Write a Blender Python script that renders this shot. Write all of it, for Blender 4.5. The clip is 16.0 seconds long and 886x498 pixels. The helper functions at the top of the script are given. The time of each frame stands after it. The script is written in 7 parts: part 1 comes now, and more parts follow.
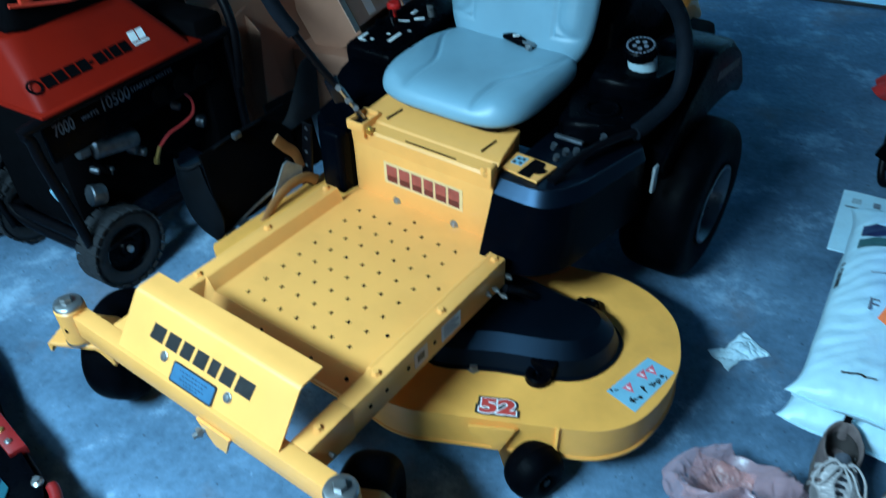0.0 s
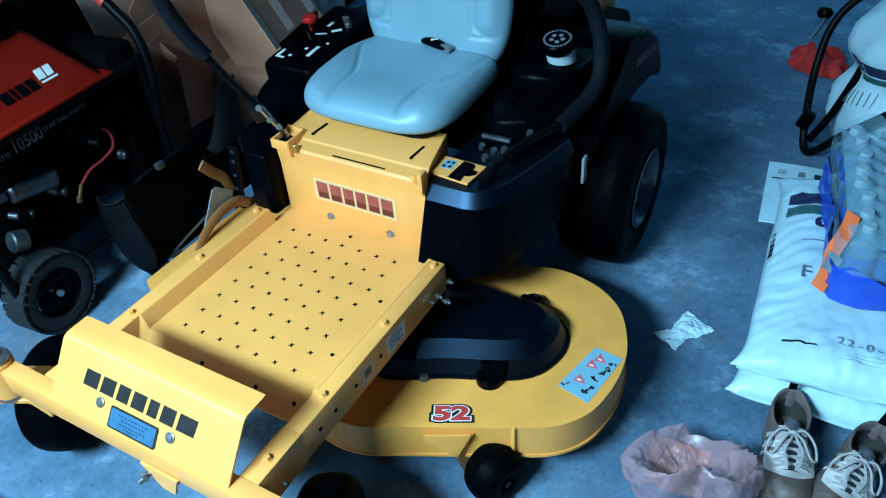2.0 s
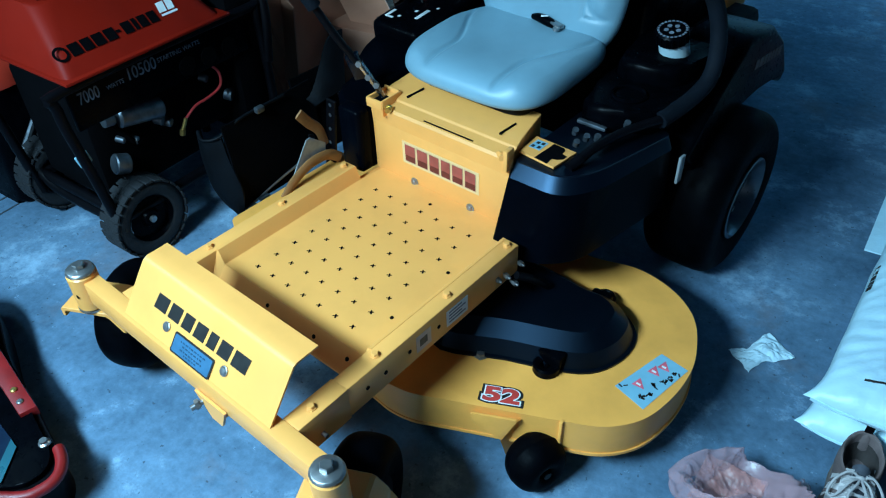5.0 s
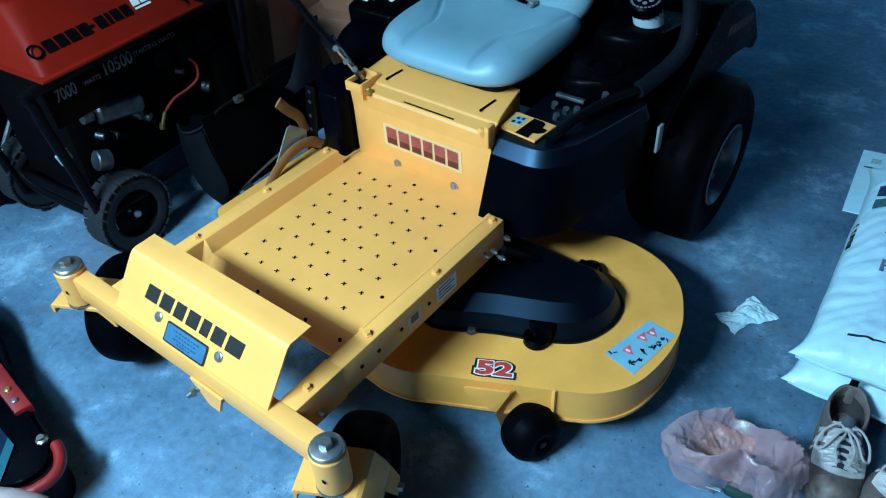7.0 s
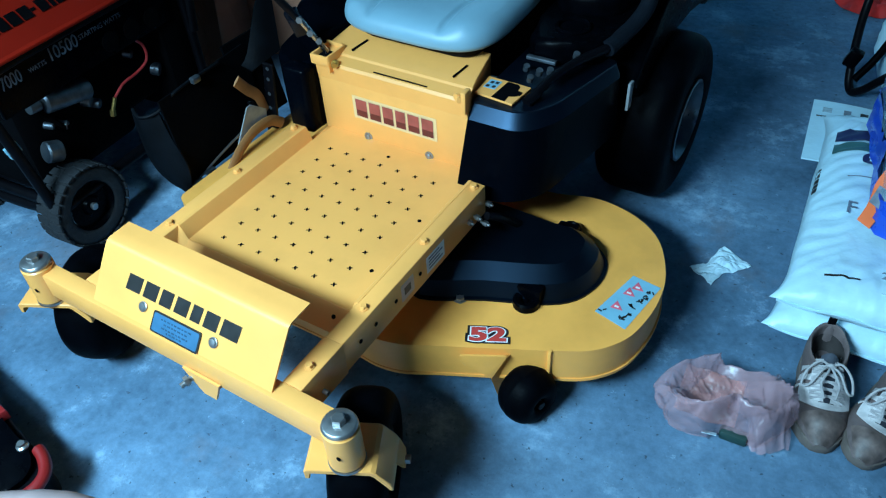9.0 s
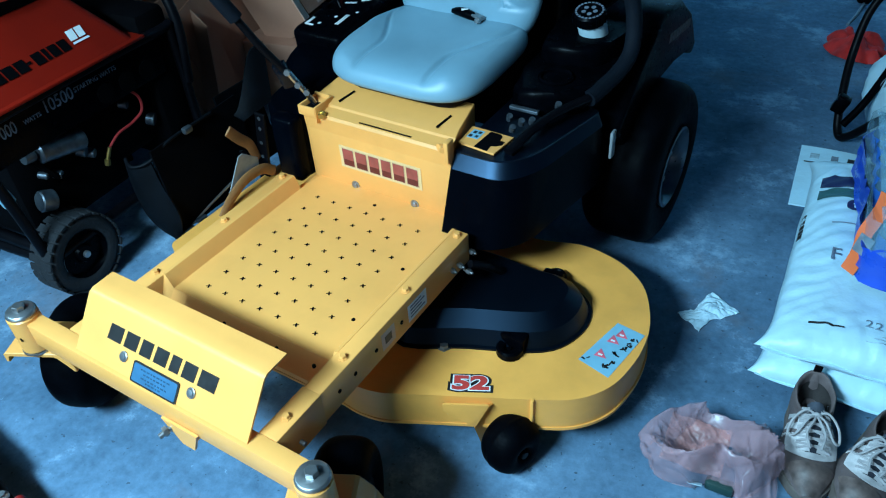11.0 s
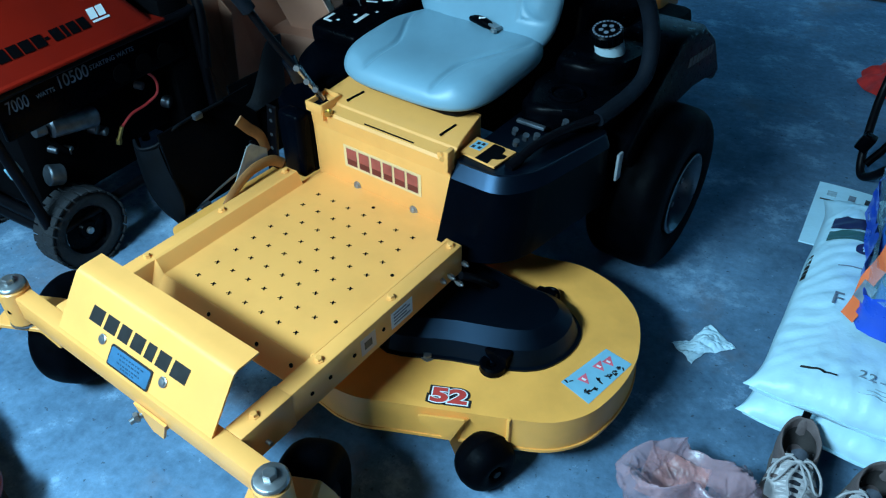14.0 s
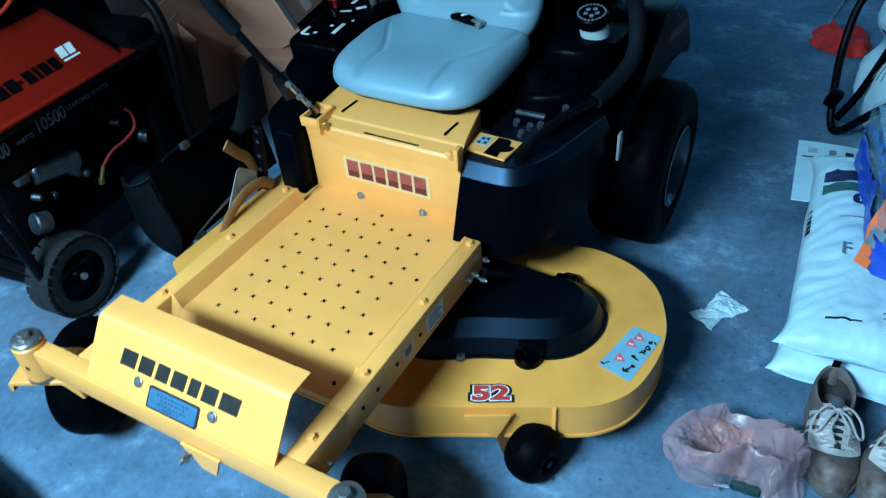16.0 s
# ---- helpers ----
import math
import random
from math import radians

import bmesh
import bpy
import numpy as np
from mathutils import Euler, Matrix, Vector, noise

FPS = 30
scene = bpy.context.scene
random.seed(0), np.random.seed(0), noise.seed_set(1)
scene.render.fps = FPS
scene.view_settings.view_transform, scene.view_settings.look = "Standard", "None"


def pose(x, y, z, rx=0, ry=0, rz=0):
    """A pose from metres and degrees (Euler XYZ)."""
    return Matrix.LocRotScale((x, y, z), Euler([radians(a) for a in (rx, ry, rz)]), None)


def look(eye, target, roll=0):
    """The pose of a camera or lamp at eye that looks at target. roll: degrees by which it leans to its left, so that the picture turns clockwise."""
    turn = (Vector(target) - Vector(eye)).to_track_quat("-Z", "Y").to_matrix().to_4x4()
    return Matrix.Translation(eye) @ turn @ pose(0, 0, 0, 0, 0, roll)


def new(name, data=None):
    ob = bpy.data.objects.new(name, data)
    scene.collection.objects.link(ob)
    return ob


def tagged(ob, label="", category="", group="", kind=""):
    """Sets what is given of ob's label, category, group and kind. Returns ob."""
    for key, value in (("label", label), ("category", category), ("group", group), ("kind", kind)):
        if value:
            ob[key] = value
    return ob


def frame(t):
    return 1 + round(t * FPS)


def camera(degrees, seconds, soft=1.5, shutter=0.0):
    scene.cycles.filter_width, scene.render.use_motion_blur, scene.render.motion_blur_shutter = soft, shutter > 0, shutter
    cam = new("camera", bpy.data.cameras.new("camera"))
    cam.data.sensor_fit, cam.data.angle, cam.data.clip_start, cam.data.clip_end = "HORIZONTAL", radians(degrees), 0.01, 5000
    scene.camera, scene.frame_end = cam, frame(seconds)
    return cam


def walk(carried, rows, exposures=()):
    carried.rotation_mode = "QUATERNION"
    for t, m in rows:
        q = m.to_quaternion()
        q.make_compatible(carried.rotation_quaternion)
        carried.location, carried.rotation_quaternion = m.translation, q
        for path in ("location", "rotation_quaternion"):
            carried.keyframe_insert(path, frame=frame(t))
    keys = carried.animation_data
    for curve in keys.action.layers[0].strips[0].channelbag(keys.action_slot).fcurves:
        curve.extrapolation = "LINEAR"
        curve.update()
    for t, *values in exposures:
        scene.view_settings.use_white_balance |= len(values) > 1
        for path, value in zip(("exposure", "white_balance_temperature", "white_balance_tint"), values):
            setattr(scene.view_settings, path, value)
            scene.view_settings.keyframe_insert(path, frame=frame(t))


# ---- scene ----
cam = camera(61.1, 16.0, soft=1.15, shutter=0.5)
PATH = [
    (0, (0.979, -1.243, 1.483), (0.037, 0.008, 0.24), -1.7),
    (0.5, (1.023, -1.195, 1.506), (-0.042, 0.07, 0.381), -4.0),
    (1, (1.058, -1.175, 1.515), (0.062, 0.208, 0.468), -3.7),
    (1.3, (1.047, -1.186, 1.519), (0.117, 0.238, 0.468), -3.3),
    (1.5, (1.048, -1.204, 1.489), (0.138, 0.212, 0.408), -3.7),
    (2, (0.998, -1.21, 1.477), (0.158, 0.117, 0.239), -4.7),
    (2.5, (0.965, -1.245, 1.474), (0.179, 0.127, 0.249), -2.4),
    (3, (0.968, -1.243, 1.468), (0.09, 0.088, 0.26), -2.3),
    (3.5, (0.983, -1.22, 1.47), (0.018, 0.047, 0.26), -3.8),
    (4, (1.014, -1.194, 1.47), (-0.008, 0.023, 0.255), -3.6),
    (4.5, (1.024, -1.172, 1.465), (-0.007, -0.012, 0.204), -1.7),
    (7, (1.04, -1.199, 1.451), (0.06, -0.036, 0.153), -3.9),
    (7.5, (1.057, -1.18, 1.45), (0.06, -0.058, 0.129), -3.9),
    (8, (1.037, -1.188, 1.462), (0.08, -0.053, 0.122), -5.7),
    (8.5, (0.985, -1.237, 1.435), (0.1, -0.01, 0.126), -6.2),
    (9, (0.953, -1.263, 1.426), (0.127, -0.035, 0.08), -3.7),
    (9.2, (0.955, -1.258, 1.424), (0.136, -0.029, 0.075), -4.0),
    (9.5, (0.984, -1.238, 1.44), (0.161, 0.024, 0.124), -3.8),
    (9.7, (1.001, -1.228, 1.44), (0.153, 0.032, 0.139), -3.1),
    (11.8, (1.001, -1.233, 1.444), (0.136, 0.068, 0.196), -5.4),
    (12, (0.988, -1.244, 1.439), (0.155, 0.071, 0.185), -4.9),
    (12.5, (0.989, -1.25, 1.435), (0.16, 0.05, 0.161), -4.1),
    (13, (1.029, -1.203, 1.447), (0.133, 0.056, 0.177), -3.3),
    (13.5, (1.053, -1.164, 1.449), (0.126, 0.07, 0.177), -0.6),
    (14, (1.049, -1.162, 1.45), (0.114, 0.074, 0.186), -0.9),
    (14.5, (1.015, -1.198, 1.444), (0.074, 0.022, 0.168), -5.0),
    (15, (0.979, -1.243, 1.444), (0.083, 0.002, 0.16), -5.1),
    (15.5, (0.961, -1.265, 1.43), (0.096, 0.004, 0.149), -4.4),
    (16, (0.919, -1.247, 1.439), (0.087, 0.068, 0.182), -5.0),
]
walk(cam, [(t, look(eye, target, roll)) for t, eye, target, roll in PATH], exposures=((0, -0.06), (0.5, -0.07), (1, 0.06), (2.5, 0.13), (3.5, 0.02), (7, -0.05), (9, -0.02), (12.5, 0.03), (13.5, -0.02), (15, -0.03), (16, 0.0)))

# ---- light ----
ROOM = pose(-0.35, 2.97, 0, 0, 0, 8.8)  # x along the big door, y out through it
world = bpy.data.worlds.new("world")
world.use_nodes = True
scene.world = world
wn = world.node_tree.nodes
sky = wn.new("ShaderNodeTexSky")
sky.sky_type, sky.sun_disc = "NISHITA", False
sky.sun_elevation, sky.sun_rotation = radians(45), radians(4)
wn["Background"].inputs["Strength"].default_value = 0.15
world.node_tree.links.new(sky.outputs[0], wn["Background"].inputs["Color"])

# sun outside, on the far side of the thin door
sun = bpy.data.lights.new("sun", "SUN")
sun.energy, sun.angle, sun.color = 2.9, radians(0.5), (1.0, 0.96, 0.90)
new("sun", sun).matrix_world = look((0.3, 7.0, 3.4), (0.0, 2.0, 0.5))
# unseen fill lamp added at the west wall, and one shaded shop light before the machine
FILL_SPOT = ROOM @ pose(-1.93, -4.14, 1.72)
side_fill = bpy.data.lights.new("added_side_fill", "AREA")
side_fill.shape, side_fill.size, side_fill.size_y, side_fill.energy, side_fill.color = "RECTANGLE", 0.36, 0.30, 10, (0.36, 0.74, 1.0)
new("added_side_fill", side_fill).matrix_world = look(FILL_SPOT.translation, FILL_SPOT @ Vector((1, 0.15, -0.25)))
SHOP_LIGHTS = (((-0.25, -2.35, 2.32), (0.18, -0.70, 0.1), 92),)
for eye, target, watts in SHOP_LIGHTS:
    lamp = bpy.data.lights.new("shop_light_tube", "AREA")
    lamp.shape, lamp.size, lamp.size_y, lamp.energy, lamp.color, lamp.spread = "RECTANGLE", 1.2, 0.32, watts, (0.40, 0.75, 1.0), radians(112)
    new("shop_light_tube", lamp).matrix_world = look(eye, target)

# ---- building helpers ----
def B():
    return bmesh.new()


def box(bm, x0, x1, y0, y1, z0, z1, bevel=0.0, seg=2, m=None):
    c = Matrix.Translation(((x0 + x1) / 2, (y0 + y1) / 2, (z0 + z1) / 2)) @ Matrix.Diagonal((x1 - x0, y1 - y0, z1 - z0, 1))
    got = bmesh.ops.create_cube(bm, size=1, matrix=(m or Matrix()) @ c)
    if bevel:
        edges = list({e for v in got["verts"] for e in v.link_edges})
        bmesh.ops.bevel(bm, geom=edges, offset=bevel, segments=seg, profile=0.5, affect="EDGES")
    return bm


def axis_frame(p0, p1):
    d = Vector(p1) - Vector(p0)
    return Matrix.Translation(p0) @ d.to_track_quat("Z", "Y").to_matrix().to_4x4(), d.length


def lathe(bm, profile, m=None, seg=28, close=True):
    """Turn (radius, height) pairs round the local z axis."""
    m = m or Matrix()
    rings = []
    for r, z in profile:
        if r < 1e-6:
            rings.append([bm.verts.new(m @ Vector((0, 0, z)))])
        else:
            rings.append([bm.verts.new(m @ Vector((r * math.cos(a), r * math.sin(a), z))) for a in (2 * math.pi * i / seg for i in range(seg))])
    for a, b in zip(rings, rings[1:]):
        for i in range(seg):
            j = (i + 1) % seg
            f = [a[i % len(a)], a[j % len(a)], b[j % len(b)], b[i % len(b)]]
            f = list(dict.fromkeys(f))
            if len(f) > 2:
                bm.faces.new(f)
    if close:
        for ring, flip in ((rings[0], True), (rings[-1], False)):
            if len(ring) > 2:
                bm.faces.new(ring[::-1] if flip else ring)
    return bm


def cyl(bm, p0, p1, r, r1=None, seg=24, bevel=0.0):
    m, h = axis_frame(p0, p1)
    r1 = r if r1 is None else r1
    b = bevel
    prof = [(r - b, 0), (r, b), (r1, h - b), (r1 - b, h)] if b else [(r, 0), (r1, h)]
    return lathe(bm, [(0, 0)] + prof + [(0, h)], m, seg)


def wheel(bm, centre, axis, r, width, rim, seg=40, round_=0.3):
    """A tyre with rounded shoulders, open to the rim radius."""
    m, _ = axis_frame((0, 0, 0), axis)
    w, k = width / 2, round_ * width
    d = min(0.9 * k, 0.62 * (r - rim))
    half = [(rim, w * 0.80), (rim + 0.10 * (r - rim), w * 0.92), (rim + 0.22 * (r - rim), w * 0.985)]
    half += [(r - d + d * math.sin(a), w - k + k * math.cos(a)) for a in (math.pi / 2 * i / 8 for i in range(9))]
    half += [(r + 0.02 * k, (w - k) * 0.5)]
    prof = [(a, -b) for a, b in half] + [(a, b) for a, b in half[::-1]] + [(rim, -w * 0.8)]
    return lathe(bm, prof, Matrix.Translation(centre) @ m, seg, close=False)


def spline(pts, n=6):
    """Points along a smooth curve through pts."""
    p = [Vector(q) for q in pts]
    p = [2 * p[0] - p[1]] + p + [2 * p[-1] - p[-2]]
    out = []
    for a, b, c, d in zip(p, p[1:], p[2:], p[3:]):
        for i in range(n):
            t = i / n
            out.append(0.5 * (2 * b + (c - a) * t + (2 * a - 5 * b + 4 * c - d) * t * t + (3 * b - 3 * c + d - a) * t ** 3))
    return out + [p[-2]]


def tube(bm, pts, r, seg=10, smooth=6, radii=None):
    path = spline(pts, smooth) if smooth else [Vector(q) for q in pts]
    up, rings = Vector((0.13, 0.31, 0.94)), []
    for i, c in enumerate(path):
        d = (path[min(i + 1, len(path) - 1)] - path[max(i - 1, 0)]).normalized()
        side = d.cross(up).normalized() if abs(d.dot(up)) < 0.98 else d.orthogonal().normalized()
        up = side.cross(d).normalized()
        rr = r if radii is None else radii(i / (len(path) - 1))
        rings.append([bm.verts.new(c + rr * (math.cos(a) * side + math.sin(a) * up)) for a in (2 * math.pi * k / seg for k in range(seg))])
    for a, b in zip(rings, rings[1:]):
        for k in range(seg):
            bm.faces.new([a[k], a[(k + 1) % seg], b[(k + 1) % seg], b[k]])
    bm.faces.new(rings[0][::-1])
    bm.faces.new(rings[-1])
    return bm


def prism(bm, outline, z0, z1, bevel=0.0, seg=2, m=None, taper=1.0, top=None):
    """Extrude a polygon of (x, y) from z0 to z1; top: another outline with as many points there."""
    m = m or Matrix()
    cx, cy = sum(p[0] for p in outline) / len(outline), sum(p[1] for p in outline) / len(outline)
    lo = [bm.verts.new(m @ Vector((x, y, z0))) for x, y in outline]
    hi = [bm.verts.new(m @ Vector((x, y, z1))) for x, y in top or [(cx + (x - cx) * taper, cy + (y - cy) * taper) for x, y in outline]]
    n = len(outline)
    faces = [bm.faces.new(lo[::-1]), bm.faces.new(hi)]
    faces += [bm.faces.new([lo[i], lo[(i + 1) % n], hi[(i + 1) % n], hi[i]]) for i in range(n)]
    if bevel:
        edges = list({e for f in faces[:2] for e in f.edges})
        bmesh.ops.bevel(bm, geom=edges, offset=bevel, segments=seg, profile=0.5, affect="EDGES")
    return bm


def sheet(bm, fn, nu, nv, thick, m=None):
    """A thin solid over the grid fn(u, v), u and v from 0 to 1; thick along its normal."""
    m = m or Matrix()
    top = [[Vector(fn(i / nu, j / nv)) for j in range(nv + 1)] for i in range(nu + 1)]

    def normal(i, j):
        a = top[min(i + 1, nu)][j] - top[max(i - 1, 0)][j]
        b = top[i][min(j + 1, nv)] - top[i][max(j - 1, 0)]
        return a.cross(b).normalized()

    t = [[bm.verts.new(m @ top[i][j]) for j in range(nv + 1)] for i in range(nu + 1)]
    u = [[bm.verts.new(m @ (top[i][j] - thick * normal(i, j))) for j in range(nv + 1)] for i in range(nu + 1)]
    for i in range(nu):
        for j in range(nv):
            bm.faces.new([t[i][j], t[i + 1][j], t[i + 1][j + 1], t[i][j + 1]])
            bm.faces.new([u[i][j + 1], u[i + 1][j + 1], u[i + 1][j], u[i][j]])
    for i in range(nu):
        bm.faces.new([t[i + 1][0], t[i][0], u[i][0], u[i + 1][0]])
        bm.faces.new([t[i][nv], t[i + 1][nv], u[i + 1][nv], u[i][nv]])
    for j in range(nv):
        bm.faces.new([t[0][j], t[0][j + 1], u[0][j + 1], u[0][j]])
        bm.faces.new([t[nu][j + 1], t[nu][j], u[nu][j], u[nu][j + 1]])
    return bm


def pillow(bm, hw, hl, top, bottom, power, shape, m, rings=26, seg=88):
    """A soft cushion: a superellipse outline, top surface raised by shape(x, y), both in -1..1."""
    m = m or Matrix()

    def ring(r, up):
        out = []
        for k in range(seg):
            a = 2 * math.pi * k / seg
            ca, sa = math.cos(a), math.sin(a)
            s = (abs(ca) ** power + abs(sa) ** power) ** (-1 / power)
            x, y = r * s * ca, r * s * sa
            edge = max(0.0, 1 - r ** 7) ** 0.5
            z = (top * edge + shape(x, y) * min(1, edge * 1.3)) if up else -bottom * edge
            out.append(bm.verts.new(m @ Vector((hw * x, hl * y, z))))
        return out

    rs = [1 - (1 - i / rings) ** 1.6 for i in range(1, rings + 1)]
    up = [ring(r, True) for r in rs]
    down = [ring(r, False) for r in rs[-9:-1]]
    c = bm.verts.new(m @ Vector((0, 0, top + shape(0, 0))))
    d = bm.verts.new(m @ Vector((0, 0, -bottom)))
    for k in range(seg):
        j = (k + 1) % seg
        bm.faces.new([c, up[0][k], up[0][j]])
        for a, b in zip(up, up[1:]):
            bm.faces.new([a[k], b[k], b[j], a[j]])
        chain = [up[-1]] + down[::-1]
        for a, b in zip(chain, chain[1:]):
            bm.faces.new([a[k], b[k], b[j], a[j]])
        bm.faces.new([d, chain[-1][j], chain[-1][k]])
    return bm


def mesh_of(name, bm, mat, angle=38):
    bmesh.ops.recalc_face_normals(bm, faces=bm.faces)
    me = bpy.data.meshes.new(name)
    bm.to_mesh(me)
    bm.free()
    for mt in mat if isinstance(mat, (list, tuple)) else [mat]:
        me.materials.append(mt)
    me.polygons.foreach_set("use_smooth", [True] * len(me.polygons))
    me.set_sharp_from_angle(angle=radians(angle))
    return me


def part(name, bm, mat, parent, label="", angle=38, at=None):
    """Link a bmesh as one mesh object under a thing or a part; its numbers are in the parent's space unless at is given."""
    ob = new(name, mesh_of(name, bm, mat, angle))
    ob.parent = parent
    if at is not None:
        ob.matrix_local = at
    return tagged(ob, label)


def thing(name, m, label, category, group=""):
    e = new(name)
    e.empty_display_size = 0.1
    e.matrix_world = m
    return tagged(e, label, category, group)


def solid(name, bm, mat, m, label, category, group="", kind="", angle=38):
    ob = new(name, mesh_of(name, bm, mat, angle))
    ob.matrix_world = m
    return tagged(ob, label, category, group, kind)


def lettering(name, text, size, mat, parent, at, depth=0.0008, label="", xscale=1.0, bold=0.0, slant=0.0):
    cu = bpy.data.curves.new(name, "FONT")
    cu.body, cu.size, cu.extrude, cu.align_x, cu.align_y = text, size, depth, "CENTER", "CENTER"
    cu.offset = bold
    tmp = new("tmp_text", cu)
    bpy.context.view_layer.update()
    me = bpy.data.meshes.new_from_object(tmp.evaluated_get(bpy.context.evaluated_depsgraph_get()))
    bpy.data.objects.remove(tmp)
    me.transform(Matrix(((xscale, slant, 0, 0), (0, 1, 0, 0), (0, 0, 1, 0), (0, 0, 0, 1))))
    me.materials.clear()
    me.materials.append(mat)
    ob = new(name, me)
    ob.parent = parent
    ob.matrix_local = at
    return tagged(ob, label)


def bars(bm, widths, height, gap, m, t=0.0008, slant=0.0):
    """A row of plain slabs centred on the local origin, in the local xy plane."""
    total = sum(widths) + gap * (len(widths) - 1)
    x, h = -total / 2, height / 2
    for w in widths:
        prism(bm, [(x - slant * h, -h), (x + w - slant * h, -h), (x + w + slant * h, h), (x + slant * h, h)], 0, t, m=m)
        x += w + gap
    return bm


def rounded(corners, n=6):
    """A closed outline from (x, y, radius) corners, each rounded by its radius."""
    out = []
    for k, (x, y, r) in enumerate(corners):
        p = Vector((x, y))
        a = Vector(corners[k - 1][:2]) - p
        b = Vector(corners[(k + 1) % len(corners)][:2]) - p
        r = min(r, a.length * 0.49, b.length * 0.49)
        a, b = p + a.normalized() * r, p + b.normalized() * r
        for i in range(n + 1):
            t = i / n
            q = a * (1 - t) ** 2 + p * 2 * t * (1 - t) + b * t * t
            out.append((q.x, q.y))
    return out


def facing(p, right, up):
    """A local frame at p with x along right and y along up."""
    r = Vector(right).normalized()
    u = Vector(up)
    u = (u - u.dot(r) * r).normalized()
    n = r.cross(u)
    return Matrix(((r.x, u.x, n.x, p[0]), (r.y, u.y, n.y, p[1]), (r.z, u.z, n.z, p[2]), (0, 0, 0, 1)))

# ---- materials ----
def material(name, color, rough=0.5, metal=0.0, vary=0.15, scale=8.0, bump=0.0, bump_scale=60.0, coat=0.0, dark=None, stain=0.0, stain_scale=2.0, spec=0.5, alpha=None, trans=0.0, rough_vary=0.12, sheen=0.0):
    """Principled material with two scales of colour variation, uneven gloss and fine relief."""
    mt = bpy.data.materials.new(name)
    mt.use_nodes = True
    n, l = mt.node_tree.nodes, mt.node_tree.links
    p = n["Principled BSDF"]
    p.inputs["Metallic"].default_value = metal
    p.inputs["Coat Weight"].default_value = coat
    p.inputs["Coat Roughness"].default_value = 0.12
    p.inputs["Specular IOR Level"].default_value = spec
    p.inputs["Transmission Weight"].default_value = trans
    p.inputs["Sheen Weight"].default_value = sheen
    tc = n.new("ShaderNodeTexCoord")
    ns = n.new("ShaderNodeTexNoise")
    ns.inputs["Scale"].default_value, ns.inputs["Detail"].default_value = scale, 5
    l.new(tc.outputs["Object"], ns.inputs["Vector"])
    dk = dark or tuple(c * (1 - vary * 2) for c in color)
    br = tuple(min(1, c * (1 + vary)) for c in color)
    mix = n.new("ShaderNodeMix")
    mix.data_type = "RGBA"
    mix.inputs["A"].default_value, mix.inputs["B"].default_value = (*dk, 1), (*br, 1)
    rm = n.new("ShaderNodeMapRange")
    rm.inputs["From Min"].default_value, rm.inputs["From Max"].default_value = 0.25, 0.6
    l.new(ns.outputs["Fac"], rm.inputs["Value"])
    l.new(rm.outputs["Result"], mix.inputs["Factor"])
    col = mix.outputs["Result"]
    if stain:
        n2 = n.new("ShaderNodeTexNoise")
        n2.inputs["Scale"].default_value, n2.inputs["Detail"].default_value, n2.inputs["Roughness"].default_value = stain_scale, 7, 0.62
        l.new(tc.outputs["Object"], n2.inputs["Vector"])
        r2 = n.new("ShaderNodeMapRange")
        r2.inputs["From Min"].default_value, r2.inputs["From Max"].default_value = 0.48, 0.66
        r2.inputs["To Max"].default_value = stain
        l.new(n2.outputs["Fac"], r2.inputs["Value"])
        m2 = n.new("ShaderNodeMix")
        m2.data_type = "RGBA"
        m2.inputs["B"].default_value = (*[c * 0.45 for c in color], 1)
        l.new(col, m2.inputs["A"])
        l.new(r2.outputs["Result"], m2.inputs["Factor"])
        col = m2.outputs["Result"]
    l.new(col, p.inputs["Base Color"])
    rr = n.new("ShaderNodeMapRange")
    rr.inputs["To Min"].default_value, rr.inputs["To Max"].default_value = max(0.02, rough - rough_vary), min(1, rough + rough_vary)
    n3 = n.new("ShaderNodeTexNoise")
    n3.inputs["Scale"].default_value, n3.inputs["Detail"].default_value = scale * 2.3, 4
    l.new(tc.outputs["Object"], n3.inputs["Vector"])
    l.new(n3.outputs["Fac"], rr.inputs["Value"])
    l.new(rr.outputs["Result"], p.inputs["Roughness"])
    if bump:
        nb = n.new("ShaderNodeTexNoise")
        nb.inputs["Scale"].default_value, nb.inputs["Detail"].default_value = bump_scale, 3
        l.new(tc.outputs["Object"], nb.inputs["Vector"])
        bp = n.new("ShaderNodeBump")
        bp.inputs["Strength"].default_value, bp.inputs["Distance"].default_value = bump, 0.004
        l.new(nb.outputs["Fac"], bp.inputs["Height"])
        l.new(bp.outputs["Normal"], p.inputs["Normal"])
    if alpha is not None:
        p.inputs["Alpha"].default_value = alpha
    return mt


YELLOW = material("yellow_powder_coat", (0.885, 0.368, 0.090), 0.36, vary=0.03, scale=5, bump=0.03, bump_scale=320, stain=0.10, stain_scale=7)
YELLOW_DUSTY = material("yellow_deck_paint", (0.92, 0.375, 0.075), 0.38, vary=0.05, scale=9, bump=0.05, bump_scale=240, stain=0.13, stain_scale=8)
BLACK_PLASTIC = material("black_moulded_plastic", (0.0006, 0.0009, 0.0017), 0.30, vary=0.2, scale=30, bump=0.05, bump_scale=500, spec=0.03)
BLACK_SHEEN = material("satin_black_plastic", (0.0005, 0.0011, 0.0024), 0.26, vary=0.1, scale=30, bump=0.03, bump_scale=500, spec=0.025, rough_vary=0.03)
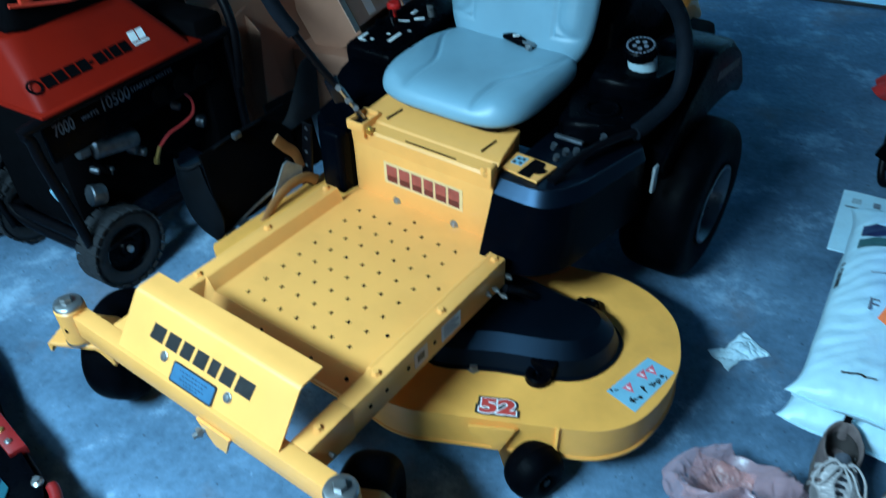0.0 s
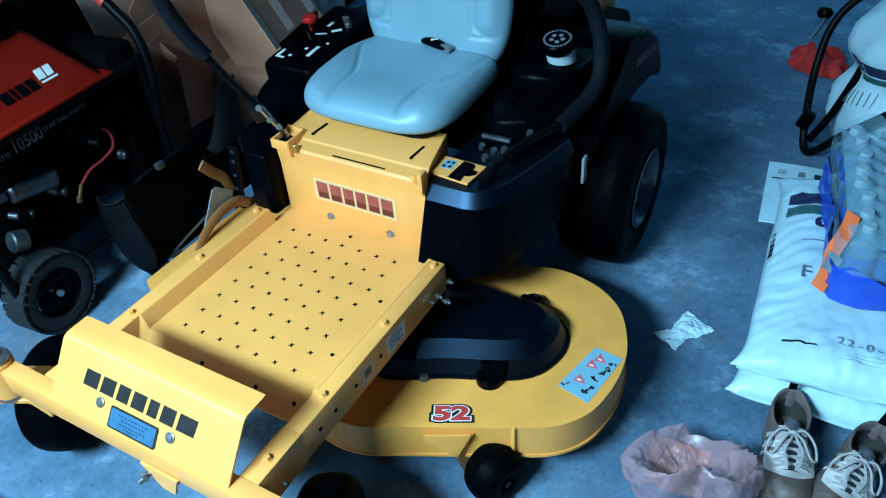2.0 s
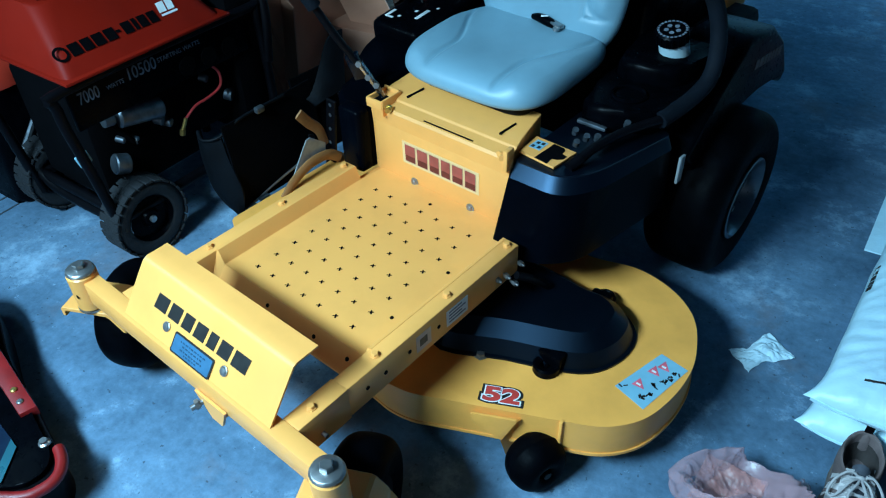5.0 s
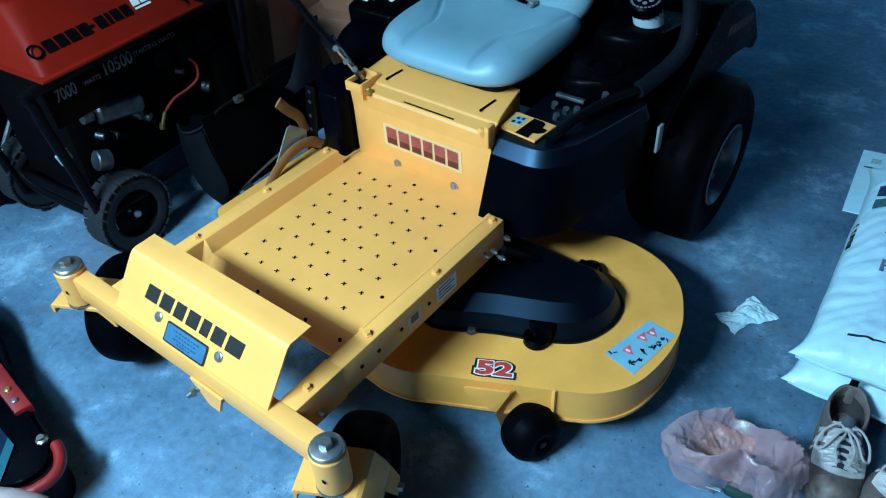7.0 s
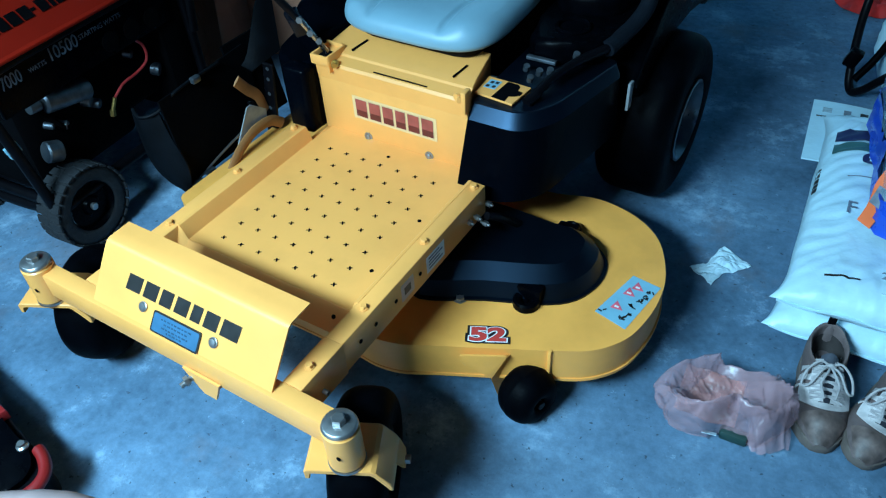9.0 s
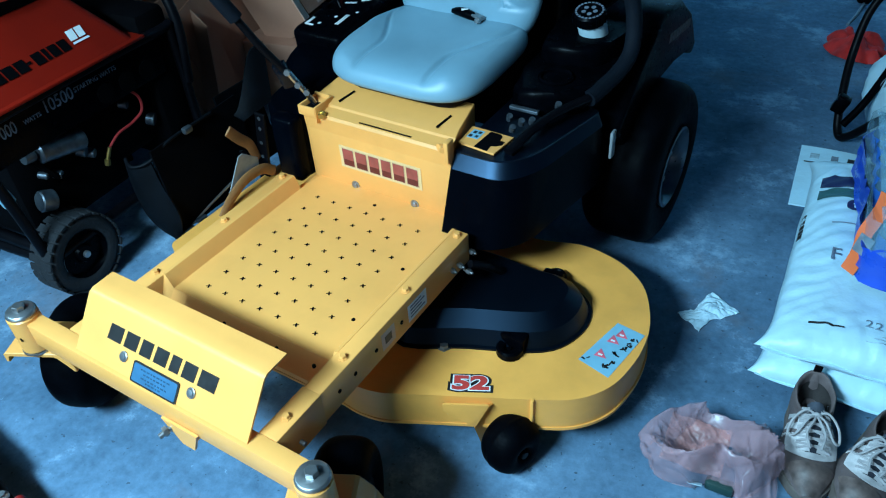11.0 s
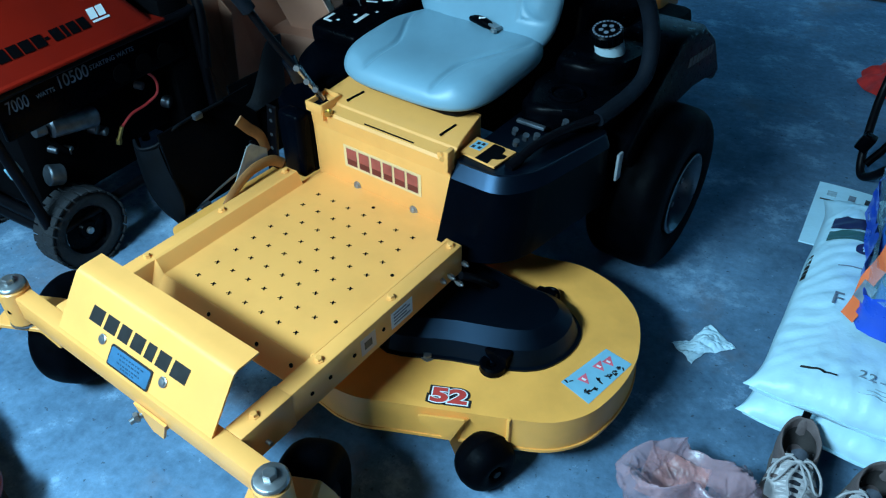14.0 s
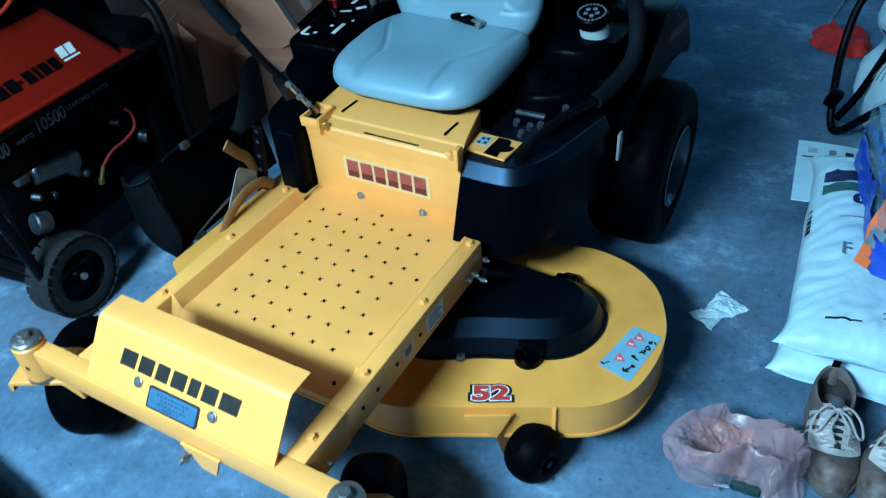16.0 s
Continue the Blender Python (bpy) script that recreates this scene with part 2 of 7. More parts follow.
BLACK_GLOSS = material("glossy_black_plastic", (0.0010, 0.0026, 0.0055), 0.21, vary=0.05, scale=30, bump=0.03, bump_scale=500, spec=0.22, rough_vary=0.01)
RIM_GLOSS = material("moulded_rim_plastic", (0.0008, 0.0020, 0.0045), 0.36, vary=0.05, scale=30, bump=0.03, bump_scale=500, spec=0.38, rough_vary=0.02)
COVER_BLACK = material("moulded_cover_plastic", (0.0006, 0.0014, 0.0030), 0.42, vary=0.08, scale=30, bump=0.04, bump_scale=400, spec=0.30, rough_vary=0.03)
BLACK_PAINT = material("black_painted_steel", (0.002, 0.002, 0.003), 0.42, vary=0.2, scale=20, spec=0.10)
# flat near-zero black for plain bodies; also fills holes, slots and hollows
BLACK_VOID = material("flat_black", (0.001, 0.001, 0.0015), 0.8, vary=0.2, scale=20, spec=0.05)
RUBBER = material("black_tyre_rubber", (0.0007, 0.0010, 0.0017), 0.50, spec=0.02, vary=0.25, scale=25, bump=0.15, bump_scale=180, stain=0.3, stain_scale=12)
DUSTY_RUBBER = material("dusty_grey_tyre_tread", (0.007, 0.0085, 0.011), 0.85, vary=0.3, scale=40, bump=0.5, bump_scale=120, stain=0.5, stain_scale=20)
FLAP = material("weathered_black_rubber", (0.0008, 0.0011, 0.0018), 0.8, spec=0.04, vary=0.3, scale=14, bump=0.15, bump_scale=120)
FOAM = material("charcoal_foam_grip", (0.0030, 0.0055, 0.0095), 0.75, spec=0.12, vary=0.15, scale=30, bump=0.3, bump_scale=400)
VINYL = material("grey_seat_vinyl", (0.175, 0.315, 0.385), 0.42, vary=0.05, scale=6, bump=0.10, bump_scale=420, stain=0.08, stain_scale=5)
STEEL = material("zinc_plated_steel", (0.34, 0.34, 0.34), 0.36, 0.9, vary=0.1, scale=40)
DULL_STEEL = material("dull_grey_metal", (0.12, 0.14, 0.16), 0.45, 0.8, vary=0.25, scale=30)
RIM_GREY = material("silver_wheel_rim", (0.09, 0.11, 0.13), 0.32, 0.7, vary=0.15, scale=20)
RED_PLASTIC = material("red_moulded_plastic", (0.50, 0.012, 0.010), 0.35, vary=0.08, scale=9)
RED_PAINT = material("red_tank_paint", (0.215, 0.008, 0.003), 0.5, spec=0.1, vary=0.08, scale=6, stain=0.15, stain_scale=6)
GUARD_YELLOW = material("dark_yellow_paint", (0.72, 0.22, 0.03), 0.45, vary=0.06, scale=9)
# mower yellow darkened in its colour, dimming the strongly lit discharge ring and arm
DIMMED_YELLOW = material("dimmed_yellow_paint", (0.32, 0.13, 0.040), 0.55, vary=0.15, scale=14, stain=0.4, stain_scale=9)
ORANGE = material("orange_plastic", (1.0, 0.075, 0.02), 0.42, vary=0.06, scale=9)
ORANGE_RED = material("orange_red_plastic", (0.62, 0.045, 0.022), 0.40, vary=0.08, scale=9)
DECAL_BLACK = material("black_decal", (0.016, 0.014, 0.013), 0.4, vary=0.1, scale=30)
DUSTY_FLAP = material("dusty_black_rubber", (0.0013, 0.0022, 0.0035), 0.65, spec=0.10, vary=0.3, scale=14, bump=0.15, bump_scale=120)
DECAL_RED = material("red_decal", (0.52, 0.045, 0.035), 0.35, vary=0.1, scale=30)
DECAL_WHITE = material("white_decal", (0.75, 0.76, 0.75), 0.4, vary=0.05, scale=30)
DECAL_CLEAR = material("pale_decal_film", (0.80, 0.50, 0.22), 0.10, vary=0.03, scale=20, rough_vary=0.04)
PINK_DECAL = material("pink_decal", (0.75, 0.12, 0.16), 0.4, vary=0.1, scale=30)
DECAL_BLUE = material("pale_blue_decal", (0.20, 0.42, 0.52), 0.35, vary=0.06, scale=20)
PLAQUE = material("slate_blue_plaque", (0.035, 0.115, 0.20), 0.35, vary=0.12, scale=25)
PLAQUE_PRINT = material("dark_blue_print", (0.012, 0.045, 0.085), 0.4, vary=0.2, scale=60)
GREY_MARK = material("faded_grey_print", (0.16, 0.19, 0.23), 0.5, vary=0.2, scale=60)
RATING = material("dim_blue_grey_print", (0.075, 0.11, 0.155), 0.5, vary=0.2, scale=60)
FAINT_MARK = material("faint_grey_print", (0.33, 0.45, 0.50), 0.5, vary=0.2, scale=60)
WORN_MARK = material("worn_grey_print", (0.20, 0.27, 0.31), 0.6, vary=0.3, scale=40)
BROWN_MARK = material("dull_brown_print", (0.09, 0.06, 0.04), 0.5, vary=0.2, scale=60)
CARD = material("brown_cardboard", (0.42, 0.185, 0.112), 0.85, vary=0.07, scale=5, bump=0.08, bump_scale=90, stain=0.12, stain_scale=4)
CARD_PALE = material("pale_cardboard_face", (0.56, 0.30, 0.215), 0.85, vary=0.06, scale=5, bump=0.08, bump_scale=90)
PACK_TAPE = material("brown_packing_tape", (0.50, 0.28, 0.22), 0.4, vary=0.05, scale=9)
CARD_DARK = material("dark_cardboard_edge", (0.28, 0.115, 0.072), 0.9, vary=0.1, scale=9)
BAG_WHITE = material("white_woven_plastic", (0.50, 0.73, 0.82), 0.40, vary=0.05, scale=10, bump=0.8, bump_scale=26, stain=0.06, stain_scale=6)
PAPER = material("white_tissue_paper", (0.50, 0.68, 0.76), 0.9, vary=0.06, scale=20, bump=0.3, bump_scale=90)
NAVY = material("navy_print", (0.015, 0.02, 0.07), 0.4, vary=0.1, scale=20)
GREEN_PRINT = material("dark_green_print", (0.03, 0.10, 0.10), 0.4, vary=0.1, scale=20)
BLUE_PLASTIC = material("deep_blue_film", (0.015, 0.08, 0.55), 0.3, vary=0.1, scale=10)
WIRE_RED = material("red_wire", (0.55, 0.04, 0.04), 0.45, vary=0.1, scale=20)
BRASS = material("brass_fitting", (0.55, 0.38, 0.12), 0.35, 0.9, vary=0.15, scale=40)

# ---- the garage ----


def concrete():
    mt = bpy.data.materials.new("worn_concrete_floor")
    mt.use_nodes = True
    n, l = mt.node_tree.nodes, mt.node_tree.links
    p = n["Principled BSDF"]
    p.inputs["Specular IOR Level"].default_value = 0.06
    tc = n.new("ShaderNodeTexCoord")

    def noise_(scale, detail, rough=0.6):
        t = n.new("ShaderNodeTexNoise")
        t.inputs["Scale"].default_value, t.inputs["Detail"].default_value, t.inputs["Roughness"].default_value = scale, detail, rough
        l.new(tc.outputs["Object"], t.inputs["Vector"])
        return t.outputs["Fac"]

    def ramp(fac, stops):
        r = n.new("ShaderNodeValToRGB")
        while len(r.color_ramp.elements) < len(stops):
            r.color_ramp.elements.new(0.5)
        for e, (pos, c) in zip(r.color_ramp.elements, stops):
            e.position, e.color = pos, (*c, 1)
        l.new(fac, r.inputs["Fac"])
        return r.outputs["Color"]

    def mix(a, b, fac, kind="MIX", amount=1.0):
        x = n.new("ShaderNodeMix")
        x.data_type, x.blend_type = "RGBA", kind
        l.new(a, x.inputs["A"])
        l.new(b, x.inputs["B"])
        if fac is None:
            x.inputs["Factor"].default_value = amount
        else:
            l.new(fac, x.inputs["Factor"])
        return x.outputs["Result"]

    base = ramp(noise_(2.1, 9, 0.68), [(0.32, (0.058, 0.112, 0.172)), (0.5, (0.112, 0.200, 0.296)), (0.66, (0.170, 0.285, 0.400))])
    fine = ramp(noise_(38, 8, 0.7), [(0.3, (0.74, 0.74, 0.74)), (0.64, (1.10, 1.10, 1.10))])
    col = mix(base, fine, None, "MULTIPLY")
    # pale cement splashes and dark flecks
    pale = ramp(noise_(4.2, 9, 0.75), [(0.55, (0, 0, 0)), (0.68, (0.75, 0.75, 0.75))])
    white = n.new("ShaderNodeRGB")
    white.outputs[0].default_value = (0.31, 0.47, 0.62, 1)
    col = mix(col, white.outputs[0], pale)
    dark = ramp(noise_(9, 6, 0.75), [(0.62, (0, 0, 0)), (0.72, (0.8, 0.8, 0.8))])
    soot = n.new("ShaderNodeRGB")
    soot.outputs[0].default_value = (0.045, 0.07, 0.095, 1)
    col = mix(col, soot.outputs[0], dark)
    grit = ramp(noise_(62, 3, 0.55), [(0.665, (0, 0, 0)), (0.70, (0.85, 0.85, 0.85))])
    col = mix(col, soot.outputs[0], grit)
    chalk = ramp(noise_(24, 7, 0.7), [(0.64, (0, 0, 0)), (0.70, (0.55, 0.55, 0.55))])
    col = mix(col, white.outputs[0], chalk)
    # rusty brown patches soaked into the slab
    rust = ramp(noise_(1.9, 8, 0.66), [(0.56, (0, 0, 0)), (0.68, (0.55, 0.55, 0.55))])
    brown = n.new("ShaderNodeRGB")
    brown.outputs[0].default_value = (0.17, 0.15, 0.16, 1)
    col = mix(col, brown.outputs[0], rust)
    l.new(col, p.inputs["Base Color"])
    rr = n.new("ShaderNodeMapRange")
    rr.inputs["To Min"].default_value, rr.inputs["To Max"].default_value = 0.55, 0.8
    l.new(noise_(7, 5), rr.inputs["Value"])
    l.new(rr.outputs["Result"], p.inputs["Roughness"])
    bp = n.new("ShaderNodeBump")
    bp.inputs["Strength"].default_value, bp.inputs["Distance"].default_value = 0.25, 0.004
    l.new(noise_(55, 6), bp.inputs["Height"])
    l.new(bp.outputs["Normal"], p.inputs["Normal"])
    return mt


CONCRETE = concrete()
DOOR_PAINT = material("pale_translucent_door_skin", (0.62, 0.76, 0.82), 0.5, vary=0.03, scale=2.5, bump=0.04, bump_scale=40, stain=0.06, stain_scale=1.5)
nd, ld = DOOR_PAINT.node_tree.nodes, DOOR_PAINT.node_tree.links
tl, mx = nd.new("ShaderNodeBsdfTranslucent"), nd.new("ShaderNodeMixShader")
tl.inputs["Color"].default_value = (0.36, 0.76, 1.0, 1)
mx.inputs["Fac"].default_value = 0.68
ld.new(nd["Principled BSDF"].outputs[0], mx.inputs[1])
ld.new(tl.outputs[0], mx.inputs[2])
ld.new(mx.outputs[0], nd["Material Output"].inputs["Surface"])
BLOCK = material("painted_grey_block", (0.075, 0.115, 0.15), 0.85, vary=0.12, scale=7, bump=0.5, bump_scale=70, stain=0.25, stain_scale=4)
MORTAR = material("pale_mortar", (0.26, 0.34, 0.40), 0.9, vary=0.1, scale=20, bump=0.3, bump_scale=120)
PLASTER = material("grey_plaster", (0.16, 0.18, 0.20), 0.8, vary=0.06, scale=3, bump=0.1, bump_scale=40)
RUBBER_SEAL = material("dark_door_seal", (0.03, 0.035, 0.04), 0.7, vary=0.1, scale=20)

bm = B()
box(bm, -2.2, 4.2, -8.0, 0.4, -0.12, 0.0)
solid("floor", bm, CONCRETE, ROOM, "worn blue-grey concrete garage floor with pale splashes", "floor", kind="structure")
joint = material("dark_joint_filler", (0.03, 0.045, 0.06), 0.8, vary=0.2, scale=30)
for x in (-1.603, -1.676):
    bm = B()
    box(bm, x - 0.004, x + 0.004, -6.5, -0.02, 0.0002, 0.0012)
    solid("floor_joint", bm, joint, ROOM, "dark expansion joint line in the concrete floor", "floor joint", kind="structure")
bm = B()
box(bm, -2.2, 4.2, -8.0, 0.4, 2.55, 2.65)
solid("ceiling", bm, PLASTER, ROOM, "plain garage ceiling", "ceiling", kind="structure")

# the big white door with its rubber seal
door = thing("door_1", ROOM, "closed white sectional garage door with rubber bottom seal", "garage door")
door["kind"] = "structure"
for i in range(5):
    bm = B()
    box(bm, -1.45, 3.6, 0.0, 0.045, 0.022 + i * 0.508, 0.022 + i * 0.508 + 0.505, 0.004)
    part("door_panel", bm, DOOR_PAINT, door)
bm = B()
box(bm, -1.45, 3.6, 0.004, 0.05, 0.0, 0.021, 0.003)
part("bottom_seal", bm, RUBBER_SEAL, door, "dark rubber seal strip")
bm = B()
lathe(bm, [(0.0, 0), (0.015, 0), (0.020, 0.010), (0.030, 0.070), (0.032, 0.078), (0.027, 0.078), (0.0, 0.072)], pose(0.09, -0.036, 0.045), 20)
part("door_stop", bm, material("grey_rubber_stop", (0.10, 0.13, 0.15), 0.6), door, "grey rubber bumper cup")

bm = B()
box(bm, -2.2, -1.45, 0.0, 0.2, 0.0, 2.55)
solid("wall_north", bm, PLASTER, ROOM, "grey wall beside the garage door", "wall", kind="structure")
bm = B()
box(bm, 3.6, 4.2, 0.0, 0.2, 0.0, 2.55)
solid("wall_north", bm, PLASTER, ROOM, "grey wall beside the garage door", "wall", kind="structure")
bm = B()
box(bm, 4.0, 4.2, -8.0, 0.0, 0.0, 2.55)
solid("wall_east", bm, PLASTER, ROOM, "plain grey side wall", "wall", kind="structure")
bm = B()
box(bm, -1.95, -1.75, -6.75, -6.6, 0.0, 2.55)
box(bm, 1.05, 4.0, -6.75, -6.6, 0.0, 2.55)
box(bm, -1.75, 1.05, -6.75, -6.6, 2.12, 2.55)
solid("wall_south", bm, PLASTER, ROOM, "plain wall with a wide open doorway", "wall", kind="structure")

# west wall of painted concrete blocks: mortar core with proud blocks
bm = B()
# unseen opening added in the wall behind the side fill lamp
WY0, WY1, WZ0, WZ1 = -4.36, -3.92, 1.52, 1.92
box(bm, -2.15, -1.962, WY1, 0.0, 0.0, 2.55)
box(bm, -2.15, -1.962, -8.0, WY0, 0.0, 2.55)
box(bm, -2.15, -1.962, WY0, WY1, 0.0, WZ0)
box(bm, -2.15, -1.962, WY0, WY1, WZ1, 2.55)
west = solid("wall_west", bm, MORTAR, ROOM, "painted grey concrete block wall with pale joints", "wall", kind="structure")
bm = B()
box(bm, -0.004, 0.004, -0.1925, 0.1925, -0.0940, 0.0940, 0.003, 1)
ME_BLOCK = mesh_of("block", bm, BLOCK)
for row in range(12):
    for k in range(20):
        by, bz = -0.21 - 0.398 * k - (0.199 if row % 2 else 0), 0.10 + 0.2015 * row
        if WY0 - 0.19 < by < WY1 + 0.19 and WZ0 - 0.09 < bz < WZ1 + 0.09:
            continue
        b = new("block", ME_BLOCK)
        b.parent = west
        b.location = (-1.957, by, bz)

for eye, target, watts in SHOP_LIGHTS:
    fixture = thing("shop_light", look(eye, target) @ pose(0, 0, 0.31), "long shaded fluorescent shop light hung from the ceiling", "ceiling light", "shop lights")
    bm = B()
    prism(bm, [(-0.17, -0.305), (-0.09, -0.22), (0.09, -0.22), (0.17, -0.305), (0.172, -0.302), (0.092, -0.212), (-0.092, -0.212), (-0.172, -0.302)], -0.63, 0.63, m=Matrix(((0, 0, 1, 0), (1, 0, 0, 0), (0, 1, 0, 0), (0, 0, 0, 1))))
    part("reflector", bm, DULL_STEEL, fixture)
    up = fixture.matrix_world.to_3x3().inverted() @ Vector((0, 0, 1))
    for x in (-0.5, 0.5):
        bm = B()
        foot = Vector((x, 0, -0.212))
        rise = 2.55 - (fixture.matrix_world @ foot).z
        tube(bm, [foot, foot + up * rise], 0.004, seg=6, smooth=0)
        part("hanging_wire", bm, STEEL, fixture)

# ---- the zero-turn mower: x to its left, y to its rear ----
mower = thing("riding_mower", pose(0, 0, 0), "yellow zero-turn riding mower with black bodywork and grey seat on concrete", "riding mower")


def mirrored(fn):
    for s in (1, -1):
        fn(s)


# frame rails and front beam
def rail(s):
    bm = B()
    box(bm, 0.2436, 0.2845, -0.62, -0.078, 0.300, 0.380, 0.004)
    box(bm, 0.2285, 0.2440, -0.515, 0.10, 0.302, 0.340, 0.003)
    r = part("frame_rail", bm, YELLOW, mower, at=Matrix.Diagonal((s, 1, 1, 1)))
    bm = B()
    box(bm, 0.2420, 0.2860, -0.7385, -0.618, 0.298, 0.3815, 0.003)
    part("rail_sleeve", bm, YELLOW, r)
    for y in (-0.69, -0.57, -0.52, -0.45, -0.36):
        bm = B()
        cyl(bm, (0.2835, y, 0.325 if y < -0.6 else 0.34), (0.2860 if y > -0.6 else 0.2975, y, 0.325 if y < -0.6 else 0.34), 0.0048, seg=10)
        part("bolt" if y < -0.6 else "hole", bm, STEEL if y < -0.6 else BLACK_VOID, r)


mirrored(rail)

bm = B()
prism(bm, [(-0.40, -0.776), (0.39, -0.776), (0.39, -0.738), (-0.40, -0.738)], 0.320, 0.382, 0.004)
part("front_beam", bm, YELLOW, mower)

# caster hubs, forks and wheels: both casters trail at the same angle
FORK = [(-0.074, 0.258), (-0.074, 0.279), (-0.068, 0.285), (0.044, 0.285), (0.052, 0.281), (0.074, 0.252), (0.078, 0.240), (0.078, 0.230), (0.071, 0.230), (0.071, 0.238), (0.049, 0.272), (0.042, 0.277), (-0.062, 0.277), (-0.066, 0.272), (-0.066, 0.258)]


def caster(s):
    cx, cy = (0.394, -0.768) if s > 0 else (-0.405, -0.763)
    bm = B()
    cyl(bm, (cx, cy, 0.300), (cx, cy, 0.392), 0.0325, seg=32, bevel=0.003)
    h = part("caster_hub", bm, YELLOW, mower)
    bm = B()
    cyl(bm, (cx, cy, 0.2955), (cx, cy, 0.2995), 0.034, seg=32)
    part("thrust_washer", bm, STEEL, h)
    bm = B()
    lathe(bm, [(0, 0), (0.030, 0), (0.0315, 0.004), (0.029, 0.009), (0.027, 0.010), (0, 0.012)], pose(cx, cy, 0.393), 32)
    part("dust_cap", bm, STEEL, h, "zinc cap")
    bm = B()
    lathe(bm, [(0, 0), (0.013, 0), (0.013, 0.010), (0.011, 0.012), (0, 0.012)], pose(cx, cy, 0.404, 0, 0, 20), 6)
    part("cap_bolt", bm, STEEL, h)
    bm = B()
    cyl(bm, (cx + 0.012, cy - 0.030, 0.345), (cx + 0.012, cy - 0.0312, 0.345), 0.005, seg=8)
    part("grease_hole", bm, BLACK_VOID, h)
    turn = pose(cx, cy, 0, 0, 0, 27)
    trail = 0.095 if s > 0 else 0.125
    bm = B()
    flip = turn @ Matrix(((1, 0, 0, 0), (0, 0, -1, 0.0), (0, 1, 0, 0), (0, 0, 0, 1)))
    prism(bm, FORK, -0.075, 0.026, 0.0015, 1, m=flip)
    leg = turn @ Matrix(((0, 0, 1, 0), (1, 0, 0, 0), (0, 1, 0, 0), (0, 0, 0, 1)))
    for a in (-0.074, 0.071):
        prism(bm, [(0.020, 0.240), (0.075, 0.240), (0.112, 0.150), (0.105, 0.122), (0.085, 0.122), (0.045, 0.20)], a, a + 0.007, m=leg)
    fork = part("caster_fork", bm, YELLOW, mower, angle=25, at=pose(0, 0, 0.010))
    bm = B()
    wheel(bm, turn @ Vector((0.002, trail, 0.138)), turn.to_3x3() @ Vector((1, 0, 0)), 0.138, 0.110, 0.06, 64, 0.36)
    part("caster_tyre", bm, RUBBER, fork)
    bm = B()
    cyl(bm, turn @ Vector((-0.045, trail, 0.138)), turn @ Vector((0.048, trail, 0.138)), 0.062, seg=24)
    part("caster_rim", bm, BLACK_PAINT, fork)
    bm = B()
    cyl(bm, turn @ Vector((-0.085, trail, 0.138)), turn @ Vector((0.088, trail, 0.138)), 0.009, seg=8)
    part("axle_bolt", bm, STEEL, fork)


mirrored(caster)

# footplate: a shallow tray set between the rails with a narrow gap, its front lip turned down
TRAY = [(-0.2480, 0.3808), (-0.2410, 0.3802), (-0.2384, 0.3768), (-0.2268, 0.3490), (-0.2250, 0.3461), (-0.2210, 0.3450), (0.2210, 0.3450), (0.2250, 0.3461), (0.2268, 0.3490), (0.2384, 0.3768), (0.2410, 0.3802), (0.2480, 0.3808)]


def tray(u, v):
    k = min(int(u * 11 + 1e-6), 10)
    f = u * 11 - k
    x = TRAY[k][0] * (1 - f) + TRAY[k + 1][0] * f
    z = TRAY[k][1] * (1 - f) + TRAY[k + 1][1] * f
    return (x, -0.520 + (0.516 if abs(x) < 0.222 else 0.440) * v, z)


bm = B()
sheet(bm, tray, 11, 2, 0.003)
pan = part("footplate", bm, YELLOW, mower, "yellow steel footplate with punched cross grip marks", angle=20)
bm = B()
sheet(bm, lambda u, v: (tray(u, 0)[0] * (1 + 0.012 * v), -0.5205 - 0.036 * v, tray(u, 0)[2] * (1 - v) + 0.300 * v - 0.0005), 11, 1, -0.003)
part("front_lip", bm, YELLOW, pan, angle=20)
bm = B()
box(bm, -0.0066, 0.0058, -0.0008, 0.0008, 0.0, 0.0010, m=pose(0, 0, 0, 0, 0, 33))
box(bm, -0.0062, 0.0050, -0.0017, 0.0017, 0.0, 0.0012, 0.0004, 1, m=pose(0, 0, 0, 0, 0, 123))
cyl(bm, (0, 0, 0), (0, 0, 0.0011), 0.0026, seg=8)
MARK = mesh_of("grip_mark", bm, BLACK_VOID)
for r in range(8):
    for c in range(7):
        o = new("grip_mark", MARK)
        o.parent = pan
        o.location = (-0.160 + c * 0.0514, -0.090 - r * 0.0552, 0.3452)
for x, y in ((-0.007, -0.052), (0.195, -0.223), (0.194, -0.406)):
    bm = B()
    cyl(bm, (x, y, 0.3452), (x, y, 0.3464), 0.0045, seg=12)
    part("drain_hole", bm, BLACK_VOID, pan)
for x in (-0.06, 0.09, 0.19):
    bm = B()
    cyl(bm, (x, -0.5345, 0.3250), (x, -0.5362, 0.3264), 0.005, seg=10)
    part("lip_hole", bm, BLACK_VOID, pan)
for y in (-0.099, -0.309, -0.525, -0.690):
    for s in (1, -1):
        bm = B()
        lathe(bm, [(0, 0.0), (0.0105, 0), (0.0105, 0.0018), (0.0078, 0.0025), (0.0078, 0.0065), (0.0065, 0.008), (0, 0.008)], pose(s * 0.2650, y, 0.3802 if y > -0.6 else 0.3816, 0, 0, 17 * y * 100), 6)
        part("bolt", bm, YELLOW, pan)

